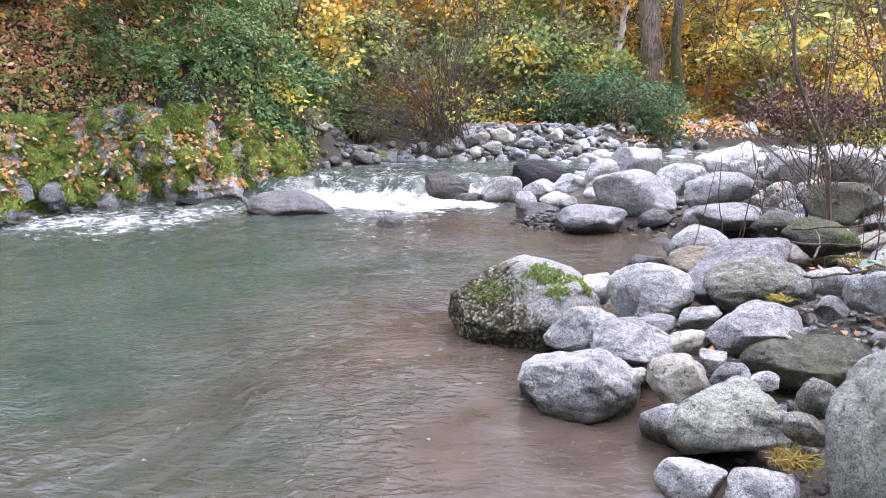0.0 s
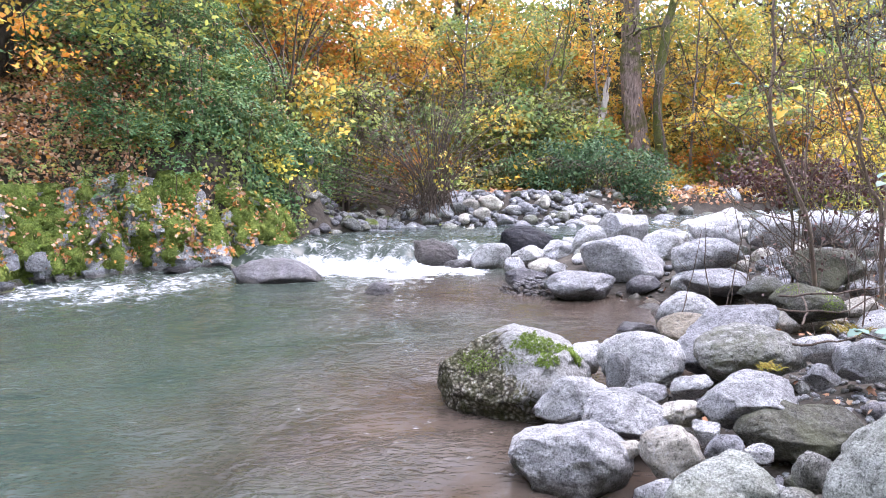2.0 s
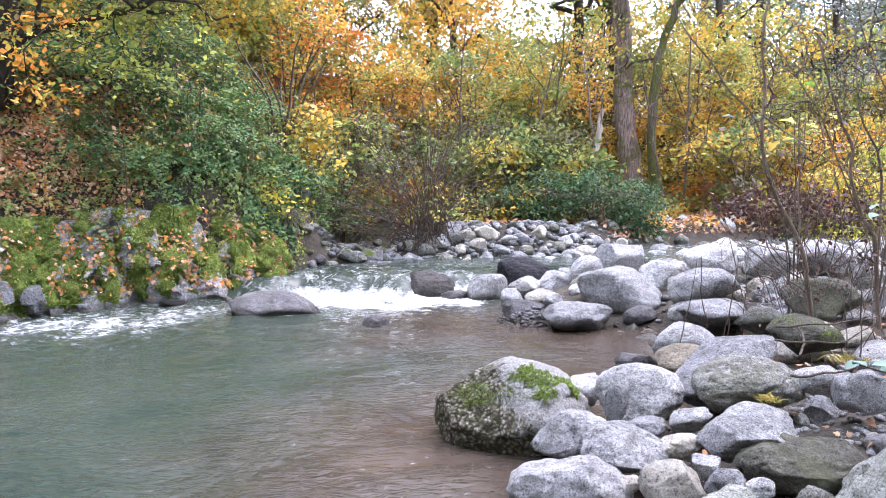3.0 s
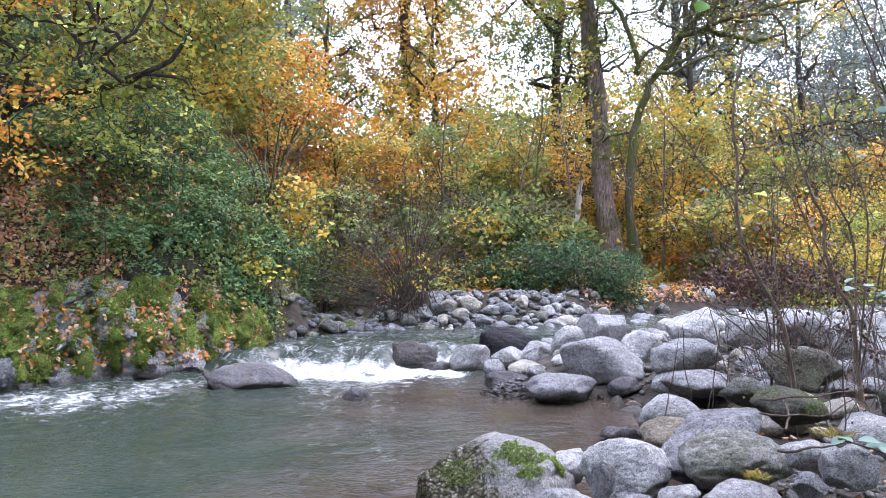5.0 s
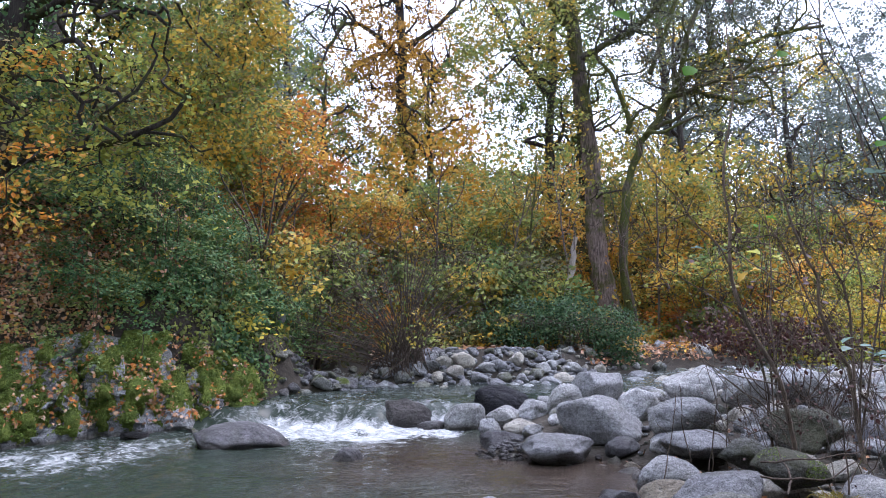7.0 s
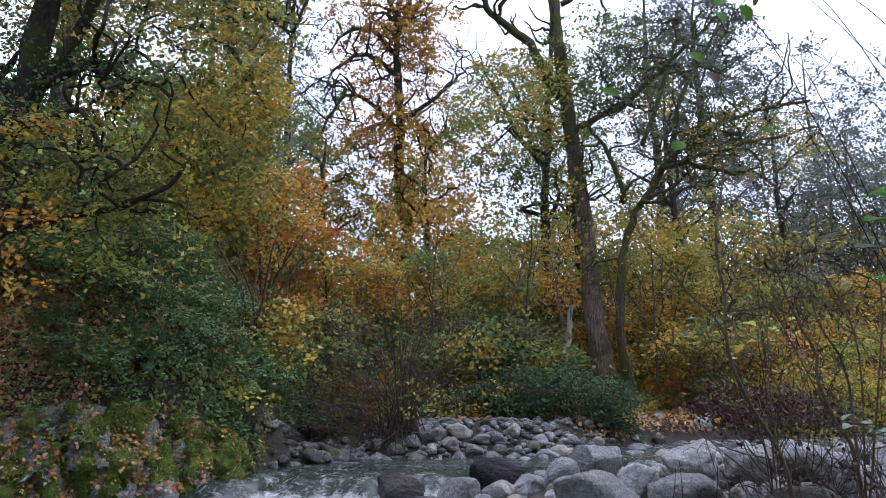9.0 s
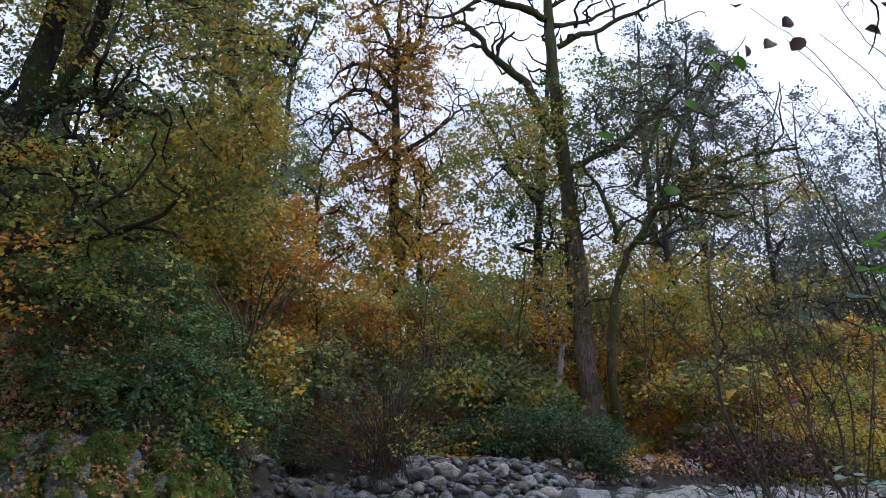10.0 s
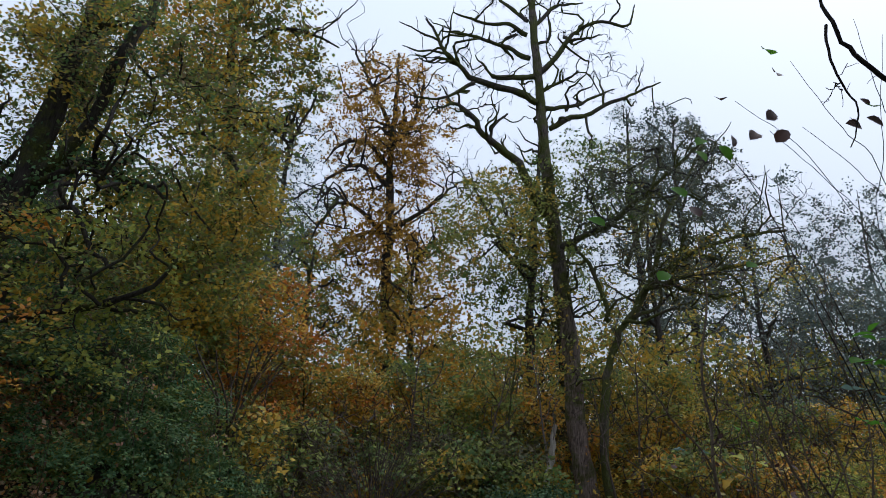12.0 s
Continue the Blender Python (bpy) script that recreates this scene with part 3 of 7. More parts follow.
me.attributes.new("foam", "FLOAT", "POINT").data.foreach_set("value", foam.astype(np.float32))
edge = -inside(wv[:, 0], wv[:, 1], BAR)
shallow = (1 - ramp_up(edge + 0.5 * waves(wv * (1, 1, 0), 0.3, 6, 35), 0.3, 3.6)) * (1 - ramp_up(wv[:, 1], 9.5, 12))
me.attributes.new("shallow", "FLOAT", "POINT").data.foreach_set("value", shallow.astype(np.float32))
tagged(new("river_water", me), "turbid grey-green river water breaking white over a low cascade", "water", kind="structure")

# ---- boulders of the bar ----
boulder(0.80, 3.60, -0.05, 0.73, 0.62, 0.38, 101, level=5, planes=7, label="pale speckled granite boulder lying in the brown shallows")
moss_boulder = boulder(0.63, 4.84, -0.03, 1.18, 1.00, 0.61, 102, MOSSY, level=5, planes=6, lump=0.08, label="large boulder with green moss and lichen crust in the shallows")
boulder(1.54, 4.78, 0.20, 0.60, 0.52, 0.35, 304, level=5, planes=4, lump=0.07)
boulder(1.27, 5.34, 0.12, 0.33, 0.28, 0.20, 104)
boulder(0.96, 4.29, 0.10, 0.56, 0.48, 0.28, 105, level=5)
boulder(1.21, 3.93, 0.15, 0.56, 0.47, 0.22, 106, level=5)
boulder(1.30, 3.41, 0.15, 0.36, 0.30, 0.22, 207, GRANITE_WARM, planes=5, label="rounded cream-coloured stone among grey boulders")
boulder(1.15, 3.15, -0.02, 0.25, 0.22, 0.24, 108)
boulder(1.36, 2.99, 0.08, 0.58, 0.49, 0.32, 109, GRANITE_GREEN, level=5)
boulder(1.10, 2.60, 0.05, 0.33, 0.28, 0.14, 110)
boulder(1.31, 2.41, 0.12, 0.37, 0.32, 0.16, 111)
boulder(1.97, 2.35, -0.35, 1.02, 0.8, 1.25, 112, GRANITE_GREEN, level=5, planes=3, lump=0.05, label="huge olive-grey boulder at the water side")
flat_boulder = boulder(2.02, 3.52, 0.22, 0.66, 0.50, 0.24, 113, GRANITE_DARK, level=5, label="broad flat boulder with a dark algae-covered front")
boulder(1.87, 3.73, 0.30, 0.57, 0.48, 0.26, 114)
bank_boulder = boulder(2.22, 4.51, 0.35, 0.75, 0.63, 0.32, 315, GRANITE_OLIVE, level=5, planes=4, lump=0.08)
boulder(2.45, 5.12, 0.28, 1.45, 0.62, 0.40, 116, GRANITE, level=5, turn=38.0, lean=-9.0, planes=5, lump=0.05, label="long pale slab of granite sloping to the pool")
boulder(2.42, 6.09, 0.15, 0.56, 0.48, 0.24, 117, GRANITE_BROWN, planes=4, label="smooth brownish stone at the pool edge")
boulder(2.72, 6.90, 0.12, 0.71, 0.60, 0.33, 118)
boulder(2.16, 6.81, 0.02, 0.45, 0.38, 0.14, 119, SLATE_WET, label="low dark wet stone at the pool edge")
boulder(2.05, 8.92, -0.02, 0.99, 0.84, 0.38, 120, label="pale boulder beside the gravel spit")
boulder(1.06, 11.71, -0.02, 0.75, 0.64, 0.49, 121)
boulder(1.80, 12.45, 0.12, 1.0, 0.8, 0.56, 122, BASALT, planes=5, level=5, label="dark wet basalt boulder beside the cascade")
boulder(2.14, 11.31, 0.18, 0.66, 0.56, 0.36, 123)
boulder(2.71, 11.38, 0.20, 0.68, 0.58, 0.60, 124)
boulder(2.80, 9.60, 0.15, 1.24, 1.06, 0.63, 125, planes=12, label="big angular grey boulder on the bar")
boulder(3.31, 11.39, 0.45, 0.95, 0.80, 0.54, 126)
boulder(3.56, 10.11, 0.40, 0.69, 0.59, 0.42, 127)
boulder(3.71, 8.84, 0.40, 1.04, 0.88, 0.44, 128)
boulder(3.46, 8.57, 0.20, 0.68, 0.58, 0.24, 129)
boulder(3.52, 7.89, 0.25, 0.89, 0.76, 0.28, 130)
boulder(4.80, 11.01, 0.60, 0.88, 0.75, 0.50, 131)
boulder(2.94, 9.05, 0.05, 0.48, 0.41, 0.24, 132, SLATE_WET)
boulder(1.86, 10.47, 0.10, 0.65, 0.55, 0.22, 133, GRANITE_WARM)
boulder(1.34, 10.49, 0.08, 0.39, 0.33, 0.27, 134)
boulder(1.63, 11.21, 0.15, 0.58, 0.49, 0.31, 135)
boulder(1.45, 10.01, 0.02, 0.65, 0.55, 0.22, 136, SLATE_WET)
boulder(1.47, 4.33, 0.20, 0.28, 0.24, 0.09, 137)
boulder(1.73, 4.24, 0.25, 0.30, 0.26, 0.15, 138)
boulder(1.53, 3.89, 0.22, 0.28, 0.24, 0.13, 139, GRANITE_WARM)
boulder(1.58, 3.63, 0.20, 0.18, 0.15, 0.11, 140)
boulder(1.59, 3.40, 0.22, 0.23, 0.20, 0.11, 141)
boulder(1.71, 3.27, 0.25, 0.14, 0.12, 0.09, 142)
boulder(1.72, 2.79, 0.35, 0.19, 0.16, 0.16, 143, GRANITE_OLIVE)
boulder(1.57, 2.61, 0.30, 0.19, 0.16, 0.11, 144, GRANITE_OLIVE)
boulder(2.64, 4.37, 0.45, 0.35, 0.29, 0.19, 145)
boulder(2.38, 3.87, 0.45, 0.21, 0.18, 0.12, 146)
boulder(2.68, 4.00, 0.50, 0.35, 0.30, 0.20, 147)
root_boulder = boulder(3.29, 5.63, 0.45, 0.63, 0.54, 0.29, 148, GRANITE_DARK)
boulder(3.49, 6.85, 0.35, 0.56, 0.48, 0.28, 149, GRANITE_OLIVE)
boulder(4.12, 6.84, 0.55, 0.88, 0.74, 0.38, 150, GRANITE_DARK, label="dark olive boulder behind the bare saplings")
boulder(-2.46, 10.6, -0.34, 1.5, 1.05, 0.70, 166, SLATE_WET, level=5, planes=6, lump=0.08, label="low dark wet boulder breaking the river surface")
boulder(-0.78, 9.32, -0.15, 0.46, 0.36, 0.30, 252, SLATE_WET, planes=4, label="small dark stone just above the water")
boulder(-0.08, 12.35, -0.25, 1.2, 0.85, 0.72, 155, SLATE_DARK, planes=6, lump=0.08, level=5, label="dark wet boulder that splits the cascade")
boulder(0.47, 11.75, -0.02, 0.51, 0.44, 0.16, 154, SLATE_WET, label="flat wet stone at the foot of the cascade")
boulder(1.36, 4.66, 0.20, 0.17, 0.14, 0.24, 155)
boulder(1.12, 3.58, 0.15, 0.14, 0.12, 0.08, 156, GRANITE_WARM)
boulder(5.32, 10.17, 0.60, 0.78, 0.66, 0.45, 157)
boulder(6.09, 9.97, 0.65, 0.84, 0.72, 0.47, 158)


boulder(0.55, 12.7, 0.12, 0.6, 0.5, 0.27, 174, SLATE_WET, label="dark wet rock under the lip of the cascade")
boulder(-3.15, 11.75, -0.02, 0.32, 0.28, 0.16, 175, BASALT, label="small dark wet rock at the foot of the bank")
boulder(-4.4, 11.3, -0.03, 0.5, 0.4, 0.14, 176, BASALT, label="small dark wet rock at the foot of the bank")

STONES = [make_mesh("stone", rock_shape(300 + i, 3, 7, 0.1)[0], [rock_shape(300 + i, 3, 7, 0.1)[1]], GRANITE) for i in range(8)]
STONES += [make_mesh("stone", rock_shape(320 + i, 3, 7, 0.1)[0], [rock_shape(320 + i, 3, 7, 0.1)[1]], GRANITE_WARM) for i in range(3)]
STONES += [make_mesh("stone", rock_shape(330 + i, 3, 7, 0.1)[0], [rock_shape(330 + i, 3, 7, 0.1)[1]], GRANITE_OLIVE) for i in range(3)]
GULLY_STONES = [make_mesh("stone", rock_shape(360 + i, 3, 12, 0.06)[0], [rock_shape(360 + i, 3, 12, 0.06)[1]], m) for i, m in enumerate([GRANITE, GRANITE_OLIVE, ROCK_MOSS, GRANITE_OLIVE, SLATE_WET, SLATE_WET])]
PEBBLES = [make_mesh("cobble", rock_shape(340 + i, 2, 6, 0.1)[0], [rock_shape(340 + i, 2, 6, 0.1)[1]], m) for i, m in enumerate([GRANITE, GRANITE, GRANITE_WARM, SLATE_WET, GRANITE, GRANITE_OLIVE])]
TAKEN = [(o.location.x, o.location.y, max(o.dimensions.x, o.dimensions.y) * 0.42) for o in scene.objects if o.name.startswith("boulder")]


def strew(n, x0, x1, y0, y1, low, high, meshes, label, group, name, seed, keep=None, sink=0.3, pack=0.42):
    """Loose stones in a stretch of the plan, each its own object, none inside another."""
    r = np.random.default_rng(seed)
    made = 0
    for _ in range(n * 12):
        if made == n:
            break
        x, y = r.uniform(x0, x1), r.uniform(y0, y1)
        s = low * (high / low) ** (r.random() ** 1.6)
        if keep and not keep(x, y):
            continue
        if any((x - a) ** 2 + (y - b) ** 2 < (c * pack / 0.42 + s * pack) ** 2 for a, b, c in TAKEN):
            continue
        TAKEN.append((x, y, s * 0.42))
        ob = new(name, meshes[r.integers(len(meshes))])
        flat = r.uniform(0.55, 0.8)
        ob.matrix_basis = pose(x, y, max(gz(x, y), float(water_level(x, y)) - 0.22) + s * flat * (0.5 - sink), r.uniform(-12, 12), r.uniform(-12, 12), r.uniform(0, 360)) @ Matrix.Diagonal((s, s * r.uniform(0.7, 0.95), s * flat, 1))
        tagged(ob, label, "rock", group)
        made += 1


def on_bar(x, y):
    return inside(np.array([x]), np.array([y]), BAR)[0] > 0.05


def on_far(x, y):
    return inside(np.array([x]), np.array([y]), FAR_BANK)[0] > -0.3


strew(70, 4.2, 14, 8.0, 19, 0.35, 0.7, STONES, "pale grey river boulder on the stony bar", "boulders of the bar behind", "boulder", 401, on_bar)
strew(120, 3.0, 9.5, 7.4, 14.2, 0.28, 0.62, STONES, "grey river boulder heaped on the stony bar", "boulders of the bar behind", "boulder", 411, on_bar)
strew(40, 2.9, 8.5, 6.5, 12.5, 0.16, 0.34, STONES, "small grey stone heaped on the stony bar", "stones of the bar", "stone", 412, on_bar)
strew(14, 3.5, 5.8, 5.0, 8.6, 0.4, 0.85, STONES, "grey boulder half hidden by bare twigs", "boulders of the bar behind", "boulder", 409, on_bar)
strew(24, 1.2, 5.0, 6.0, 13.5, 0.2, 0.42, STONES, "grey river stone between larger boulders", "stones of the bar", "stone", 402, on_bar)
strew(30, -0.7, 4.0, 15.3, 16.6, 0.4, 0.66, STONES, "pale rounded stone heaped on the far bank", "stones of the far bank", "stone", 403, on_far, 0.2, 0.33)
strew(105, -0.9, 4.3, 15.2, 17.0, 0.16, 0.40, STONES, "small pale stone heaped on the far bank", "stones of the far bank", "stone", 404, on_far, 0.15, 0.33)
strew(46, 3.6, 8.5, 16.0, 18.6, 0.16, 0.5, STONES, "grey stone along the foot of the far bank", "stones of the far bank", "stone", 414, on_far, 0.15, 0.33)
strew(24, 6, 15, 17.4, 24, 0.3, 0.65, STONES, "grey stone along the far bank upstream", "stones of the far bank", "stone", 408, on_far, 0.15)
strew(42, -2.9, -0.7, 13.9, 15.9, 0.2, 0.55, GULLY_STONES, "mossy grey stone at the mouth of a dark gully", "stones of the gully", "stone", 405, None, 0.2, 0.33)
strew(14, -1.6, -0.4, 14.6, 18.5, 0.2, 0.6, GULLY_STONES[3:], "dark stone in the bed of the gully", "stones of the gully", "stone", 413, None, 0.2)
strew(230, 0.7, 4.6, 2.3, 9.5, 0.07, 0.26, PEBBLES, "small rounded stone between the boulders", "small stones of the bar", "cobble", 406, on_bar, 0.15)
strew(125, 3.5, 17, 14.2, 22.5, 0.3, 0.65, STONES, "pale boulder in the riffle upstream", "boulders of the riffle", "boulder", 407, None, 0.2)


def gravel(name, label, n, x0, x1, y0, y1, low, high, material, seed, lift=0.0):
    """Gravel too fine to count, joined."""
    r = np.random.default_rng(seed)
    v, q = rock_shape(500, 1, 4, 0.1)
    x, y = r.uniform(x0, x1, n), r.uniform(y0, y1, n)
    s = low * (high / low) ** r.random(n)
    z = ground_level(x, y) + lift
    a = r.uniform(0, 6.28, n)
    p = v[None] * np.stack([s, s * 0.8, s * 0.6], -1)[:, None]
    p = np.stack([p[..., 0] * np.cos(a)[:, None] - p[..., 1] * np.sin(a)[:, None], p[..., 0] * np.sin(a)[:, None] + p[..., 1] * np.cos(a)[:, None], p[..., 2]], -1)
    p += np.stack([x, y, z], -1)[:, None]
    me = make_mesh(name, p.reshape(-1, 3), [(q[None] + np.arange(n)[:, None, None] * len(v)).reshape(-1, 3)], material)
    return tagged(new(name, me), label, "gravel", kind="stuff")


gravel("gravel", "grey gravel and grit between the boulders", 1200, 2.0, 5.8, 4.0, 10.5, 0.03, 0.11, GRANITE_OLIVE, 601)
gravel("gravel", "fine pale grit and pebbles close between the boulders", 1500, 1.0, 3.3, 2.4, 5.4, 0.018, 0.075, GRANITE, 605, 0.005)
strew(20, 3.0, 5.6, 4.2, 8.6, 0.14, 0.4, STONES, "grey river stone under bare twigs", "stones of the bar", "stone", 410, on_bar)
gravel("gravel", "dark wet pebbles of a low gravel spit", 800, 0.25, 2.2, 8.3, 9.6, 0.03, 0.13, SLATE_WET, 602, 0.1)
gravel("gravel", "grey cobble gravel of the far bank", 700, -2.6, 5.0, 14.6, 17.4, 0.14, 0.3, GRANITE, 603, 0.04)
gravel("gravel", "grey gravel of the far bank", 900, -2.2, 6.5, 14.6, 18.2, 0.06, 0.16, GRANITE_OLIVE, 604)


# ---- mossy rock ledge of the left bank ----


def ledge_surface():
    """The fractured rock face along the water: blocks between joints, set back as they rise."""
    run = np.array(LEFT_BANK[1:8], float)
    seg = np.hypot(*np.diff(run, axis=0).T)
    t = np.concatenate([[0], np.cumsum(seg)])
    along, up = np.arange(0, t[-1], 0.045), np.linspace(0, 1, 46)
    px, py = np.interp(along, t, run[:, 0]), np.interp(along, t, run[:, 1])
    k = np.ones(25) / 25
    px = np.convolve(np.pad(px, 12, mode="edge"), k, "valid")
    py = np.convolve(np.pad(py, 12, mode="edge"), k, "valid")
    tx, ty = np.gradient(px), np.gradient(py)
    n = np.hypot(tx, ty)
    nx, ny = -ty / n, tx / n
    u, v = np.meshgrid(along, up)
    p = np.stack([u, v * 1.9, 0 * u], -1).reshape(-1, 3)
    warp = 0.25 * waves(p, 0.5, 6, 71)
    bu = np.floor((p[:, 0] + 0.45 * p[:, 1] + warp) / 0.62)
    bv = np.floor((p[:, 1] - 0.2 * p[:, 0] + warp * 0.8) / 0.40 + (bu % 2) * 0.5)
    tier = np.floor((p[:, 1] + 0.12 * p[:, 0] + 0.5 * warp) / 0.21)
    chip_ = np.modf(np.abs(np.sin(np.floor((p[:, 0] - 0.3 * p[:, 1] + warp) / 0.27) * 37.7 + tier * 91.7) * 24634.63))[0] - 0.5
    block = np.modf(np.abs(np.sin(bu * 12.9898 + bv * 78.233) * 43758.5453))[0] - 0.5
    butt = np.abs(np.sin(p[:, 0] * 1.75 + 0.5 * p[:, 1] + 1.1 * warp)) ** 0.6 - 0.6
    out = (0.34 * block + 0.14 * chip_ + 0.42 * butt + 0.12 * waves(p, 0.35, 8, 72) + 0.07 * waves(p, 1.6, 10, 73)).reshape(u.shape)
    fade = ramp_up(u, 0, 1) * (1 - ramp_up(u, t[-1] - 2.5, t[-1]))
    tall = (1.55 + 0.10 * waves(np.stack([along, 0 * along, 0 * along], -1), 0.3, 5, 74)) * (1 - 0.45 * ramp_up(along, t[-1] - 3.0, t[-1]))
    z = -0.35 + v * (tall[None] + 0.35)
    back = 0.95 * v ** 1.3 - 0.18 - out * (0.35 + 0.65 * np.sin(np.pi * np.clip(v, 0, 1)))
    back = np.where(v > 0.96, back + 0.5, back)
    x, y = px[None] + nx[None] * back, py[None] + ny[None] * back
    m = len(along)
    i = (np.arange(len(up) - 1)[:, None] * m + np.arange(m - 1)[None]).ravel()
    verts = np.stack([x, y, z + 0.36 * ramp_up(y, 11.9, 12.9)], -1).reshape(-1, 3)
    return verts, np.stack([i, i + 1, i + m + 1, i + m], -1)


ledge_v, ledge_f = ledge_surface()
tagged(new("rock_ledge", make_mesh("rock_ledge", ledge_v, [ledge_f], LEDGE, smooth=False)), "fractured grey rock ledge with green moss along the water", "rock ledge", kind="structure")


def dress_ledge(name, label, n, size, kind, seed, shape, low, category, patch=0.4, lift=0.015, tilt=0.5):
    """Moss or fallen leaves in patches on the ledge."""
    r = np.random.default_rng(seed)
    q = ledge_f[r.integers(len(ledge_f), size=n * 4)]
    a, b, c = ledge_v[q[:, 0]], ledge_v[q[:, 1]], ledge_v[q[:, 3]]
    at = a + (b - a) * r.random((len(q), 1)) + (c - a) * r.random((len(q), 1))
    nrm = np.cross(b - a, c - a)
    nrm /= np.linalg.norm(nrm, axis=1, keepdims=True) + 1e-9
    nrm *= np.where(nrm[:, :1] * 1.0 + nrm[:, 2:] < 0, -1, 1)
    ok = (at[:, 2] > low) & (waves(at, 0.55, 8, seed) + 0.6 * nrm[:, 2] > patch)
    at, nrm = at[ok][:n], nrm[ok][:n]
    me = leaves_mesh(name, at + nrm * lift, nrm + r.normal(size=at.shape) * tilt, size * r.uniform(0.6, 1.4, len(at)), kind, shape)
    return tagged(new(name, me), label, category, kind="stuff")


def moss_carpet():
    """Thick moss over the ledge: cushions that swell from the rock and hang down its face in tongues."""
    m = int(ledge_f[0, 3] - ledge_f[0, 0])
    v = ledge_v.reshape(-1, m, 3)
    n = np.cross(np.gradient(v, axis=1), np.gradient(v, axis=0)).reshape(-1, 3)
    n /= np.linalg.norm(n, axis=1, keepdims=True) + 1e-9
    n *= np.where(n[:, :1] - 0.8 * n[:, 1:2] < 0, -1, 1)
    p = ledge_v
    grow = 0.6 * waves(p * (1, 1, 0.4), 0.6, 8, 711) + 1.0 * waves(p * (1, 1, 0.45), 2.1, 10, 712) + 0.45 * np.clip(n[:, 2], 0, 1) - 0.05
    grow -= 1.2 * (1 - ramp_up(p[:, 2], 0.0, 0.16))
    thick = 0.11 * np.clip(grow, 0, 1.1) ** 0.6 + 0.03 * np.clip(grow * 3, 0, 1) * waves(p, 2.6, 10, 713)
    q = p + (n * 0.8 + (0, 0, 0.25)) * np.where(grow > 0, thick + 0.012, -0.08)[:, None]
    tagged(new("moss", make_mesh("moss", q, [ledge_f[(grow[ledge_f] > -0.12).any(1)]], MOSS_MAT)), "thick bright green moss hanging over the rock ledge", "moss", kind="stuff")
    r = np.random.default_rng(714)
    ok = np.where(grow > 0.02)[0]
    pick = ok[r.integers(len(ok), size=26000)]
    at = q[pick] + r.normal(size=(len(pick), 3)) * 0.02
    me = leaves_mesh("moss", at, n[pick] + r.normal(size=at.shape) * 0.9 + (0, 0, -0.3), 0.04 * r.uniform(0.5, 1.5, len(at)), MOSS_TUFT, "kite")
    tagged(new("moss", me), "feathery moss shoots over the mossy ledge", "moss", kind="stuff")


moss_carpet()
dress_ledge("leaf_litter", "orange fallen leaves caught on the rock ledge", 2100, 0.066, LEAF_FALLEN, 702, "maple", 0.2, "leaves", 0.15, 0.1, 0.6)
dress_ledge("leaf_litter", "brown fallen leaves in the cracks of the rock ledge", 1300, 0.07, LEAF_LITTER, 704, "oval", 0.15, "leaves", 0.1, 0.07, 0.7)
dress_ledge("fern", "small green weeds rooted in the rock ledge", 1500, 0.07, LEAF_OLIVE, 703, "oval", 0.5, "plants", 0.5, 0.05, 0.8)
r = np.random.default_rng(715)
for i in range(34):
    t = r.random() ** 2.2
    x, y = np.interp(t, (0, 0.25, 0.6, 1), (-6.35, -6.05, -5.2, -4.2)), np.interp(t, (0, 0.25, 0.6, 1), (8.4, 10.1, 11.2, 12.5))
    w = r.uniform(0.16, 0.42)
    lift = r.uniform(0, 1) ** 2.2
    tall = w * r.uniform(0.5, 0.9)
    v, q = slab_shape(720 + i, 4)
    ob = new("slate_block", make_mesh("slate_block", v * (w, w * 0.75, tall), [q], SLATE_BLOCK))
    ob.matrix_basis = pose(x - 0.15 - 0.2 * lift, y + r.uniform(-0.1, 0.2) + 0.2 * lift, 0.35 * lift + tall * 0.1, r.uniform(-14, 14), r.uniform(-14, 14), 35 + r.uniform(-20, 20))
    tagged(ob, "angular grey slate block split from the ledge", "rock", "slate blocks of the ledge")

# ---- trees and shrubs ----


def bend(points, n, wiggle, seed):
    """A smooth, slightly crooked path through a few points."""
    p = np.asarray(points, float)
    t = np.linspace(0, len(p) - 1, n)
    i = np.clip(t.astype(int), 0, len(p) - 2)
    u = (t - i)[:, None]
    q = np.concatenate([[2 * p[0] - p[1]], p, [2 * p[-1] - p[-2]]])
    a, b, c, d = q[i], q[i + 1], q[i + 2], q[i + 3]
    out = 0.5 * (2 * b + (c - a) * u + (2 * a - 5 * b + 4 * c - d) * u ** 2 + (3 * b - a - 3 * c + d) * u ** 3)
    r = np.random.default_rng(seed)
    k = np.cumsum(r.normal(size=(n, 3)), axis=0)
    k -= np.linspace(0, 1, n)[:, None] * k[-1]
    return out + wiggle * k


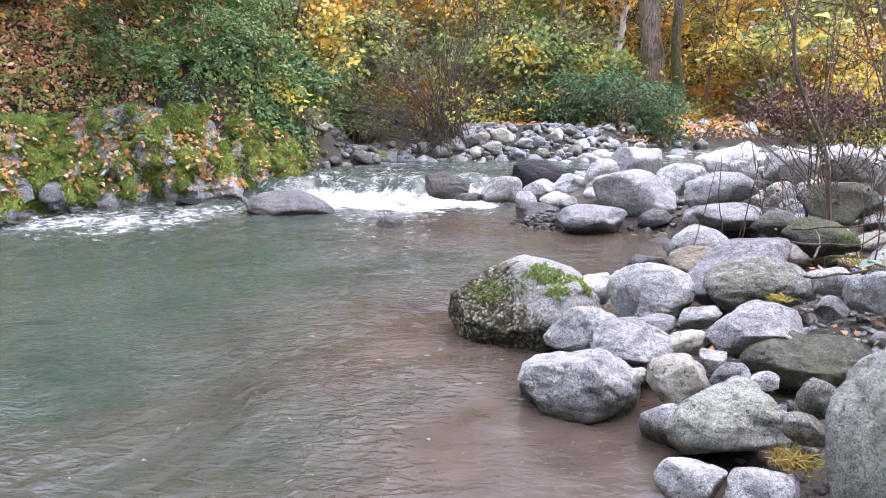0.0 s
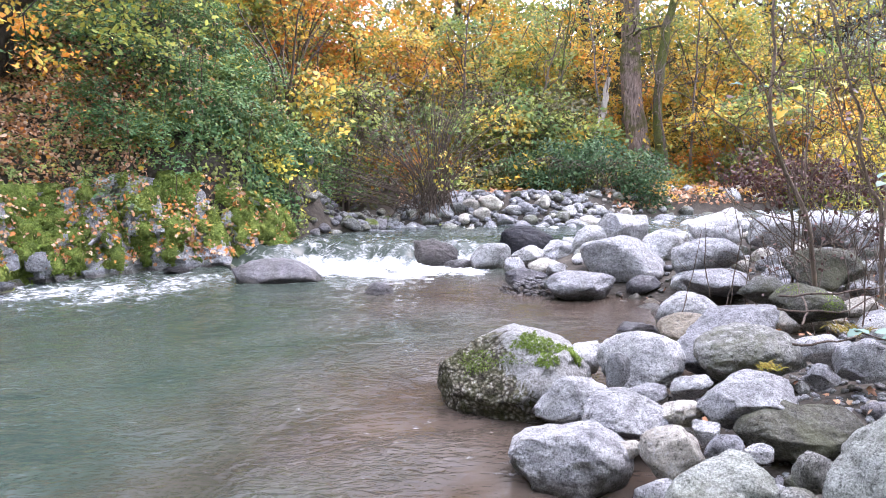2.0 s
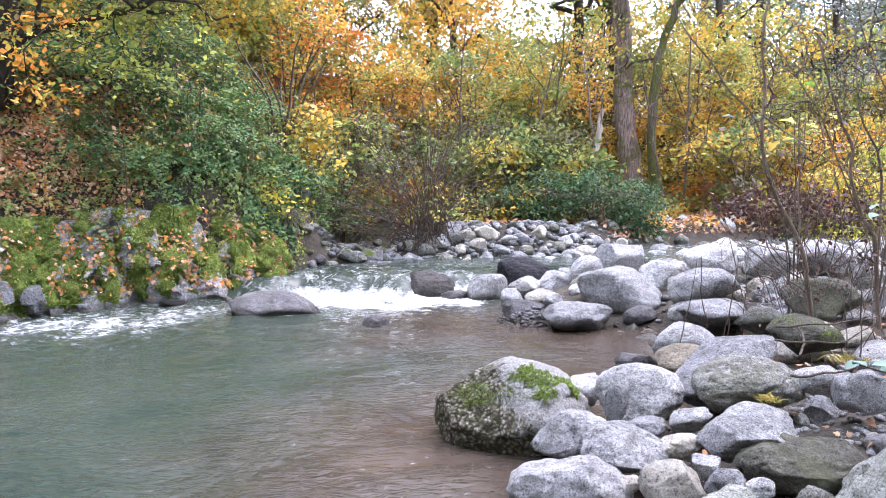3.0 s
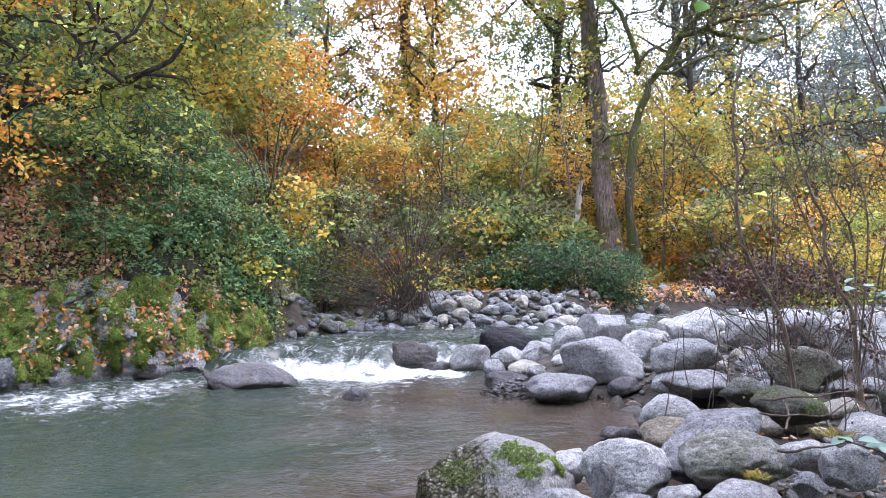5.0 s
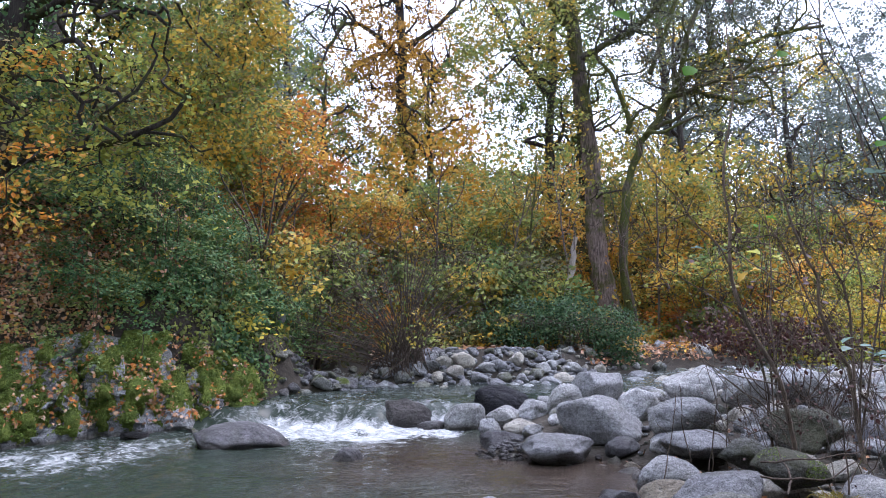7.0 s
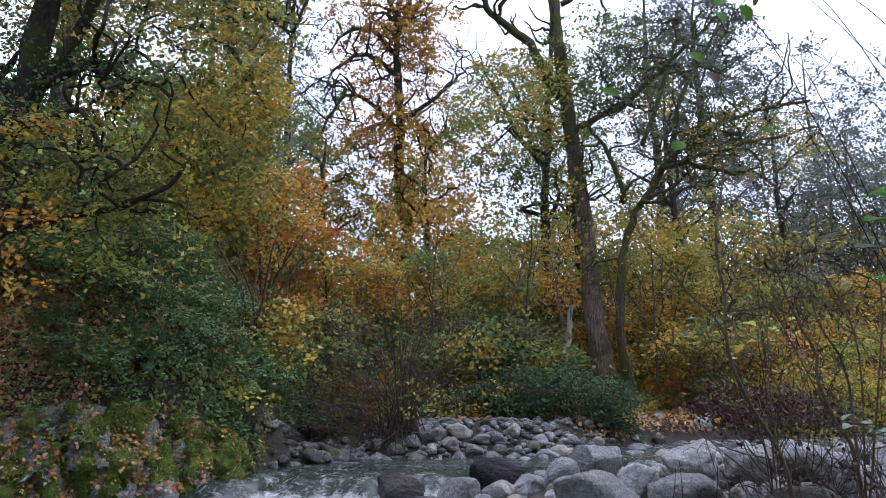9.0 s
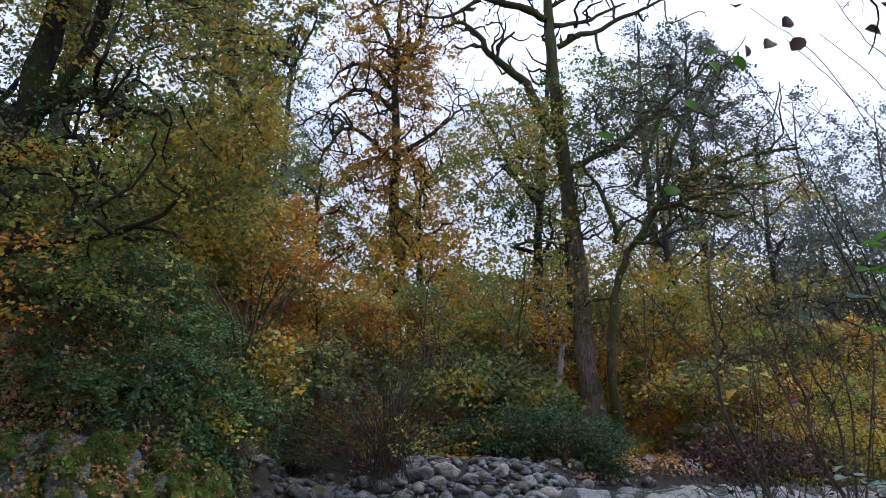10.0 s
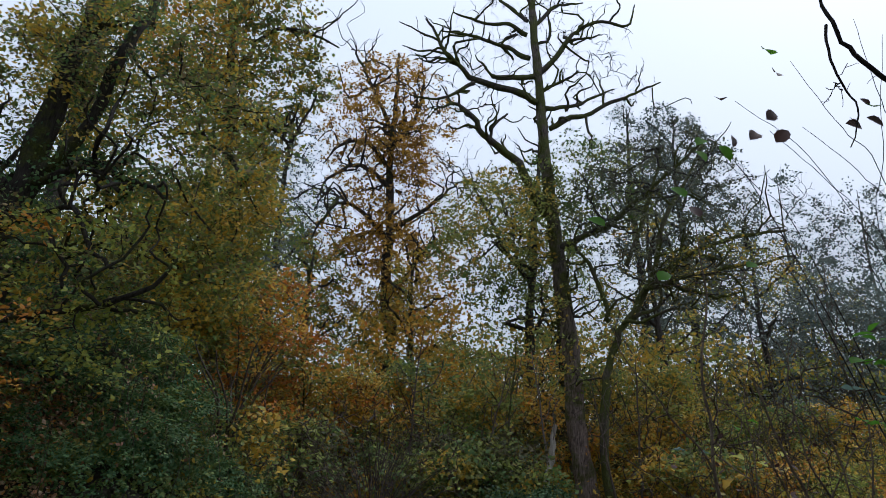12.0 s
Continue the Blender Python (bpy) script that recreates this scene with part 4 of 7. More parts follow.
class Plant:
    """A tree or shrub that grows from a few guiding limbs: twigs reach from the nearest wood towards points of its crown."""

    def __init__(self, name, label, category, group="", seed=0, bark=None, wood="limb"):
        self.ob = tagged(new(name), label, category, group)
        self.r = np.random.default_rng(seed)
        self.seed, self.bark, self.wood = seed, bark or BARK_DARK, wood
        self.nodes, self.rad, self.owner, self.grown = [], [], [], []
        self.twigs = Tubes()
        self.leaf_at, self.ruffle = {}, 0.4

    def limb(self, points, r0, r1, n=14, wiggle=0.05, sides=7):
        self.seed += 1
        path = bend(points, n, wiggle, self.seed)
        rad = np.linspace(1, 0, n) ** 0.8 * (r0 - r1) + r1
        part(self.wood, Tubes().add(path, rad, sides, 0.1 if r0 > 0.05 else 0.0, self.seed).mesh(self.wood, self.bark), self.ob)
        self.nodes.extend(path), self.rad.extend(rad), self.owner.extend([-1] * n)
        return self

    def trunk(self, points, r0, r1, material, label="", n=30, wiggle=0.05, flare=0.5):
        self.seed += 1
        path = bend(points, n, wiggle, self.seed)
        rad = np.linspace(1, 0, n) ** 0.9 * (r0 - r1) + r1
        rad = rad * (1 + flare * np.exp(-np.arange(n) / 1.5))
        lumps = rad * (1 + 0.09 * np.sin(np.arange(n) * 1.7 + self.seed) * np.sin(np.arange(n) * 0.6))
        part("trunk", Tubes().add(path, lumps, 18, 0.085, self.seed).mesh("trunk", material), self.ob, label)
        self.nodes.extend(path), self.rad.extend(rad), self.owner.extend([-1] * n)
        return self

    def fill(self, centre, radii, twigs, leaves=24, size=0.16, kind=LEAF_GOLD, reach=0.6, sag=0.1, thick=0.0044, spread=0.32, shell=0.45, along=0.5, crook=0.03):
        """Twigs into an egg of the given radii; leaves of one kind round their outer part."""
        r = self.r
        d = r.normal(size=(twigs, 3))
        d /= np.linalg.norm(d, axis=1, keepdims=True)
        goals = np.asarray(centre) + d * (shell + (1 - shell) * r.random((twigs, 1)) ** 0.6) * radii
        nodes = np.asarray(self.nodes)
        order = np.argsort(((goals[:, None] - nodes[None, ::3]) ** 2).sum(-1).min(1))
        buf = np.empty((len(nodes) + twigs * 4, 3))
        buf[:len(nodes)] = nodes
        m = len(nodes)
        tufts = []
        for g in goals[order]:
            i = int(((buf[:m] - g) ** 2).sum(1).argmin())
            a = buf[i]
            span = np.linalg.norm(g - a)
            mid = (a + g) / 2 + r.normal(size=3) * span * 0.13 + (0, 0, -sag * span)
            path = bend([a, mid, g], 6, span * crook, int(r.integers(1e9)))
            self.grown.append([path, self.owner[i], self.rad[i], thick])
            buf[m:m + 4] = path[1:5]
            self.rad.extend([9.0] * 4), self.owner.extend([len(self.grown) - 1] * 4)
            m += 4
            if leaves:
                n = int(leaves * r.uniform(0.5, 1.5))
                t = along + (1.06 - along) * r.random(n)
                k = np.clip((t * 5).astype(int), 0, 4)
                p = path[k] + (path[np.minimum(k + 1, 5)] - path[k]) * (t * 5 - k)[:, None]
                lie = r.normal(size=3) * 0.42 + (0, -0.3, 0.8)
                lie /= np.linalg.norm(lie)
                off = r.normal(size=(n, 3)) * spread * (0.4 + 0.6 * r.random((n, 1)))
                off -= 0.82 * (off @ lie)[:, None] * lie
                off[:, 2] -= 0.35 * (off[:, 0] ** 2 + off[:, 1] ** 2) / spread
                tufts.append(np.concatenate([p + off, lie + r.normal(size=(n, 3)) * self.ruffle], 1))
        self.nodes = list(buf[:m])
        if tufts:
            self.leaf_at.setdefault((kind.name, size), []).append(np.concatenate(tufts))
        return self

    def branch_out(self, count, low, high, length, rise=0.35, stout=1.0, above=0.0):
        """Crooked side branches off the wood whose radius lies between low and high."""
        r = self.r
        at, rad = np.asarray(self.nodes), np.asarray(self.rad)
        ok = [i for i in range(2, len(at) - 1) if low < rad[i] < high and at[i][2] > above and self.owner[i] < 0 and np.linalg.norm(at[i] - at[i - 1]) < 1.5]
        for i in r.choice(ok, size=count):
            way = at[i] - at[i - 1]
            way /= np.linalg.norm(way) + 1e-9
            side = np.cross(way, r.normal(size=3))
            side /= np.linalg.norm(side) + 1e-9
            d = side * 0.85 + way * r.uniform(0.1, 0.7) + (0, 0, rise * r.uniform(0, 1.6))
            d /= np.linalg.norm(d)
            span = length * r.uniform(0.35, 1.0)
            kink = np.cross(d, r.normal(size=3)) * span * 0.18
            p = at[i]
            self.limb([p, p + d * span * 0.35 + kink, p + d * span * 0.7 - kink * 0.4 + (0, 0, 0.05 * span), p + d * span + (0, 0, rise * span * 0.4)], min(rad[i] * 0.7, (0.035 + span * 0.03) * stout), 0.014 * stout, 10, span * 0.03, 5)
        return self

    def grow_twigs(self):
        """Thickness by how many twigs each one carries."""
        load = np.ones(len(self.grown))
        for i in range(len(self.grown) - 1, -1, -1):
            if self.grown[i][1] >= 0:
                load[self.grown[i][1]] += load[i]
        for i, (path, parent, most, thick) in enumerate(self.grown):
            r0 = min(most * 0.8, thick * load[i] ** 0.42)
            r1 = max(thick * 0.7, r0 * 0.62) if load[i] > 1 else thick * 0.55
            use = [0, 1, 2, 3, 4, 5] if r0 > 0.03 else [0, 2, 4, 5]
            self.twigs.add(path[use], np.linspace(r0, min(r0, r1), 6)[use], 5 if r0 > 0.03 else 3)

    def done(self, twig=TWIG, shape="kite", crown="crown"):
        self.grow_twigs()
        if self.twigs.n:
            tagged(part("twig", self.twigs.mesh("twig", twig), self.ob), kind="stuff")
        for (kind, size), chunks in self.leaf_at.items():
            at, up = np.split(np.concatenate(chunks), 2, axis=1)
            tagged(part(crown, leaves_mesh(crown, at, up, size * self.r.uniform(0.6, 1.3, len(at)), bpy.data.materials[kind], shape), self.ob), kind="stuff")
        return self.ob


def foot(x, y):
    return (x, y, gz(x, y) - 0.15)


# big cottonwood with bare, crooked top limbs
k = Plant("cottonwood_tree", "tall old cottonwood with furrowed bark and bare crooked limbs", "tree", seed=11, bark=BARK_LIMB)
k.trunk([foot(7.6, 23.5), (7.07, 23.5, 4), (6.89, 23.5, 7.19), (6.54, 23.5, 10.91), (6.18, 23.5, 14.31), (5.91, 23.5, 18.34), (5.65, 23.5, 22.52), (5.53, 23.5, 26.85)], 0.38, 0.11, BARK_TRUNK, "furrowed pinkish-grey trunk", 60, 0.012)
k.limb([(5.7, 23.5, 18.14), (4.82, 23.32, 18.56), (3.04, 23.13, 18.83), (2.34, 22.95, 19.31), (1.71, 22.77, 19.82), (1.26, 22.58, 20.6), (0.82, 22.4, 21.22)], 0.16, 0.04, 22, 0.03)
k.limb([(1.7, 22.7, 19.77), (0.7, 22.6, 19.77), (-0.09, 22.5, 19.81)], 0.06, 0.02, 8, 0.03)
k.limb([(1.41, 22.6, 20.3), (0.6, 22.75, 20.82), (-0.29, 22.9, 21.35)], 0.055, 0.02, 8, 0.03)
k.limb([(5.67, 23.5, 19.57), (4.66, 23.15, 19.22), (3.72, 22.8, 18.9)], 0.13, 0.1, 9, 0.03)
k.limb([(3.72, 22.8, 18.9), (3.3, 22.7, 19.38), (2.98, 22.6, 19.75)], 0.07, 0.02, 8, 0.03)
k.limb([(5.5, 23.5, 20.47), (4.63, 23.7, 21.04), (3.67, 23.9, 21.52), (2.55, 24.1, 21.96), (1.63, 24.3, 22.26)], 0.12, 0.035, 16, 0.03)
k.limb([(5.42, 23.5, 21.79), (4.69, 23.27, 22.04), (3.81, 23.05, 21.82), (2.81, 22.83, 21.79), (1.96, 22.6, 21.89)], 0.11, 0.03, 14, 0.03)
k.limb([(5.45, 23.5, 22.53), (4.63, 23.67, 23.44), (4.07, 23.83, 24.1), (3.36, 24.0, 24.72)], 0.1, 0.03, 12, 0.03)
k.limb([(6.3, 23.5, 17.11), (6.97, 23.35, 17.5), (7.88, 23.2, 17.61), (8.81, 23.05, 18.2), (9.6, 22.9, 18.49), (10.39, 22.75, 18.89), (10.94, 22.6, 19.2)], 0.13, 0.03, 20, 0.03)
k.limb([(6.14, 23.5, 18.03), (6.95, 23.68, 18.39), (7.85, 23.85, 18.75), (8.78, 24.02, 19.37), (9.52, 24.2, 19.82)], 0.11, 0.03, 14, 0.03)
k.limb([(6.03, 23.5, 18.89), (6.87, 23.25, 19.45), (7.5, 23.0, 19.74)], 0.09, 0.03, 10, 0.03)
k.limb([(5.84, 23.5, 19.76), (6.67, 23.4, 20.69), (7.17, 23.3, 21.52), (7.8, 23.2, 22.11), (8.65, 23.1, 22.48), (9.47, 23.0, 22.23), (9.97, 22.9, 22.73), (10.2, 22.8, 23.46)], 0.13, 0.025, 22, 0.03)
k.limb([(7.16, 23.3, 21.43), (8.05, 23.15, 21.58), (8.65, 23.0, 21.75)], 0.07, 0.025, 9, 0.03)
k.limb([(7.08, 23.3, 21.17), (7.68, 23.45, 20.76), (8.22, 23.6, 20.76)], 0.06, 0.03, 8, 0.03)
k.limb([(5.59, 23.5, 22.11), (6.38, 23.67, 23.23), (7.18, 23.83, 24.01), (8.22, 24.0, 24.39)], 0.11, 0.03, 12, 0.03)
k.limb([(6.12, 23.5, 12.96), (5.43, 23.31, 14.06), (4.76, 23.13, 15.05), (3.96, 22.94, 15.59), (3.35, 22.76, 16.0), (2.87, 22.57, 16.72), (2.2, 22.39, 17.13), (1.63, 22.2, 16.72)], 0.21, 0.04, 24, 0.03)
k.limb([(3.65, 22.8, 15.77), (3.78, 22.65, 16.27), (4.33, 22.5, 16.93)], 0.08, 0.04, 9, 0.03)
k.limb([(2.95, 22.9, 18.59), (2.09, 22.73, 17.8), (1.32, 22.57, 17.34), (0.36, 22.4, 17.35)], 0.09, 0.03, 12, 0.03)
k.limb([(6.52, 23.5, 11.58), (7.42, 23.1, 11.88), (8.3, 22.8, 12.31), (9.42, 22.4, 13.33), (9.94, 22.0, 13.72), (10.91, 21.8, 14.7), (11.73, 21.5, 15.58)], 0.15, 0.04, 20)
k.limb([(6.76, 23.5, 8.89), (7.35, 22.8, 9.06), (8.03, 22.5, 9.55)], 0.06, 0.02, 9)
k.limb([(6.81, 23.4, 6.18), (7.29, 22.6, 6.29), (7.86, 22.2, 6.35)], 0.05, 0.02, 8)
k.branch_out(70, 0.045, 0.2, 2.3)
k.branch_out(40, 0.05, 0.2, 0.7, 0.3, 1.3)
k.branch_out(18, 0.2, 0.42, 1.6, 0.1, 1.0, 8.5)
k.fill((5.85, 23.5, 21.6), (4.6, 2.2, 3.6), 520, 0, sag=-0.1, thick=0.008, shell=0.15, crook=0.03)
k.fill((2.05, 22.6, 17.89), (2.4, 1.8, 1.8), 80, 0, sag=-0.1, thick=0.02, crook=0.06)
k.fill((8.99, 22.6, 19.17), (1.8, 1.4, 1.3), 60, 0, sag=-0.15, thick=0.014, crook=0.06)
k.fill((3.9, 23, 12.4), (2.6, 2.0, 2.4), 150, 28, 0.14, LEAF_MIXED, spread=0.3)
k.fill((6.7, 23.1, 9.5), (1.9, 1.2, 5.0), 170, 0, thick=0.01, shell=0.1, crook=0.05)
k.fill((7.0, 23, 8.5), (2.0, 1.4, 3.2), 90, 20, 0.13, LEAF_MIXED, spread=0.28)
k.fill((8.02, 24, 15.0), (3.0, 2.0, 2.2), 150, 36, 0.14, LEAF_OLIVE, spread=0.34)
k.done(BARK_DARK)

# mossy forked alder beside it
k = Plant("alder_tree", "mossy alder with sweeping crooked limbs and thin yellow leaves", "tree", seed=23, bark=BARK_MOSS)
k.trunk([foot(7.9, 22.4), (7.45, 22.3, 3.6), (7.55, 22.2, 5.61), (7.81, 22.2, 6.8), (8.1, 22.0, 7.89), (8.99, 22.0, 9.25), (10.19, 21.8, 10.36), (11.75, 21.5, 11.24), (13.13, 21.2, 11.66), (14.42, 21.0, 11.93)], 0.16, 0.05, BARK_MOSS, "moss-covered trunk", 34)
k.limb([(7.86, 22, 8.39), (7.76, 22, 8.65), (7.19, 22, 10.24), (6.86, 22, 10.92), (6.64, 22, 11.22)], 0.1, 0.04)
k.limb([(9.2, 21.9, 9.5), (10.92, 21, 9.9), (12.27, 20.6, 10.3), (14.04, 20.2, 10.6)], 0.09, 0.03)
k.limb([(8.72, 22, 8.49), (9.84, 22, 10.6), (10.67, 22.2, 12.81), (12.05, 22.4, 15.26), (12.4, 22.4, 16.2)], 0.12, 0.03)
k.limb([(10.01, 21.8, 9.89), (11.16, 21.3, 9.17), (12.48, 21, 9.37)], 0.08, 0.03)
k.limb([(8.73, 22.2, 10.6), (10.24, 22.5, 14.14), (10.75, 22.6, 16.84)], 0.09, 0.02)
k.branch_out(34, 0.035, 0.2, 2.6, 0.35, 1.0, 8.0)
k.fill((10.35, 22, 12.9), (3.8, 2.2, 4.0), 520, 22, 0.12, LEAF_ALDER, thick=0.014, crook=0.05, spread=0.28)
k.fill((12.09, 20.8, 10.32), (2.6, 1.5, 1.4), 140, 18, 0.11, LEAF_MIXED, thick=0.0066)
k.done(BARK_DARK)

# slender dark trunk behind
k = Plant("alder_tree", "slender dark alder with thin olive foliage", "tree", seed=31, bark=BARK_DARK)
k.trunk([foot(4.6, 30), (6.34, 30, 5.95), (6.74, 30, 10.7), (6.94, 30, 14.81), (7.37, 30, 19.35), (7.62, 30, 22.53)], 0.26, 0.06, BARK_DARK, n=20)
k.limb([(6.79, 30, 12.41), (5.42, 29.5, 13.89), (4.2, 29, 16.3), (3.61, 29, 17.82)], 0.12, 0.03)
k.limb([(6.93, 30, 14.5), (5.6, 29, 15.19), (4.76, 29, 16.97)], 0.1, 0.03)
k.branch_out(40, 0.04, 0.25, 3.0)
k.fill((5.42, 29.5, 15.09), (3.6, 2.5, 5.6), 360, 0, thick=0.01, shell=0.1, crook=0.05)
k.fill((5.14, 29.5, 14.17), (3.2, 2.5, 4.2), 170, 52, 0.15, LEAF_OLIVE, thick=0.014, spread=0.42)
k.fill((7.76, 31, 15.28), (2.6, 2.5, 4.2), 110, 52, 0.15, LEAF_OLIVE, thick=0.014, spread=0.42)
k.done(BARK_DARK)

# golden oak-like maple with arching limbs
k = Plant("maple_tree", "tall maple with arching dark limbs and golden autumn leaves", "tree", seed=41, bark=BARK_DARK)
k.trunk([foot(-6.2, 36), (0.03, 36, 8.79), (-0.11, 36, 13.28), (-0.16, 36, 17.48), (-0.4, 36, 21.23), (-0.33, 36, 25.71), (-0.36, 36, 29.88)], 0.42, 0.07, BARK_DARK, n=22)
for a, b, c, d in (((-0.17, 36, 16.57), (-2.17, 35, 18.03), (-3.53, 34.5, 17.34), (-4.43, 34, 15.28)), ((-0.21, 36, 17.29), (1.45, 35.5, 18.11), (3.04, 35, 19.3), (3.69, 35, 20.1)), ((-0.31, 36, 19.89), (-2.1, 35.5, 21.12), (-3.61, 35, 20.19), (-4.42, 34.5, 18.26)), ((-0.33, 36, 21.24), (-1.92, 36, 23.08), (-3.62, 36, 22.72), (-4.44, 36, 21.27)), ((-0.38, 36, 22.62), (0.98, 36, 24.79), (1.39, 36, 27.61), (1.24, 36, 29.37)), ((-0.51, 36, 24.03), (-1.65, 36, 26.64), (-2.75, 36, 29.16), (-3.2, 36, 30.24)), ((-0.04, 36, 13.12), (1, 35.5, 14.2), (1.87, 35, 15.45), (2.48, 35, 16.54)), ((-0.11, 36, 16.76), (-1.49, 37, 17.44), (-3.12, 37.5, 16.41), (-4.07, 38, 15.44))):
    k.limb([a, b, c, d], 0.16, 0.04, 16, 0.06)
k.branch_out(95, 0.03, 0.3, 3.4, 0.2, 0.8)
k.fill((-0.4, 36, 21.23), (5.4, 3.2, 7.6), 620, 0, thick=0.016, sag=0.04, shell=0.1, crook=0.06)
k.fill((-0.58, 36, 24.02), (4.6, 2.8, 6.2), 400, 28, 0.2, LEAF_GOLDEN, spread=0.34, shell=0.3, along=0.65)
k.fill((0, 35.5, 14.82), (5.2, 2.8, 4.6), 420, 30, 0.2, LEAF_GOLDEN, spread=0.36, shell=0.3)
k.fill((0.55, 36, 22.9), (2.0, 1.8, 3.0), 120, 26, 0.17, LEAF_GOLDEN, spread=0.26, shell=0.05)
k.fill((-1.35, 35.5, 11.74), (4.4, 2.2, 2.0), 160, 34, 0.17, LEAF_GOLD, spread=0.3, shell=0.05)
k.fill((-4.2, 36, 16.5), (2.2, 1.8, 3.4), 70, 22, 0.19, LEAF_OLIVE, spread=0.36)
k.done(BARK_DARK)

# big maple leaning over the left bank
k = Plant("maple_tree", "large leaning maple on the bank with ivy-clad trunks and yellow-green leaves", "tree", seed=51, bark=BARK_DARK)
k.trunk([foot(-11.6, 12.6), (-8.33, 12.4, 3.46), (-7.64, 12.4, 5.78), (-7.19, 12.4, 7.33), (-6.97, 12.4, 9.57), (-6.92, 12.4, 11.31), (-7.01, 12.4, 13.38)], 0.34, 0.14, BARK_DARK, "ivy-clad dark trunk", n=20)
k.limb([(-7.06, 12.4, 7.46), (-6.4, 12.2, 8.4), (-5.92, 12, 10.09), (-5.54, 12, 11.75), (-5.2, 12, 13.06)], 0.15, 0.07)
k.limb([(-7.33, 12.4, 7.08), (-8.42, 12.2, 8.37), (-9.27, 12, 9.46)], 0.12, 0.05)
k.limb([(-6.98, 12.3, 7.54), (-5.78, 11.8, 7.78), (-4.79, 11.4, 7.41), (-4.02, 11, 6.89)], 0.09, 0.03)
k.limb([(-6.92, 12.3, 7.92), (-5.78, 11.6, 7.65), (-4.81, 11, 6.96)], 0.06, 0.03)
k.limb([(-7.62, 12.4, 6.23), (-6.95, 11.8, 6.81), (-5.79, 11.3, 6.02), (-5.34, 11, 5.15)], 0.06, 0.03)
k.limb([(-7.44, 12.4, 6.71), (-5.68, 11.4, 6.75), (-5, 11, 5.82), (-4.5, 10.8, 5.47)], 0.06, 0.025)
k.limb([(-7.29, 11.6, 4.13), (-6.2, 11.3, 4.51), (-4.88, 11, 4.89), (-3.95, 10.8, 5.15), (-3.51, 10.8, 5.72)], 0.07, 0.025)
k.branch_out(40, 0.03, 0.2, 1.8)
k.fill((-4.25, 12.5, 8.26), (2.2, 1.8, 2.8), 170, 46, 0.108, LEAF_LEFT, spread=0.34, thick=0.007)
k.fill((-5.71, 12.5, 11.08), (2.6, 1.8, 1.9), 140, 44, 0.105, LEAF_LEFT, spread=0.34, thick=0.007)
k.fill((-8, 13, 10.31), (2.4, 1.6, 2.2), 120, 40, 0.105, LEAF_LEFT, spread=0.34, thick=0.007)
k.fill((-5.32, 11.5, 6), (2.6, 1.4, 1.3), 100, 36, 0.10, LEAF_LEFT, spread=0.32, thick=0.0044)
k.fill((-3.21, 12.6, 6.88), (1.0, 1.2, 1.9), 80, 38, 0.105, LEAF_MIXED, spread=0.32, thick=0.0044)
k.fill((-5.2, 11.0, 5.6), (2.2, 0.7, 1.0), 60, 22, 0.105, LEAF_SPRAY, spread=0.3, thick=0.0044)
k.fill((-4.6, 11.3, 4.3), (1.5, 0.6, 0.6), 34, 20, 0.10, LEAF_SPRAY, spread=0.28, thick=0.0044)
k.fill((-7.3, 12.8, 10.6), (2.4, 1.4, 2.0), 60, 40, 0.11, LEAF_LEFT, spread=0.34, thick=0.007)
k.fill((-5.94, 10.8, 4.71), (1.0, 0.8, 0.8), 26, 10, 0.11, LEAF_LEFT, spread=0.2, thick=0.0035)
for c in ((-6.08, 10.6, 6.19), (-5.67, 10.2, 4.5), (-5.24, 9.6, 3.4), (-5.7, 9.8, 3.85)):
    k.fill(c, (0.7, 0.4, 0.2), 13, 9, 0.10, LEAF_TURNING, spread=0.2, thick=0.0035, shell=0.1)
trunk_line = np.asarray(k.nodes[:60])
at = trunk_line[k.r.integers(60, size=2600)] + k.r.normal(size=(2600, 3)) * (0.2, 0.2, 0.22)
tagged(part("ivy", leaves_mesh("ivy", at, k.r.normal(size=at.shape) + (0, -0.6, 0.3), 0.1 * k.r.uniform(0.6, 1.3, 2600), LEAF_IVY, "kite"), k.ob, "dark green ivy climbing the trunk"), kind="stuff")
k.done(BARK_DARK, shape="kite")

# second dark tree behind it
k = Plant("maple_tree", "dark maple with rust and olive leaves behind the bank", "tree", seed=61, bark=BARK_DARK)
k.trunk([foot(-9, 20), (-5.3, 20, 9.77), (-5.74, 20, 13.24), (-6.1, 20, 16.19), (-6.64, 20, 19.41), (-7.05, 20, 21.55)], 0.26, 0.08, BARK_DARK)
k.limb([(-6.01, 20, 15.48), (-5.29, 19.6, 17.18), (-3.9, 19.2, 17.5), (-2.24, 19, 16.68)], 0.1, 0.03)
k.limb([(-5.74, 20, 13.46), (-4.66, 19.5, 14.13), (-3.4, 19.2, 13.19), (-2.8, 19, 14.65)], 0.09, 0.03)
k.limb([(-5.84, 20, 14.12), (-7.07, 19.6, 15.09), (-7.99, 19.2, 15.61)], 0.09, 0.03)
k.limb([(-6.34, 20, 17.63), (-5.58, 19.8, 19.09), (-4.39, 19.6, 19.58)], 0.08, 0.03)
k.branch_out(40, 0.035, 0.2, 2.4)
k.fill((-4.6, 20, 16.4), (2.4, 2.0, 3.6), 150, 26, 0.17, LEAF_LEFT, spread=0.34, thick=0.0077)
k.fill((-5.62, 20, 16.24), (2.9, 2.2, 3.4), 280, 26, 0.17, LEAF_LEFT, spread=0.32, thick=0.0077)
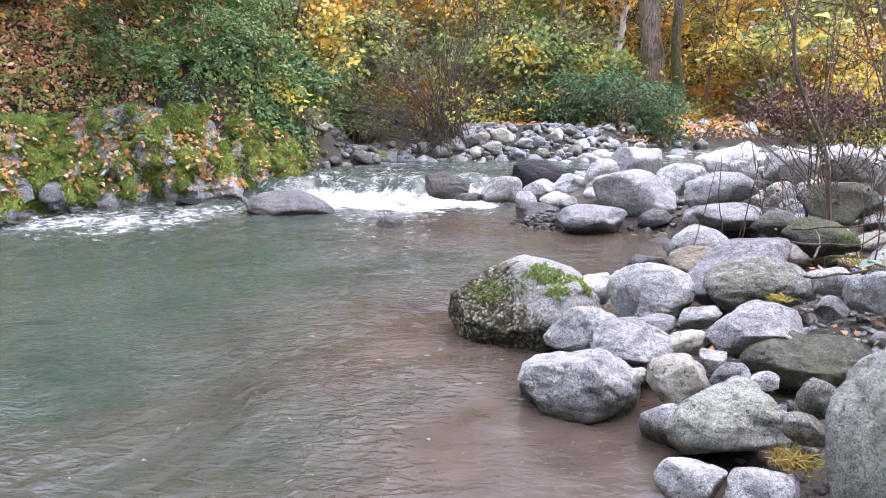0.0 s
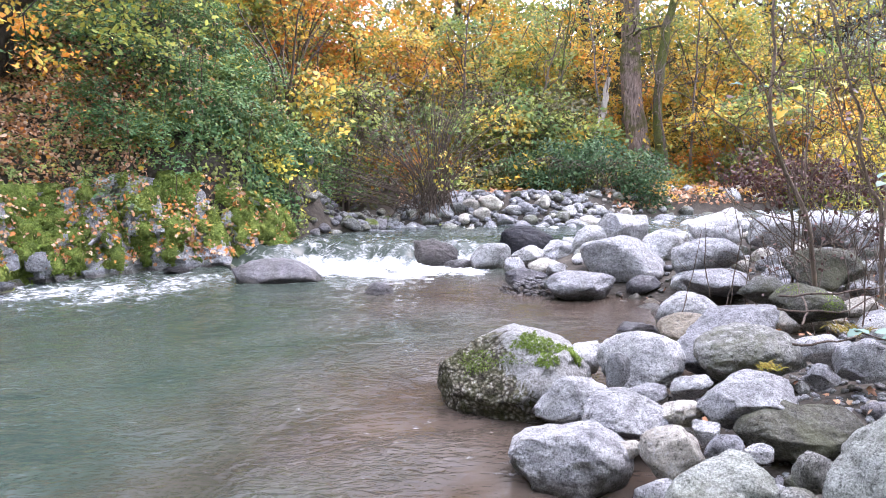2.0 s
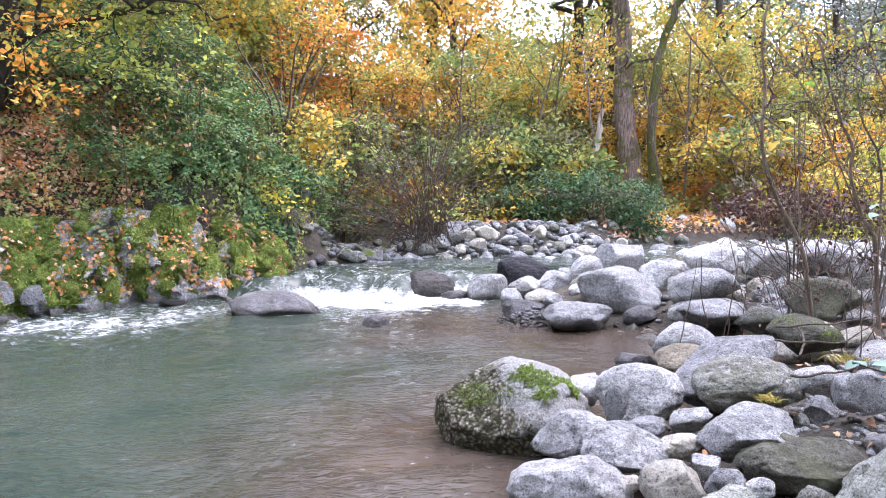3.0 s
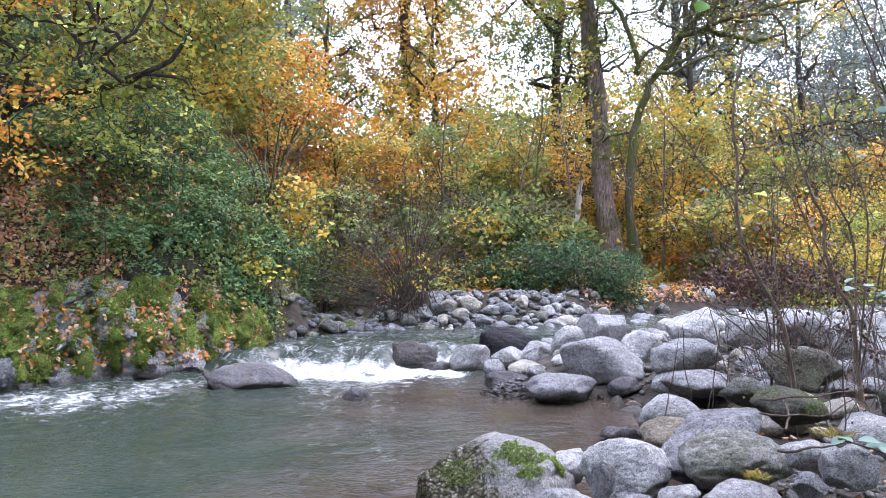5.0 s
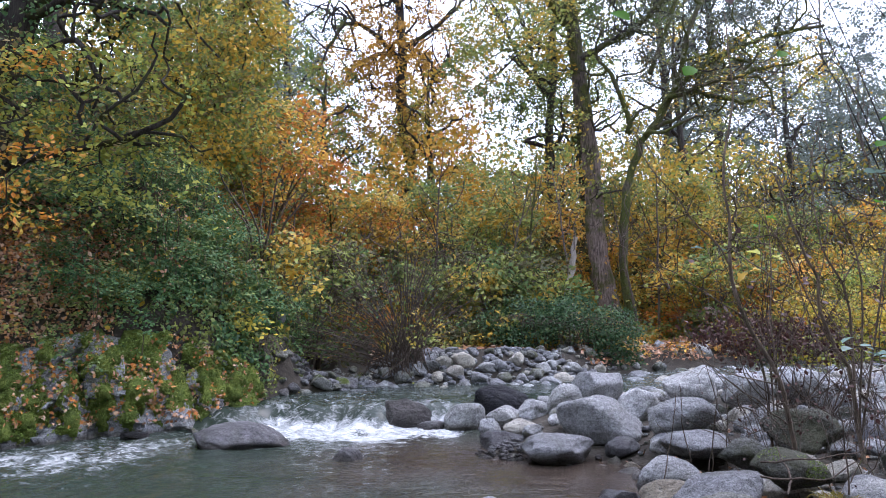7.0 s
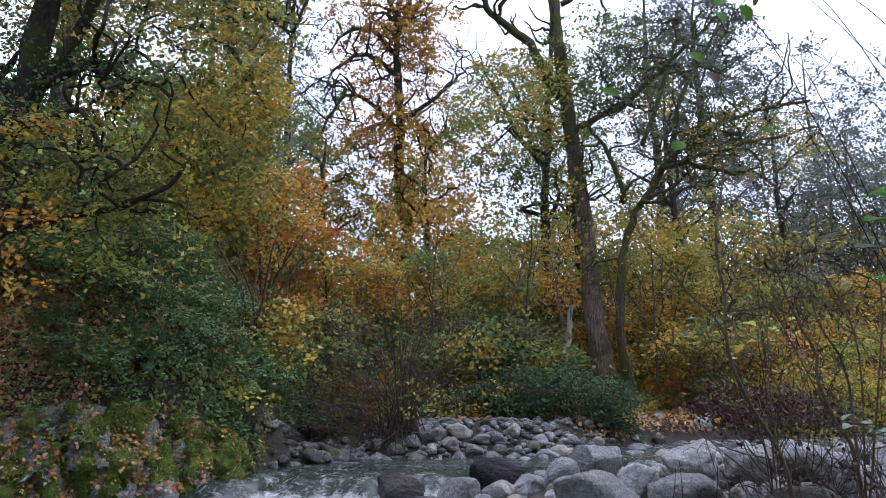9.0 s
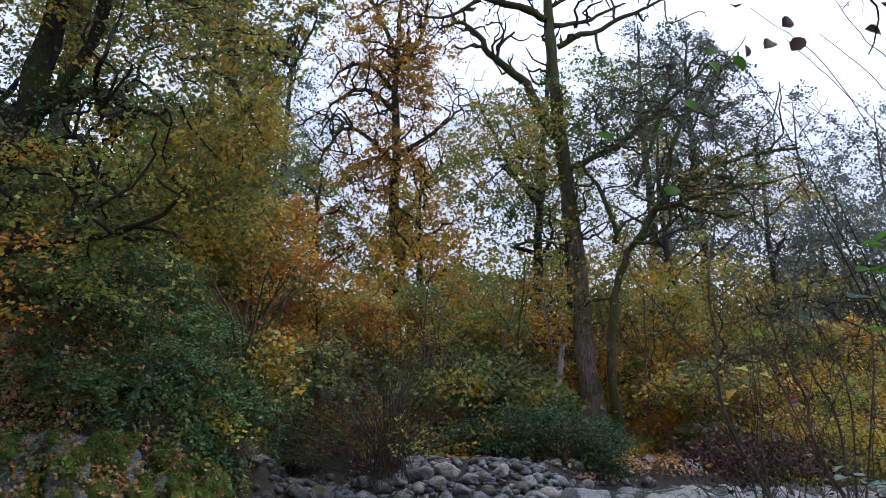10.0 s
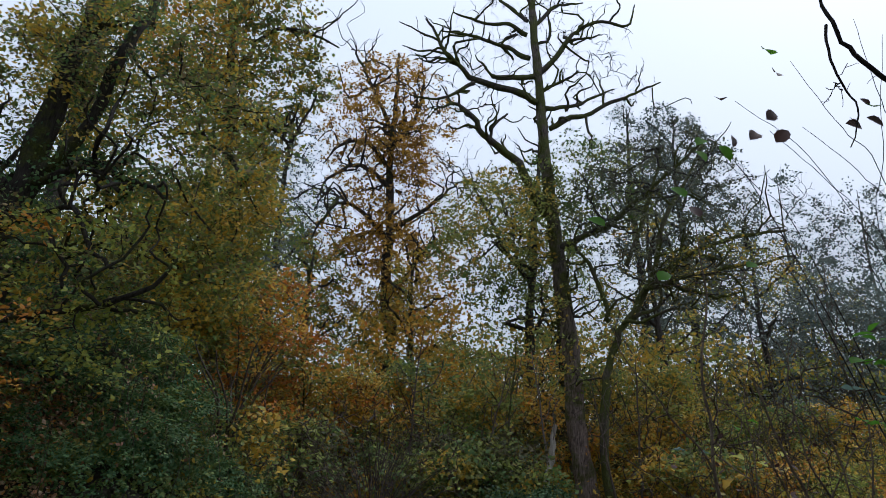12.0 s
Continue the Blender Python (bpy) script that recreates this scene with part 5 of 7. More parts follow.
k.fill((-7.2, 19, 16.71), (2.2, 1.8, 1.9), 120, 24, 0.17, LEAF_AMBER, spread=0.3)
k.fill((-5.13, 20, 11.59), (1.7, 1.8, 2.4), 150, 28, 0.16, LEAF_MIXED, spread=0.3)
k.fill((-5.48, 19, 7.56), (1.8, 1.8, 2.6), 160, 30, 0.17, LEAF_LEFT, spread=0.3)
k.done(BARK_DARK)


def screen_shrub(label, seed, x, y, goals, bark=TWIG, stems=7, tall=3.0, name="shrub"):
    """A many-stemmed understorey shrub; goals: (centre, radii, twigs, leaves, size, kind)."""
    k = Plant(name, label, "shrub" if name == "shrub" else "tree", "understorey of the far bank", seed, bark, "stem")
    f = np.array(foot(x, y))
    for i in range(stems):
        a = i / stems * 6.28 + seed
        top = f + np.array([math.cos(a) * tall * 0.35, math.sin(a) * tall * 0.25, tall * k.r.uniform(0.7, 1.1)])
        k.limb([f + (math.cos(a) * 0.15, math.sin(a) * 0.15, 0), f + (top - f) * (0.25, 0.25, 0.5), top], 0.045, 0.012, 9, 0.04, 5)
    for centre, radii, twigs, leaves, size, kind in goals:
        k.fill(centre, radii, twigs, leaves, size, kind, spread=0.42, thick=0.0055)
    c, rr = np.mean([g[0] for g in goals], axis=0), 0.55 * tall
    k.fill(c, (rr * 0.8, 1.0, rr * 0.75), 90, 0, thick=0.006, shell=0.1, crook=0.05)
    return k.done(TWIG, "kite")


MIX_ORANGE = (LEAF_ORANGE, LEAF_ORANGE, LEAF_AMBER, LEAF_MIXED)
MIX_AMBER = (LEAF_AMBER, LEAF_ORANGE, LEAF_GOLD, LEAF_ORANGE, LEAF_OLIVE)
MIX_GOLD = (LEAF_GOLD, LEAF_AMBER, LEAF_MIXED, LEAF_OLIVE, LEAF_GOLD, LEAF_AMBER)
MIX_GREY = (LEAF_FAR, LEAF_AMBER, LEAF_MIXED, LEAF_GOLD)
MIX_OLIVE_SHADE = (LEAF_OLIVE, LEAF_SHADE, LEAF_OLIVE, LEAF_MIXED)
MIX_GREEN = (LEAF_MIXED, LEAF_OLIVE, LEAF_MIXED, LEAF_GOLD, LEAF_OLIVE)


def thicket(label, seed, x, y, wide, tall, kinds, clumps=14, twigs=26, leaves=26, size=0.145, low=0.12, name="shrub"):
    """A ragged understorey thicket from the ground up: separate clumps of foliage with gaps between."""
    r = np.random.default_rng(seed)
    f = np.array(foot(x, y))
    goals = []
    for i in range(int(clumps * 1.4)):
        h = tall * (low + (1 - low) * r.random())
        c = f + (r.uniform(-1, 1) * wide * (1.1 - 0.35 * h / tall), r.uniform(-0.8, 0.8), h)
        s = r.uniform(0.6, 1.2)
        goals.append((c, (s * 1.5, s * 1.1, s * 0.45), int(twigs * r.uniform(0.6, 1.4) * 0.72), leaves, size * r.choice([0.8, 1.0, 1.15]), kinds[r.integers(len(kinds))]))
    return screen_shrub(label, seed, x, y, goals, stems=9, tall=tall * 0.85, name=name)


thicket("orange vine maple with rust and gold leaves", 71, -4.4, 21.5, 2.3, 5.8, MIX_ORANGE, 20, 26)
thicket("amber vine maple in full autumn colour", 72, -1.4, 22.5, 2.2, 5.6, MIX_AMBER, 18, 26)
thicket("ragged yellow-green maple thicket under tall trees", 73, 1.8, 23.2, 2.3, 5.4, MIX_GREEN, 18, 26)
thicket("golden hazel thicket between the trunks", 74, 5.0, 26, 2.4, 6.0, MIX_GOLD, 18, 26)
thicket("golden maple thicket beyond the bar", 75, 9.8, 24.2, 2.4, 5.8, MIX_GOLD, 18, 26)
thicket("yellow-green thicket thinning beyond the bar", 76, 13.6, 24.5, 2.6, 5.6, MIX_GREEN, 18, 24)
thicket("grey twiggy thicket at the upstream bend", 77, 18.5, 26, 3.0, 6.0, MIX_GREY, 18, 30, 22)
thicket("low green thicket under the maples", 80, 2.6, 20.5, 2.4, 2.8, MIX_OLIVE_SHADE, 14, 22, low=0.05)
thicket("low golden thicket under the trees", 82, 10.4, 21.8, 1.8, 3.0, MIX_GREEN, 12, 22, low=0.05)
thicket("low golden thicket beyond the riffle", 83, 11.8, 22.6, 2.4, 3.2, MIX_AMBER, 14, 22, low=0.05)
thicket("low green thicket beside the gully", 84, -2.6, 19.0, 1.3, 3.6, MIX_OLIVE_SHADE, 12, 22, low=0.05)
thicket("grey twiggy thicket behind the riffle", 86, 16, 23.6, 2.6, 3.6, MIX_GREY, 14, 28, 24, low=0.05)
thicket("low yellow-leaved thicket beside the riffle", 87, 13.6, 21.3, 2.0, 3.4, (LEAF_LEMON, LEAF_GOLD, LEAF_SPRAY), 10, 22, low=0.05)
thicket("low amber thicket at the upstream bend", 88, 17.0, 21.8, 2.2, 3.8, (LEAF_AMBER, LEAF_LEMON, LEAF_SPRAY), 10, 22, low=0.05)
screen_shrub("yellow-green maple at the edge of the ivy bank", 78, -3.3, 15.4, [((-2.75, 15.3, 3.45), (0.75, 0.6, 0.7), 26, 15, 0.16, LEAF_GOLD), ((-3.35, 15.2, 3.1), (0.7, 0.6, 0.8), 26, 18, 0.13, LEAF_OLIVE), ((-2.75, 15.4, 3.0), (0.8, 0.6, 0.9), 34, 16, 0.13, LEAF_MIXED), ((-3.2, 13.7, 2.02), (0.42, 0.25, 0.13), 18, 15, 0.115, LEAF_LEMON)], tall=3)
thicket("tall yellow-green maple crowding the slope", 79, -6.0, 18.6, 1.8, 6.5, MIX_GREEN, 22, 26, 24, 0.15, 0.25)

def sapling(x, y, tall, lean, seed, bark):
    k = Plant("sapling", "slender bare sapling rising through the golden understorey", "sapling", "saplings of the far bank", seed, bark)
    f = np.array(foot(x, y))
    k.trunk([f, f + (lean * 0.3, 0, tall * 0.4), f + (lean * 0.6, 0, tall * 0.7), f + (lean, 0, tall)], 0.022 + 0.004 * tall, 0.012, bark, n=14, flare=0.2, wiggle=0.03)
    k.branch_out(7, 0.012, 0.06, tall * 0.28, 0.6)
    k.fill(f + (lean * 0.8, 0, tall * 0.75), (tall * 0.16, tall * 0.12, tall * 0.25), 40, 0, thick=0.006, sag=-0.15, shell=0.1)
    return k.done(TWIG)


for i in range(13):
    sapling(-3.4 + i * 1.56 + 0.35 * math.sin(i * 3.7), 20.2 + 2.4 * abs(math.sin(i * 2.3)) + 0.32 * max(0, i - 5), 3.5 + 3.2 * abs(math.sin(i * 1.7)), 0.9 * math.sin(i * 5.1), 900 + i, (TWIG, BARK_MOSS, TWIG_GREY, TWIG)[i % 4])

# bare osier thicket at the gully mouth
k = Plant("osier_bush", "dense leafless osier bush of thin brown stems", "shrub", seed=81, bark=TWIG, wood="stem")
f0 = np.array(foot(0.0, 16.3))
for i in range(130):
    a, e = k.r.uniform(0, 6.28), k.r.uniform(0.15, 1.0) ** 0.7
    sprawl = 1.35 if math.cos(a) < 0 else 0.75
    top = f0 + np.array([math.cos(a) * 2.6 * e * sprawl, math.sin(a) * 1.3 * e, (3.4 - 2.4 * e * sprawl ** 0.8) * k.r.uniform(0.6, 1.15) + 0.3])
    k.limb([f0 + k.r.normal(size=3) * (0.35, 0.25, 0), f0 + (top - f0) * (0.4, 0.4, 0.6), top, top + (math.cos(a) * 0.3 * e, math.sin(a) * 0.2 * e, 0.1 - 0.35 * e)], 0.012, 0.004, 9, 0.03, 4)
k.fill((-0.2, 16.2, 2.9), (2.5, 1.2, 1.9), 820, 0, thick=0.0075, shell=0.15, sag=0.0, crook=0.05)
k.fill((-1.3, 16.0, 1.75), (2.1, 1.0, 0.75), 420, 0, thick=0.007, shell=0.15, sag=0.12, crook=0.05)
k.fill((0.1, 16.0, 2.4), (2.0, 1.1, 1.5), 70, 6, 0.08, LEAF_OLIVE, thick=0.004, shell=0.2)
k.fill((0.45, 15.4, 1.9), (0.45, 0.3, 0.6), 10, 7, 0.10, LEAF_GOLD, thick=0.004, shell=0.2, spread=0.16)
k.done(TWIG)

# pale leaning dead snag beside the cottonwood
k = Plant("snag", "pale leaning dead trunk stripped of bark", "dead tree", seed=85, bark=DEADWOOD)
k.trunk([foot(6.0, 22.5), (5.58, 22.3, 2.92), (5.75, 22.3, 4.06), (5.89, 22.3, 4.75)], 0.13, 0.07, DEADWOOD, n=12, flare=0.1)
k.done()

# far backdrop trees
def far_tree(label, x, y, tall, wide, kind, seed, dens=150, leaf=0.28, bark=BARK_DARK, leaves=22, name="tree", girth=1.0):
    k = Plant(name, label, "tree", "trees of the far woods", seed, bark)
    f = np.array(foot(x, y))
    k.trunk([f, f + (0.2, 0, tall * 0.4), f + (-0.1, 0, tall * 0.75), f + (0, 0, tall)], (0.012 * tall + 0.05) * girth, 0.04 * girth, bark, n=14)
    for i in range(9):
        a, h = i * 2.4 + seed, tall * (0.3 + 0.07 * i)
        e = wide * (1.1 - 0.07 * i)
        k.limb([f + (0, 0, h), f + (math.cos(a) * e * 0.5, math.sin(a) * e * 0.5, h + tall * 0.06), f + (math.cos(a) * e, math.sin(a) * e, h + tall * 0.1)], 0.09 * girth, 0.03 * girth, 10, 0.08, 5)
    k.branch_out(16, 0.03, 0.3, wide * 0.8, 0.35, 0.6)
    k.fill(f + (0, 0, tall * 0.62), (wide, wide, tall * 0.42), int(dens * 0.5), int(leaves * 1.9), leaf * 1.05, kind, thick=0.014, spread=0.55, shell=0.3)
    k.fill(f + (0, 0, tall * 0.66), (wide, wide, tall * 0.4), int(dens * 0.3), 0, thick=0.014, shell=0.1, crook=0.06)
    return k.done(bark)


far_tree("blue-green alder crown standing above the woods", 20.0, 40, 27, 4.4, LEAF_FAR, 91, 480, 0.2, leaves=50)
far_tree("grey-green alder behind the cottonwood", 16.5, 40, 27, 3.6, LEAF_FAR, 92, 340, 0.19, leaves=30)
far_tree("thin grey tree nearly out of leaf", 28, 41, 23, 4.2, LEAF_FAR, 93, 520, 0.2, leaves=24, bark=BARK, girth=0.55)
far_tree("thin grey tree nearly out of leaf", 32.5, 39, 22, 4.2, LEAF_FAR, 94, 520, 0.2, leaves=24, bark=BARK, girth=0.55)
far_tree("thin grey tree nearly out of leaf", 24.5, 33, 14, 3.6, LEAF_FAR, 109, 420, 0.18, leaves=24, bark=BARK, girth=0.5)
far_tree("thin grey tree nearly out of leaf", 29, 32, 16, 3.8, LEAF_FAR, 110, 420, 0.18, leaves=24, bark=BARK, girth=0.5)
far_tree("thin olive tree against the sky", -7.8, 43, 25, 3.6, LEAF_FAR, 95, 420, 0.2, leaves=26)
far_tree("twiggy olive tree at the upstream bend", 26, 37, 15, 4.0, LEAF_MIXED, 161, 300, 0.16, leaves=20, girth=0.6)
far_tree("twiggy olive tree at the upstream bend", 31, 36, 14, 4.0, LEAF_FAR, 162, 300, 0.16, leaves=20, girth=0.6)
far_tree("golden tree of the far woods", -1.5, 46, 12, 4.0, LEAF_MIXED, 96, 220, 0.26, leaves=26)
far_tree("golden tree of the far woods", 5.5, 44, 11, 3.8, LEAF_GOLD, 97, 220, 0.26, leaves=26)
far_tree("golden tree of the far woods", 12, 46, 12, 4.0, LEAF_GOLD, 98, 220, 0.26, leaves=26)
far_tree("olive tree of the far woods", -9, 46, 16, 4.0, LEAF_OLIVE, 99, 240, 0.26, leaves=26)
far_tree("olive tree of the far woods", 22, 36, 9, 3.6, LEAF_MIXED, 100, 200, 0.22, leaves=24)
far_tree("lean olive tree amid the far woods", -4, 33, 13, 2.8, LEAF_OLIVE, 103, 170, 0.17, leaves=24)
far_tree("lean olive tree amid the far woods", -9.5, 31, 16, 2.8, LEAF_MIXED, 104, 260, 0.17, leaves=23)
far_tree("lean golden tree amid the far woods", 1.2, 32, 13, 2.8, LEAF_GOLD, 105, 260, 0.18, leaves=27)
far_tree("lean olive tree amid the far woods", 9, 33, 17, 3.0, LEAF_OLIVE, 106, 170, 0.17, leaves=22)
far_tree("lean olive tree amid the far woods", 13.5, 31, 15, 3.0, LEAF_MIXED, 107, 170, 0.17, leaves=22)
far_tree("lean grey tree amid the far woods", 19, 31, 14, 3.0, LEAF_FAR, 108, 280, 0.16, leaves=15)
far_tree("olive tree of the far woods", -16, 30, 20, 3.4, LEAF_OLIVE, 101, 260, 0.2, leaves=24)
far_tree("olive tree of the far woods", -13, 24, 17, 2.8, LEAF_MIXED, 102, 240, 0.18, leaves=22)


def woods(name, label, n, x0, x1, y0, y1, low, high, size, kind, seed, clump=1.2):
    """Far woods nobody could count: clumps of leaves over the rising ground."""
    r = np.random.default_rng(seed)
    c = np.stack([r.uniform(x0, x1, n // 60), r.uniform(y0, y1, n // 60), np.zeros(n // 60)], -1)
    c[:, 2] = ground_level(c[:, 0], c[:, 1]) + low + (high - low) * r.random(len(c)) ** 1.3
    at = np.repeat(c, 60, 0) + r.normal(size=(len(c) * 60, 3)) * clump * (1, 0.8, 0.6)
    me = leaves_mesh(name, at, r.normal(size=at.shape) + (0, -0.5, 0.6), size * r.uniform(0.6, 1.3, len(at)), kind)
    return tagged(new(name, me), label, "woods", kind="stuff")


woods("far_woods", "golden autumn woods filling the distance", 13000, -20, 30, 32, 38, 2, 8.5, 0.28, LEAF_MIXED, 111)
woods("far_woods", "orange and amber woods behind the thickets", 5000, -8, 3, 26.5, 30, 1.5, 8.5, 0.24, LEAF_AMBER, 118, 0.6)
woods("far_woods", "deep brown and green woods behind the thickets", 9000, -14, 26, 29, 35, 0, 5.5, 0.34, LEAF_SHADE, 138, 0.9)
woods("far_woods", "golden woods behind the tall trunks", 5000, 2, 17, 26.5, 30, 1.5, 7.5, 0.24, LEAF_GOLD, 119, 0.6)
woods("far_woods", "olive woods beyond the golden trees", 14000, -16, 24, 36, 42, 2, 10.0, 0.28, LEAF_OLIVE, 120, 0.7)
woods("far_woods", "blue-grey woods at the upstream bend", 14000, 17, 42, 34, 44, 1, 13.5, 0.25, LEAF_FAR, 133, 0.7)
woods("far_woods", "yellow and olive woods at the upstream bend", 7000, 12, 34, 27, 34, 1, 8, 0.22, LEAF_MIXED, 134, 0.6)
woods("far_woods", "low olive thicket under the far trees", 14000, -8, 26, 24.5, 31, 0, 3.2, 0.22, LEAF_SHADE, 114)
woods("far_woods", "olive and yellow woods behind", 20000, -34, 48, 46, 58, 0, 6.5, 0.6, LEAF_OLIVE, 112, 1.2)
woods("far_woods", "orange hillside woods glimpsed through the trees", 14000, 25, 120, 80, 120, 1, 13, 0.9, LEAF_ORANGE, 113, 2.5)

# unseen trees behind and beside the camera, added to block low sky light
for i, (x, y) in enumerate(((-18, -8), (-11, -14), (-4, -16), (3, -13), (9, -11), (14, -6), (20, -1), (-3, -24), (8, -22), (18, -14), (-19, -16))):
    far_tree("leafy tree of the woods closing the river valley", x, y, 21 + 2 * (i % 3), 5.0, LEAF_OLIVE, 140 + i, 110, 0.75, leaves=8)

# leaf walls out of view that cut side light and leave the zenith open
def sky_block(label, n, x0, x1, y0, y1, seed, high=17):
    return woods("valley_woods", label, n, x0, x1, y0, y1, 0.5, high, 1.0, LEAF_OLIVE, seed, 2.0)


sky_block("dense olive woods closing the valley downstream", 8000, -24, 26, -20, -11, 115)
sky_block("dense olive woods beside the bar", 5000, 17, 26, -11, 12, 116, 9)
sky_block("dense olive woods above the ivy bank", 4000, -32, -20, -11, 14, 117)

# ---- ground cover ----


def cover(name, label, n, keep, box, low, high, size, kind, seed, shape="oval", lump=0.0, tilt=0.7, category="plants"):
    """Small leaves over a stretch of ground, heaped by lump."""
    r = np.random.default_rng(seed)
    x, y = r.uniform(box[0], box[1], n * 3), r.uniform(box[2], box[3], n * 3)
    ok = keep(x, y)
    x, y = x[ok][:n], y[ok][:n]
    p = np.stack([x, y, 0 * x], -1)
    heap = np.clip(0.5 + 0.9 * waves(p, 0.45, 10, seed), 0, 1.5)
    z = ground_level(x, y) + low + (high - low) * r.random(len(x)) ** 0.6 * (1 - lump + lump * heap)
    at = np.stack([x, y, z], -1)
    e = 0.05
    slope = np.stack([ground_level(x - e, y) - ground_level(x + e, y), ground_level(x, y - e) - ground_level(x, y + e), np.full(len(x), 2 * e)], -1)
    slope /= np.linalg.norm(slope, axis=1, keepdims=True)
    me = leaves_mesh(name, at, slope + r.normal(size=at.shape) * tilt, size * r.uniform(0.6, 1.35, len(at)), kind, shape)
    return tagged(new(name, me), label, category, kind="stuff")


def slope_ivy(x, y):
    d = inside(x, y, LEFT_BANK)
    p = np.stack([x, y, 0 * x], -1)
    return (d > 0.8 + 0.3 * waves(p, 0.4, 6, 61)) & (y + 0.55 * x + 0.8 * waves(p, 0.25, 6, 62) > 8.6) & (d < 9)


def bare_canes():
    """Thin bare canes and vines arching out of the ivy."""
    k = Plant("bramble_patch", "bare brown bramble canes arching over the ivy", "shrub", seed=135, bark=TWIG, wood="cane")
    n = 0
    while n < 90:
        x, y = k.r.uniform(-11, -2.2), k.r.uniform(10, 17)
        if not slope_ivy(np.array([x]), np.array([y]))[0]:
            continue
        p = np.array(foot(x, y))
        d = np.array([k.r.uniform(0.2, 0.9), k.r.uniform(-0.9, 0.1), 0])
        h = k.r.uniform(0.9, 1.9)
        k.limb([p, p + d * 0.3 + (0, 0, h), p + d * 0.9 + (0, 0, h * 0.9), p + d * 1.3 + (0, 0, h * 0.35)], 0.008, 0.003, 10, 0.03, 4)
        n += 1
    k.done()


bare_canes()


def slope_litter(x, y):
    d = inside(x, y, LEFT_BANK)
    return (d > 0.8) & (d < 9)


def sprays(name, label, n, leaves, keep, box, size, kind, seed, heap=1.0, length=(0.5, 1.1), droop=0.5, width=0.16, shape="kite", category="plants"):
    """Leafy shoots that arch out of a heaped bank, each with its leaves in one drooping layer."""
    r = np.random.default_rng(seed)
    x, y = r.uniform(box[0], box[1], n * 4), r.uniform(box[2], box[3], n * 4)
    ok = keep(x, y)
    x, y = x[ok][:n], y[ok][:n]
    p = np.stack([x, y, 0 * x], -1)
    z = ground_level(x, y) + heap * np.clip(0.45 + 0.75 * waves(p, 0.5, 10, 120), 0.02, 1.3)
    e = 0.4
    fall = np.stack([ground_level(x - e, y) - ground_level(x + e, y), ground_level(x, y - e) - ground_level(x, y + e)], -1)
    fall /= np.linalg.norm(fall, axis=1, keepdims=True) + 1e-6
    a = np.arctan2(fall[:, 1], fall[:, 0]) + r.normal(size=len(x)) * 0.7
    d = np.stack([np.cos(a), np.sin(a), 0 * a], -1)
    side = np.stack([-np.sin(a), np.cos(a), r.normal(size=len(x)) * 0.35], -1)
    span = r.uniform(*length, len(x))
    m = len(x)
    t = r.random((m, leaves)) ** 0.8
    w = r.uniform(-1, 1, (m, leaves)) * width * (1.1 - 0.7 * t) * span[:, None] * 1.6
    drop = droop * r.uniform(0.5, 1.5, m)
    rise = span[:, None] * (0.35 * t - drop[:, None] * t ** 2) - 0.6 * np.abs(w) + r.normal(size=(m, leaves)) * 0.015
    at = np.stack([x, y, z], -1)[:, None] + d[:, None] * (span[:, None] * t)[..., None] + side[:, None] * w[..., None]
    at[..., 2] += rise
    slope = 0.35 - 2 * drop[:, None] * t
    nrm = d[:, None] * (-slope)[..., None] + (0, 0, 1.0) + r.normal(size=(m, leaves, 3)) * 0.32
    me = leaves_mesh(name, at.reshape(-1, 3), nrm.reshape(-1, 3), size * r.uniform(0.6, 1.35, m * leaves), kind, shape)
    return tagged(new(name, me), label, category, kind="stuff")


cover("ivy", "dark green ivy creeping over the bank", 14000, slope_ivy, (-14, -1.8, 8, 20), 0.02, 0.2, 0.1, LEAF_IVY, 121, "kite", tilt=0.7)
sprays("ivy", "dark green ivy and brambles draped over the bank", 2000, 34, slope_ivy, (-12.5, -1.8, 8, 18.5), 0.066, LEAF_IVY, 130)
sprays("ivy", "paler sprays of bramble over the ivy", 420, 28, lambda x, y: slope_ivy(x, y) & (waves(np.stack([x, y, 0 * x], -1), 0.6, 6, 63) > 0.1), (-12.5, -1.8, 8, 18.5), 0.072, LEAF_BRAMBLE, 136, 1.15, (0.6, 1.3), 0.35)
cover("leaf_litter", "fallen leaves caught in the ivy", 2600, slope_ivy, (-13, -2, 8, 18), 0.2, 1.1, 0.09, LEAF_LITTER, 132, "kite", lump=0.9, category="leaves")
cover("undergrowth", "weeds and moss at the foot of the ivy bank", 6000, lambda x, y: (inside(x, y, LEFT_BANK) > np.where(y > 12.6, 0.15, 1.0)) & (inside(x, y, LEFT_BANK) < 2.4), (-5.5, -2.6, 11, 17), 0.0, 0.4, 0.085, LEAF_OLIVE, 128, "kite", lump=0.8)
cover("ivy", "ivy trailing down to the gully stones", 9000, lambda x, y: (inside(x, y, LEFT_BANK) > np.where(y > 12.8, 0.3, 1.1)) & (inside(x, y, LEFT_BANK) < 3), (-5.5, -2.7, 11.5, 18), 0.02, 0.6, 0.1, LEAF_IVY, 129, "kite", lump=0.8)
cover("fern", "yellowing ferns and weeds among the ivy", 3000, slope_ivy, (-14, -2, 8, 20), 0.1, 1.3, 0.1, LEAF_MIXED, 124, "oval", lump=0.85)
sprays("fern", "green and yellowing ferns over the leaf-strewn slope", 420, 22, slope_litter, (-10.5, -5.4, 7, 14), 0.065, LEAF_OLIVE, 125, 0.22, (0.3, 0.7), 0.4, 0.13)
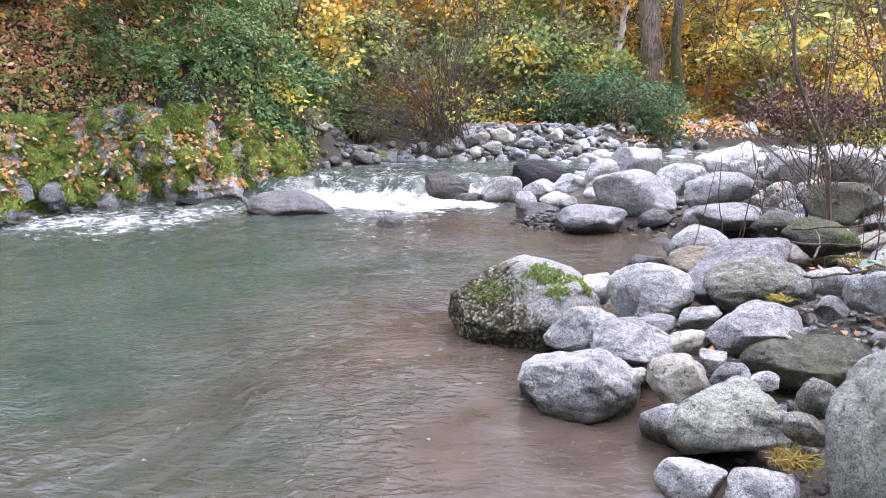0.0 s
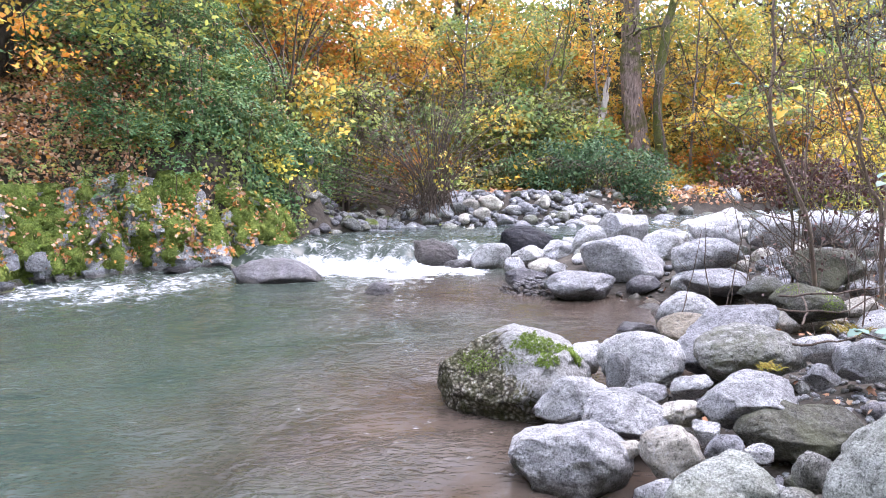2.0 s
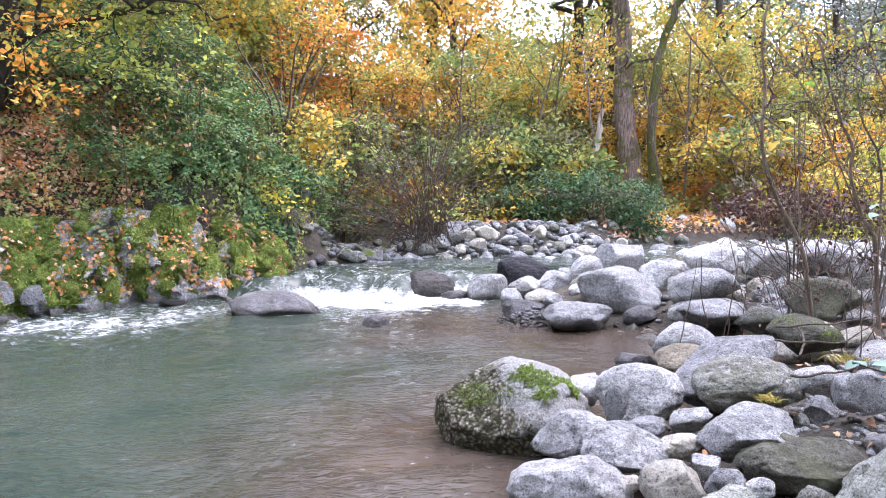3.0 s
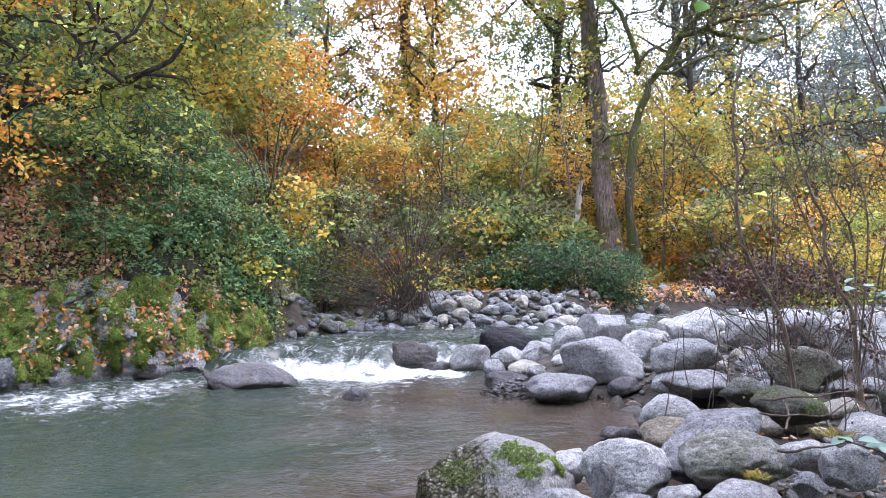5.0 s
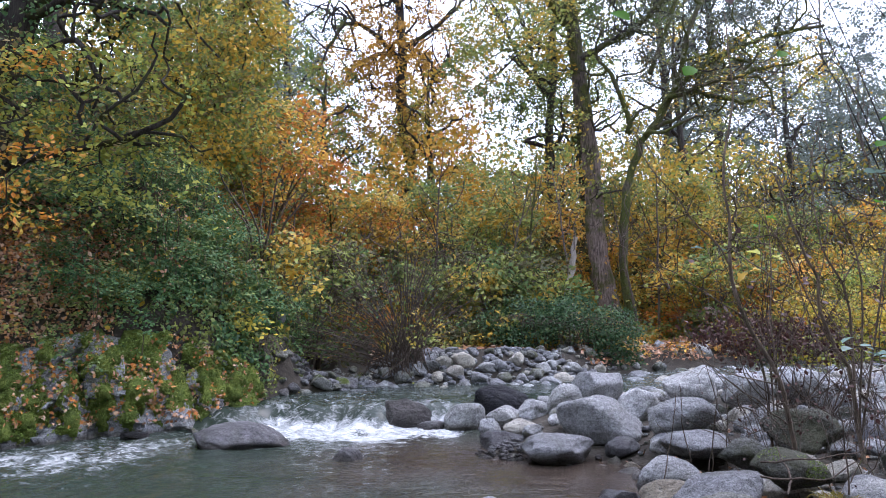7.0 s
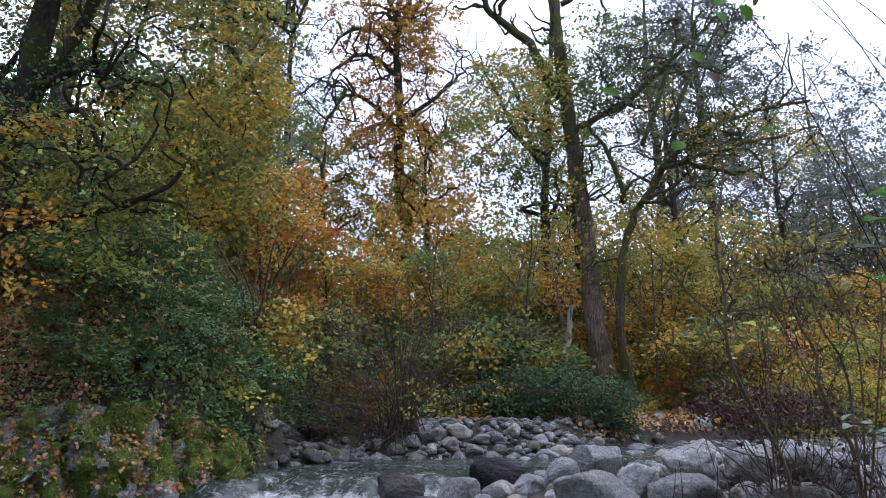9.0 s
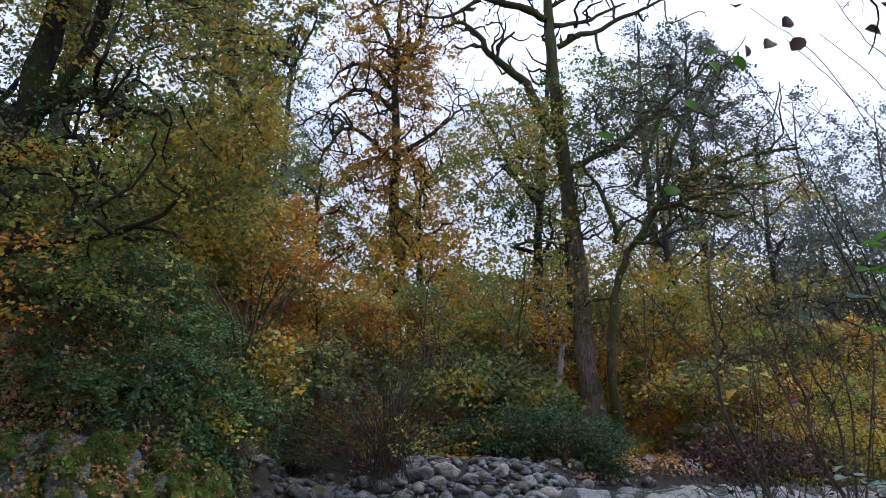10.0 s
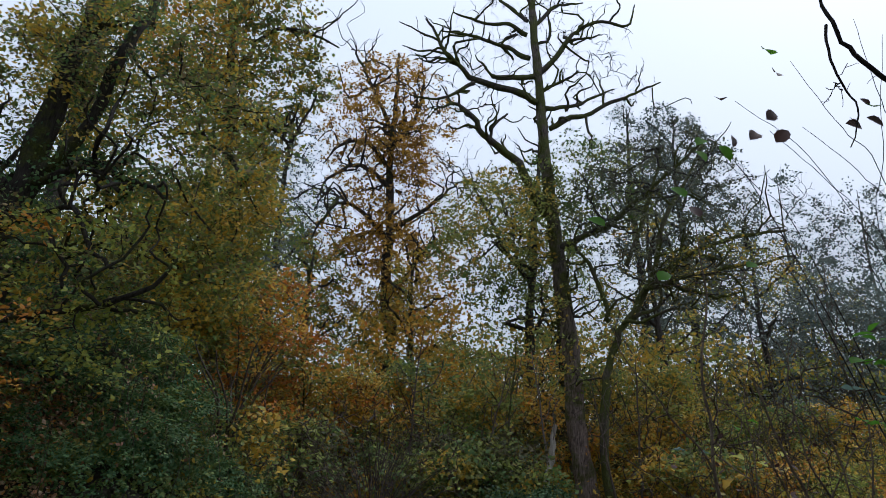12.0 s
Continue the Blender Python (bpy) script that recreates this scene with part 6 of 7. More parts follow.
sprays("fern", "green weeds and seedlings along the top of the ledge", 360, 20, lambda x, y: (inside(x, y, LEFT_BANK) > 0.55) & (inside(x, y, LEFT_BANK) < 1.5), (-8.5, -2.8, 8, 14.5), 0.06, LEAF_BRAMBLE, 139, 0.12, (0.2, 0.5), 0.7, 0.16)
cover("leaf_litter", "brown and orange fallen leaves on the slope", 30000, slope_litter, (-10.5, -5.2, 7, 14), 0.01, 0.10, 0.08, LEAF_LITTER, 122, "kite", tilt=0.75, category="leaves")
cover("leaf_litter", "fresh orange leaves over the older litter", 5000, slope_litter, (-10.5, -5.2, 7, 14), 0.05, 0.16, 0.085, LEAF_FALLEN, 137, "oval", tilt=0.8, category="leaves")
cover("leaf_litter", "fallen leaves under the far thicket", 9000, lambda x, y: inside(x, y, FAR_BANK) > 1.7, (-3, 20, 16, 28), 0.01, 0.08, 0.16, LEAF_LITTER, 123, "kite", tilt=0.4, category="leaves")
cover("undergrowth", "green and yellow undergrowth of the far bank", 14000, lambda x, y: inside(x, y, FAR_BANK) > 2.0, (-4, 20, 16.5, 27), 0.05, 0.9, 0.14, LEAF_MIXED, 126, "kite", lump=0.9)
cover("undergrowth", "dark green undergrowth of the far bank", 6000, lambda x, y: inside(x, y, FAR_BANK) > 2.2, (-4, 9, 17, 21), 0.05, 0.7, 0.12, LEAF_SHADE, 127, "kite", lump=0.9)

cover("leaf_litter", "brown leaves and dry weeds along the far bank", 5000, lambda x, y: (inside(x, y, FAR_BANK) > 0.5) & (x > 4.8), (4.8, 16, 16, 25), 0.01, 0.22, 0.13, LEAF_LITTER, 142, "kite", lump=0.6, category="leaves")
sprays("undergrowth", "low brown and green weeds along the far bank", 260, 16, lambda x, y: (inside(x, y, FAR_BANK) > 0.9) & (x > 5.2), (5.2, 16, 16.5, 25), 0.11, LEAF_AMBER, 143, 0.4, (0.4, 1.0), 0.4, 0.14)


def bramble_mound():
    """The green bramble thicket on the far bank: arching canes under a coat of leaves."""
    k = Plant("bramble_thicket", "dense dark green bramble thicket on the far bank", "shrub", seed=131, bark=TWIG, wood="cane")
    for i in range(60):
        a, e = k.r.uniform(0, 6.28), k.r.random() ** 0.5
        b = np.array(foot(4.45 + math.cos(a) * 2.2 * e, 18.9 + math.sin(a) * 0.9 * e))
        k.limb([b, b + (k.r.normal() * 0.3, -0.2, 1.1), b + (k.r.normal() * 0.7, -0.7, 0.9)], 0.012, 0.004, 7, 0.03, 4)
    for dx, dz, wx, wz, n, kind in ((-1.6, 0.45, 0.9, 0.5, 70, LEAF_BUSH), (-0.75, 0.8, 1.0, 0.7, 110, LEAF_BUSH), (0.35, 1.0, 0.7, 0.5, 80, LEAF_BUSH), (1.35, 0.6, 0.8, 0.65, 110, LEAF_BUSH), (-1.0, 0.1, 0.7, 0.4, 50, LEAF_BUSH), (1.3, -0.1, 0.8, 0.5, 60, LEAF_BUSH)):
        k.fill(foot(4.35 + dx * 1.15, 18.7) + np.array([0, 0, dz + 0.28]), (wx, 1.0, wz), n, 34, 0.085, kind, spread=0.3, thick=0.0035, shell=0.5)
    k.done(TWIG)


bramble_mound()

# withered fern at the end of the ledge
k = Plant("dead_fern", "clump of withered brown fern fronds at the ledge", "plant", seed=151, bark=TWIG_GREY, wood="frond")
f5 = np.array(foot(-2.95, 13.9))
for i in range(46):
    a, e = k.r.uniform(0, 6.28), k.r.uniform(0.3, 0.75)
    d = np.array([math.cos(a), math.sin(a) * 0.6, 0])
    k.limb([f5 + k.r.normal(size=3) * (0.12, 0.08, 0), f5 + d * e * 0.45 + (0, 0, 0.62), f5 + d * e + (0, 0, 0.45 - 0.4 * e)], 0.009, 0.003, 9, 0.03, 4)
k.done()

# ---- near plants, moss and clutter ----


def big_leaf(plant, at, facing, size, kind, shape="oval"):
    """One large leaf of a near plant: a toothed blade folded along its midrib, centred at the place given."""
    r = plant.r
    n = np.asarray(facing, float)
    n /= np.linalg.norm(n)
    w = np.cross(n, r.normal(size=3))
    w /= np.linalg.norm(w)
    u = np.cross(w, n)
    t = np.linspace(0, 1, 9)
    half = (0.36 if shape == "oval" else 0.5) * np.sin(np.pi * t ** 0.8) ** 0.75 * (1 + 0.08 * np.cos(np.arange(9) * np.pi)) * (1 if shape == "oval" else 1 + 0.35 * np.cos(t * 14))
    rib = np.asarray(at, float) + size * ((t - 0.5)[:, None] * w - 0.22 * ((t - 0.4) ** 2)[:, None] * n)
    left = rib + size * half[:, None] * (u * 0.95 + n * 0.28)
    right = rib + size * half[:, None] * (-u * 0.95 + n * 0.28)
    v = np.concatenate([rib, left, right])
    i = np.arange(8)
    q = np.concatenate([np.stack([i, i + 1, i + 10, i + 9], -1), np.stack([i + 1, i, i + 18, i + 19], -1)])
    return part("leaf", make_mesh("leaf", v, [q], kind), plant.ob)


LEAF_NEAR = leaf_material("leaf_near_green", [(0.09, 0.27, 0.025), (0.15, 0.36, 0.035)], 0.1, 0.55)
LEAF_PALE = leaf_material("leaf_pale_underside", [(0.24, 0.36, 0.30), (0.18, 0.29, 0.23)], 0.3, 0.35)
LEAF_LIME = leaf_material("leaf_yellow_lime", [(0.62, 0.60, 0.06), (0.45, 0.50, 0.06)], 0.3, 0.5)

# bare sapling among the boulders
k = Plant("willow_sapling", "bare willow sapling growing between the boulders", "sapling", seed=201, bark=BARK_SAPLING, wood="stem")
k.limb([(3.76, 6.3, 0.31), (3.66, 6.3, 0.92), (3.54, 6.3, 1.36), (3.32, 6.3, 1.79), (3.2, 6.3, 2.27), (3.21, 6.3, 2.74), (3.18, 6.3, 3.3), (3.29, 6.3, 3.91), (3.29, 6.3, 4.44), (3.27, 6.3, 5.03)], 0.025, 0.004, 34, 0.008, 8)
k.limb([(3.19, 6.3, 2.37), (2.91, 6.2, 2.67), (2.59, 6.1, 3), (2.31, 6, 3.25), (2.14, 5.9, 3.6)], 0.011, 0.003, 14, 0.01, 5)
k.limb([(3.32, 6.3, 1.82), (2.78, 6.1, 2.14), (2.37, 6, 2.34), (1.97, 5.9, 2.53)], 0.008, 0.003, 12, 0.01, 5)
k.limb([(3.21, 6.3, 2.53), (3.51, 6.1, 2.23), (3.88, 6, 1.95), (4.19, 5.9, 1.74)], 0.008, 0.004, 12, 0.01, 5)
k.limb([(3.6, 6.3, 1.2), (2.98, 6.1, 1.37), (2.53, 6, 1.51)], 0.008, 0.003, 10, 0.01, 5)
k.limb([(3.67, 6.3, 0.84), (3.2, 6.1, 1.14), (2.71, 6, 1.51)], 0.008, 0.003, 10, 0.01, 5)
k.limb([(3.57, 6.3, 1.28), (3.63, 6.4, 1.74), (3.73, 6.5, 2.39), (3.74, 6.6, 3.05), (4.02, 6.7, 3.74)], 0.009, 0.003, 14, 0.01, 5)
k.limb([(3.54, 6.3, 1.36), (3.76, 6.2, 1.74), (4.04, 6.2, 2.26), (4.16, 6.2, 2.82)], 0.008, 0.003, 12, 0.01, 5)
k.fill((3.2, 6.2, 2.16), (1.3, 0.6, 1.2), 210, 0, thick=0.0028, crook=0.03, sag=-0.1, shell=0.1)
k.fill((3.22, 6.2, 3.3), (1.2, 0.6, 1.3), 170, 0, thick=0.0028, crook=0.03, sag=-0.1, shell=0.1)
k.fill((3.32, 6, 1.02), (0.6, 0.4, 0.35), 60, 2, 0.034, LEAF_BROWN, thick=0.0028, sag=-0.2, shell=0.1)
k.done(TWIG)

k = Plant("willow_sapling", "dark bare willow sapling with many thin twigs", "sapling", seed=211, bark=BARK_SAPLING, wood="stem")
k.limb([(3.78, 5.4, 0.65), (3.7, 5.4, 1.34), (3.57, 5.4, 1.62), (3.45, 5.4, 1.97), (3.46, 5.4, 2.14), (3.37, 5.4, 2.37), (3.25, 5.4, 2.73), (3.17, 5.4, 3.1), (3.25, 5.4, 3.02), (3.18, 5.4, 3.72)], 0.019, 0.004, 30, 0.006, 7)
k.limb([(3.73, 5.4, 1.18), (3.74, 5.4, 1.97), (3.54, 5.3, 2.4), (3.46, 5.3, 3.05), (3.54, 5.3, 3.49)], 0.012, 0.003, 18, 0.01, 6)
k.limb([(3.75, 5.4, 0.94), (3.72, 5.2, 2.22), (3.45, 5.1, 2.77), (3.19, 5, 3.3)], 0.009, 0.003, 14, 0.01, 6)
k.limb([(3.77, 5.4, 0.89), (4.01, 5.3, 2.52), (3.88, 5.2, 3.07), (3.74, 5.2, 3.75), (3.99, 5.2, 3.97)], 0.009, 0.003, 14, 0.01, 6)
k.limb([(3.56, 5.4, 1.65), (3.15, 5.2, 2.32), (2.84, 5.1, 2.72), (2.53, 5, 3.06)], 0.007, 0.003, 12, 0.01, 5)
k.limb([(3.64, 5.3, 2.14), (3.83, 5.2, 2.46), (4.07, 5.1, 2.68)], 0.007, 0.003, 10, 0.01, 5)
k.fill((3.57, 5.3, 2.61), (0.9, 0.5, 1.0), 210, 0, thick=0.0028, crook=0.03, sag=-0.1, shell=0.1)
k.fill((3.74, 5.3, 2.95), (0.9, 0.5, 0.8), 160, 0, thick=0.0028, crook=0.03, sag=-0.1, shell=0.1)
k.fill((3.64, 5.2, 1.27), (0.5, 0.4, 0.4), 80, 2, 0.034, LEAF_BROWN, thick=0.0028, sag=-0.2, shell=0.1)
k.fill((3.45, 5.3, 2.23), (0.7, 0.4, 0.5), 14, 3, 0.06, LEAF_BROWN, thick=0.0028)
k.done(TWIG, "oval")

# low tangle of thin suckers over the stones
k = Plant("willow_scrub", "low tangle of thin brown willow suckers on the bar", "shrub", seed=215, bark=TWIG, wood="stem")
for i in range(46):
    b = np.array(foot(k.r.uniform(3.3, 5.6), k.r.uniform(5.4, 8.2)))
    d = k.r.normal(size=3) * (0.5, 0.3, 0)
    h = k.r.uniform(0.5, 1.3)
    k.limb([b, b + d * 0.4 + (0, 0, h * 0.5), b + d * 1.2 + (0, 0, h)], 0.006, 0.002, 8, 0.03, 4)
k.fill(foot(4.4, 6.8) + np.array([0, 0, 0.6]), (1.2, 1.1, 0.5), 260, 0, thick=0.0024, shell=0.1, crook=0.06, sag=-0.1)
k.fill(foot(4.5, 6.8) + np.array([0, 0, 0.5]), (1.1, 1.0, 0.35), 30, 2, 0.05, LEAF_BROWN, thick=0.0024, shell=0.1)
k.done(TWIG, "oval")

# tall bare shoots fanning out of the stones
k = Plant("willow_bush", "many-stemmed bare willow with long thin grey shoots", "shrub", seed=217, bark=TWIG_GREY, wood="stem")
for i in range(24):
    b = np.array(foot(k.r.uniform(3.7, 5.4), k.r.uniform(5.6, 7.4)))
    h = k.r.uniform(1.8, 3.9)
    lean = -k.r.uniform(0.05, 0.55) * h
    k.limb([b, b + (lean * 0.25, 0, h * 0.35), b + (lean * 0.65, k.r.normal() * 0.15, h * 0.7), b + (lean, k.r.normal() * 0.2, h)], k.r.uniform(0.004, 0.0075), 0.002, 14, 0.025, 5)
k.fill((4.1, 6.5, 2.4), (1.2, 0.8, 1.3), 230, 0, thick=0.003, crook=0.03, sag=-0.15, shell=0.1)
k.fill((4.3, 6.5, 2.2), (1.0, 0.6, 0.9), 12, 2, 0.06, LEAF_BROWN, thick=0.003)
k.done(TWIG, "oval")

# dead, brown-leaved shrub behind the sapling
k = Plant("dead_shrub", "withered shrub with hanging dark red-brown leaves", "shrub", seed=221, bark=TWIG, wood="stem")
k.ruffle = 1.3
f1 = np.array(foot(5.5, 8.8))
for i in range(16):
    a = i * 0.4
    k.limb([f1 + (k.r.normal() * 0.4, k.r.normal() * 0.2, 0), f1 + (-0.7 + i * 0.09, 0.1, 0.6), f1 + (-1.1 + i * 0.15, k.r.normal() * 0.3, 1.0 + 0.25 * k.r.random())], 0.012, 0.004, 8, 0.02, 5)
k.fill((5.05, 8.8, 1.64), (1.4, 0.5, 0.34), 190, 8, 0.064, LEAF_BROWN, spread=0.13, thick=0.0028, sag=0.1, shell=0.1)
k.fill((4.45, 8.8, 1.76), (0.65, 0.4, 0.3), 70, 7, 0.064, LEAF_BROWN, spread=0.13, thick=0.0028, sag=0.1, shell=0.1)
k.done(TWIG, "kite")

# thin dry canes standing in the stones
for i, (a, b, c) in enumerate((((2.4, 6.2, 0.31), (2.53, 6.3, 0.71), (2.64, 6.4, 1.15)), ((2.75, 6.4, 0.49), (2.7, 6.4, 0.86), (2.68, 6.4, 1.22)), ((2.86, 6.2, 0.42), (2.89, 6.2, 0.72), (2.94, 6.2, 0.99)), ((2.72, 6, 0.41), (2.8, 6, 0.75), (2.86, 6, 1.21)), ((3.08, 4.6, 0.61), (3.09, 4.6, 0.91), (3.06, 4.6, 1.18)))):
    k = Plant("dry_cane", "thin dark dry cane standing among the stones", "plant stalk", "dry canes", 230 + i, TWIG, "stalk")
    k.limb([a, b, c], 0.006, 0.003, 9, 0.006, 5)
    k.done()

# thimbleberry with broad yellowing leaves
k = Plant("thimbleberry_bush", "sparse thimbleberry with broad yellow and pale green leaves", "shrub", seed=241, bark=TWIG, wood="stem")
f2 = np.array(foot(3.9, 6.9))
for at, kind, size in (((3.79, 6.8, 2.59), LEAF_LIME, 0.26), ((3.33, 6.8, 2.62), LEAF_PALE, 0.24), ((3.43, 6.8, 2.28), LEAF_GOLD, 0.26), ((4.11, 6.8, 2.38), LEAF_GOLD, 0.28), ((3.89, 6.9, 2.91), LEAF_NEAR, 0.24), ((3.83, 6.8, 2.53), LEAF_LIME, 0.22)):
    at = np.array(at)
    k.limb([f2, f2 + (at - f2) * (0.3, 0.3, 0.6), at], 0.007, 0.003, 9, 0.01, 4)
    for j in range(2):
        big_leaf(k, at + k.r.normal(size=3) * (0.16, 0.1, 0.05), k.r.normal(size=3) * 0.35 + (0, -0.2, 1), size * k.r.uniform(0.4, 0.7), kind, "maple")
k.done()

# pale-leaved sprigs close to the camera
k = Plant("bramble_sprig", "bramble sprig with pale grey-green leaves over the stones", "plant", seed=251, bark=TWIG, wood="cane")
f3 = np.array(foot(3.5, 4.3))
for a, b, kind, size in (((2.99, 3.9, 1.58), (2.63, 3.8, 1.68), LEAF_PALE, 0.10), ((3.01, 3.6, 2.58), (2.55, 3.4, 2.62), LEAF_PALE, 0.07), ((3.1, 3.6, 2.81), (2.63, 3.4, 2.77), LEAF_NEAR, 0.10), ((3.15, 3.6, 3.02), (2.67, 3.4, 2.93), LEAF_NEAR, 0.10), ((3.01, 3.6, 2.42), (2.58, 3.4, 2.44), LEAF_NEAR, 0.10), ((2.45, 3.2, 0.87), (2.05, 3.1, 0.97), LEAF_PALE, 0.09)):
    a, b = np.array(a), np.array(b)
    k.limb([f3, (f3 + a) / 2 + (0.1, 0, 0.25), a, b], 0.006, 0.003, 14, 0.006, 5)
    for j in range(7):
        p = b + (a - b) * j / 6
        big_leaf(k, p + k.r.normal(size=3) * 0.02, k.r.normal(size=3) * 0.25 + (0, -0.15, 1), size * k.r.uniform(0.8, 1.25), kind)
k.done()

# hazel arching in from the side, a few leaves left on its tips
k = Plant("hazel_bush", "hazel with long arching shoots and a few last leaves", "shrub", seed=261, bark=BARK_DARK, wood="shoot")
f4 = np.array(foot(3.9, 3.9))
for a, b, c in (((3.6, 4.2, 3.61), (3.09, 4.1, 4.47), (2.52, 4, 4.86)), ((3.75, 4.2, 3.71), (3.18, 4.1, 4.34), (2.76, 4, 4.62)), ((3.68, 4.1, 4.39), (3.38, 4, 4.7), (2.95, 3.9, 5.19)), ((3.7, 4.3, 3.52), (3.29, 4.2, 4.01), (2.72, 4.1, 4.33)), ((3.69, 4.1, 3.97), (3.39, 4, 4.31), (3.02, 4, 4.68)), ((3.65, 4.2, 3.92), (3.72, 4.1, 4.63), (3.86, 4, 5.63)), ((3.85, 4.1, 4.45), (3.68, 4, 5.07), (3.55, 3.9, 5.66))):
    k.limb([f4, f4 + (np.array(a) - f4) * (0.45, 0.45, 0.6), a, b, c], 0.005, 0.0018, 26, 0.006, 5)
for at, up, size, kind in (((2.78, 3.9, 5.27), (0.3, -0.6, 0.7), 0.16, LEAF_NEAR), ((2.82, 3.9, 5.07), (0.4, -0.7, 0.5), 0.13, LEAF_BROWN), ((2.41, 4, 4.87), (0, -0.5, 0.8), 0.12, LEAF_BROWN), ((2.79, 4, 4.76), (0.2, -0.9, 0.1), 0.13, LEAF_BROWN), ((2.63, 4, 4.57), (0.1, -0.9, 0.4), 0.13, LEAF_BROWN), ((2.85, 4, 4.59), (-0.2, -0.9, 0.1), 0.14, LEAF_BROWN), ((2.32, 4.2, 4.61), (0, -0.8, 0.5), 0.12, LEAF_NEAR), ((2.31, 4.2, 4.49), (0.2, -0.8, 0.5), 0.13, LEAF_NEAR), ((2.51, 4.2, 4.53), (0.1, -0.9, 0.2), 0.14, LEAF_NEAR), ((2.58, 4.2, 4.64), (0.5, -0.8, 0.1), 0.11, LEAF_BROWN), ((2.1, 4.2, 4.17), (0, -0.8, 0.5), 0.14, LEAF_NEAR), ((2.21, 4.2, 4.02), (0, -0.8, 0.4), 0.12, LEAF_BROWN), ((1.47, 4.2, 3.88), (0, -0.8, 0.5), 0.13, LEAF_NEAR), ((1.98, 4.3, 3.54), (0, -0.8, 0.5), 0.13, LEAF_NEAR), ((2.65, 4.3, 3.67), (0, -0.8, 0.6), 0.10, LEAF_NEAR), ((3.44, 4, 4.74), (0.2, -0.9, 0.2), 0.13, LEAF_BROWN), ((3.63, 4, 4.93), (0, -0.6, 0.7), 0.15, LEAF_NEAR), ((3.62, 4, 4.79), (0, -0.9, 0.3), 0.12, LEAF_BROWN), ((3.57, 4, 4.96), (0, -0.9, 0.2), 0.08, LEAF_BROWN)):
    big_leaf(k, at, up, size * 1.12, kind)
for a, b, c in (((3.08, 4.3, 3.7), (2.68, 4.2, 4.26), (2.32, 4.2, 4.56)), ((2.68, 4.2, 4.26), (2.1, 4.2, 4.14), (1.48, 4.2, 3.87)), ((3.01, 4.3, 3.56), (2.51, 4.3, 3.61), (1.99, 4.3, 3.54))):
    k.limb([f4, a, b, c], 0.0045, 0.0018, 24, 0.006, 5)
k.done()

# mossy alder bough reaching over from a trunk beside the path
k = Plant("alder_tree", "alder beside the bar with a dark mossy bough overhead", "tree", seed=271, bark=BARK_DARK)
k.trunk([foot(5.6, 3.2), (5.5, 3.3, 3.0), (5.3, 3.4, 5.5), (5.2, 3.4, 9.0)], 0.16, 0.07, BARK_MOSS)
k.limb([(5.3, 3.4, 4.6), (4.25, 4, 4.9), (3.78, 4, 5.15), (3.52, 4, 5.4), (3.38, 4, 5.69), (3.38, 4, 6.16), (3.42, 4, 6.66)], 0.024, 0.010, 26, 0.012, 8)
k.limb([(3.39, 4, 5.67), (3.35, 4, 5.36), (3.42, 4, 5.09), (3.5, 4, 4.88), (3.37, 4, 4.54)], 0.013, 0.004, 16, 0.008, 6)
k.fill((3.44, 4, 5), (0.25, 0.2, 0.3), 14, 0, thick=0.0035)
k.done(BARK_DARK)


def grass_tuft(x, y, z, n, tall, spread, seed, label):
    r = np.random.default_rng(seed)
    base = np.array((x, y, z))
    at = base + r.normal(size=(n, 3)) * (spread * 0.3, spread * 0.3, 0)
    k = Tubes()
    verts, faces = [], []
    for i in range(n):
        d = r.normal(size=3) * (0.7, 0.7, 0) + (0, 0, 1)
        h = tall * r.uniform(0.5, 1.1)
        side = np.cross(d, r.normal(size=3))
        side = side / np.linalg.norm(side) * 0.0032
        p0, p1, p2 = at[i], at[i] + d * h * 0.55, at[i] + d * h * 0.9 + np.array([d[0], d[1], -0.5]) * h * 0.3
        verts += [p0 - side, p0 + side, p1 + side, p1 - side, p2]
        faces.append([5 * i, 5 * i + 1, 5 * i + 2, 5 * i + 4, 5 * i + 3])
    me = make_mesh("grass_tuft", np.array(verts), [np.array(faces)], GRASS, False)
    return tagged(new("grass_tuft", me), label, "grass")


grass_tuft(1.47, 2.5, 0.24, 150, 0.085, 0.12, 281, "tuft of yellow-green grass between the boulders")
grass_tuft(2.12, 4.02, 0.5, 70, 0.045, 0.12, 282, "small tuft of yellow grass at a boulder")
grass_tuft(2.95, 4.55, 0.6, 80, 0.07, 0.2, 283, "sparse green grass beside the boulders")


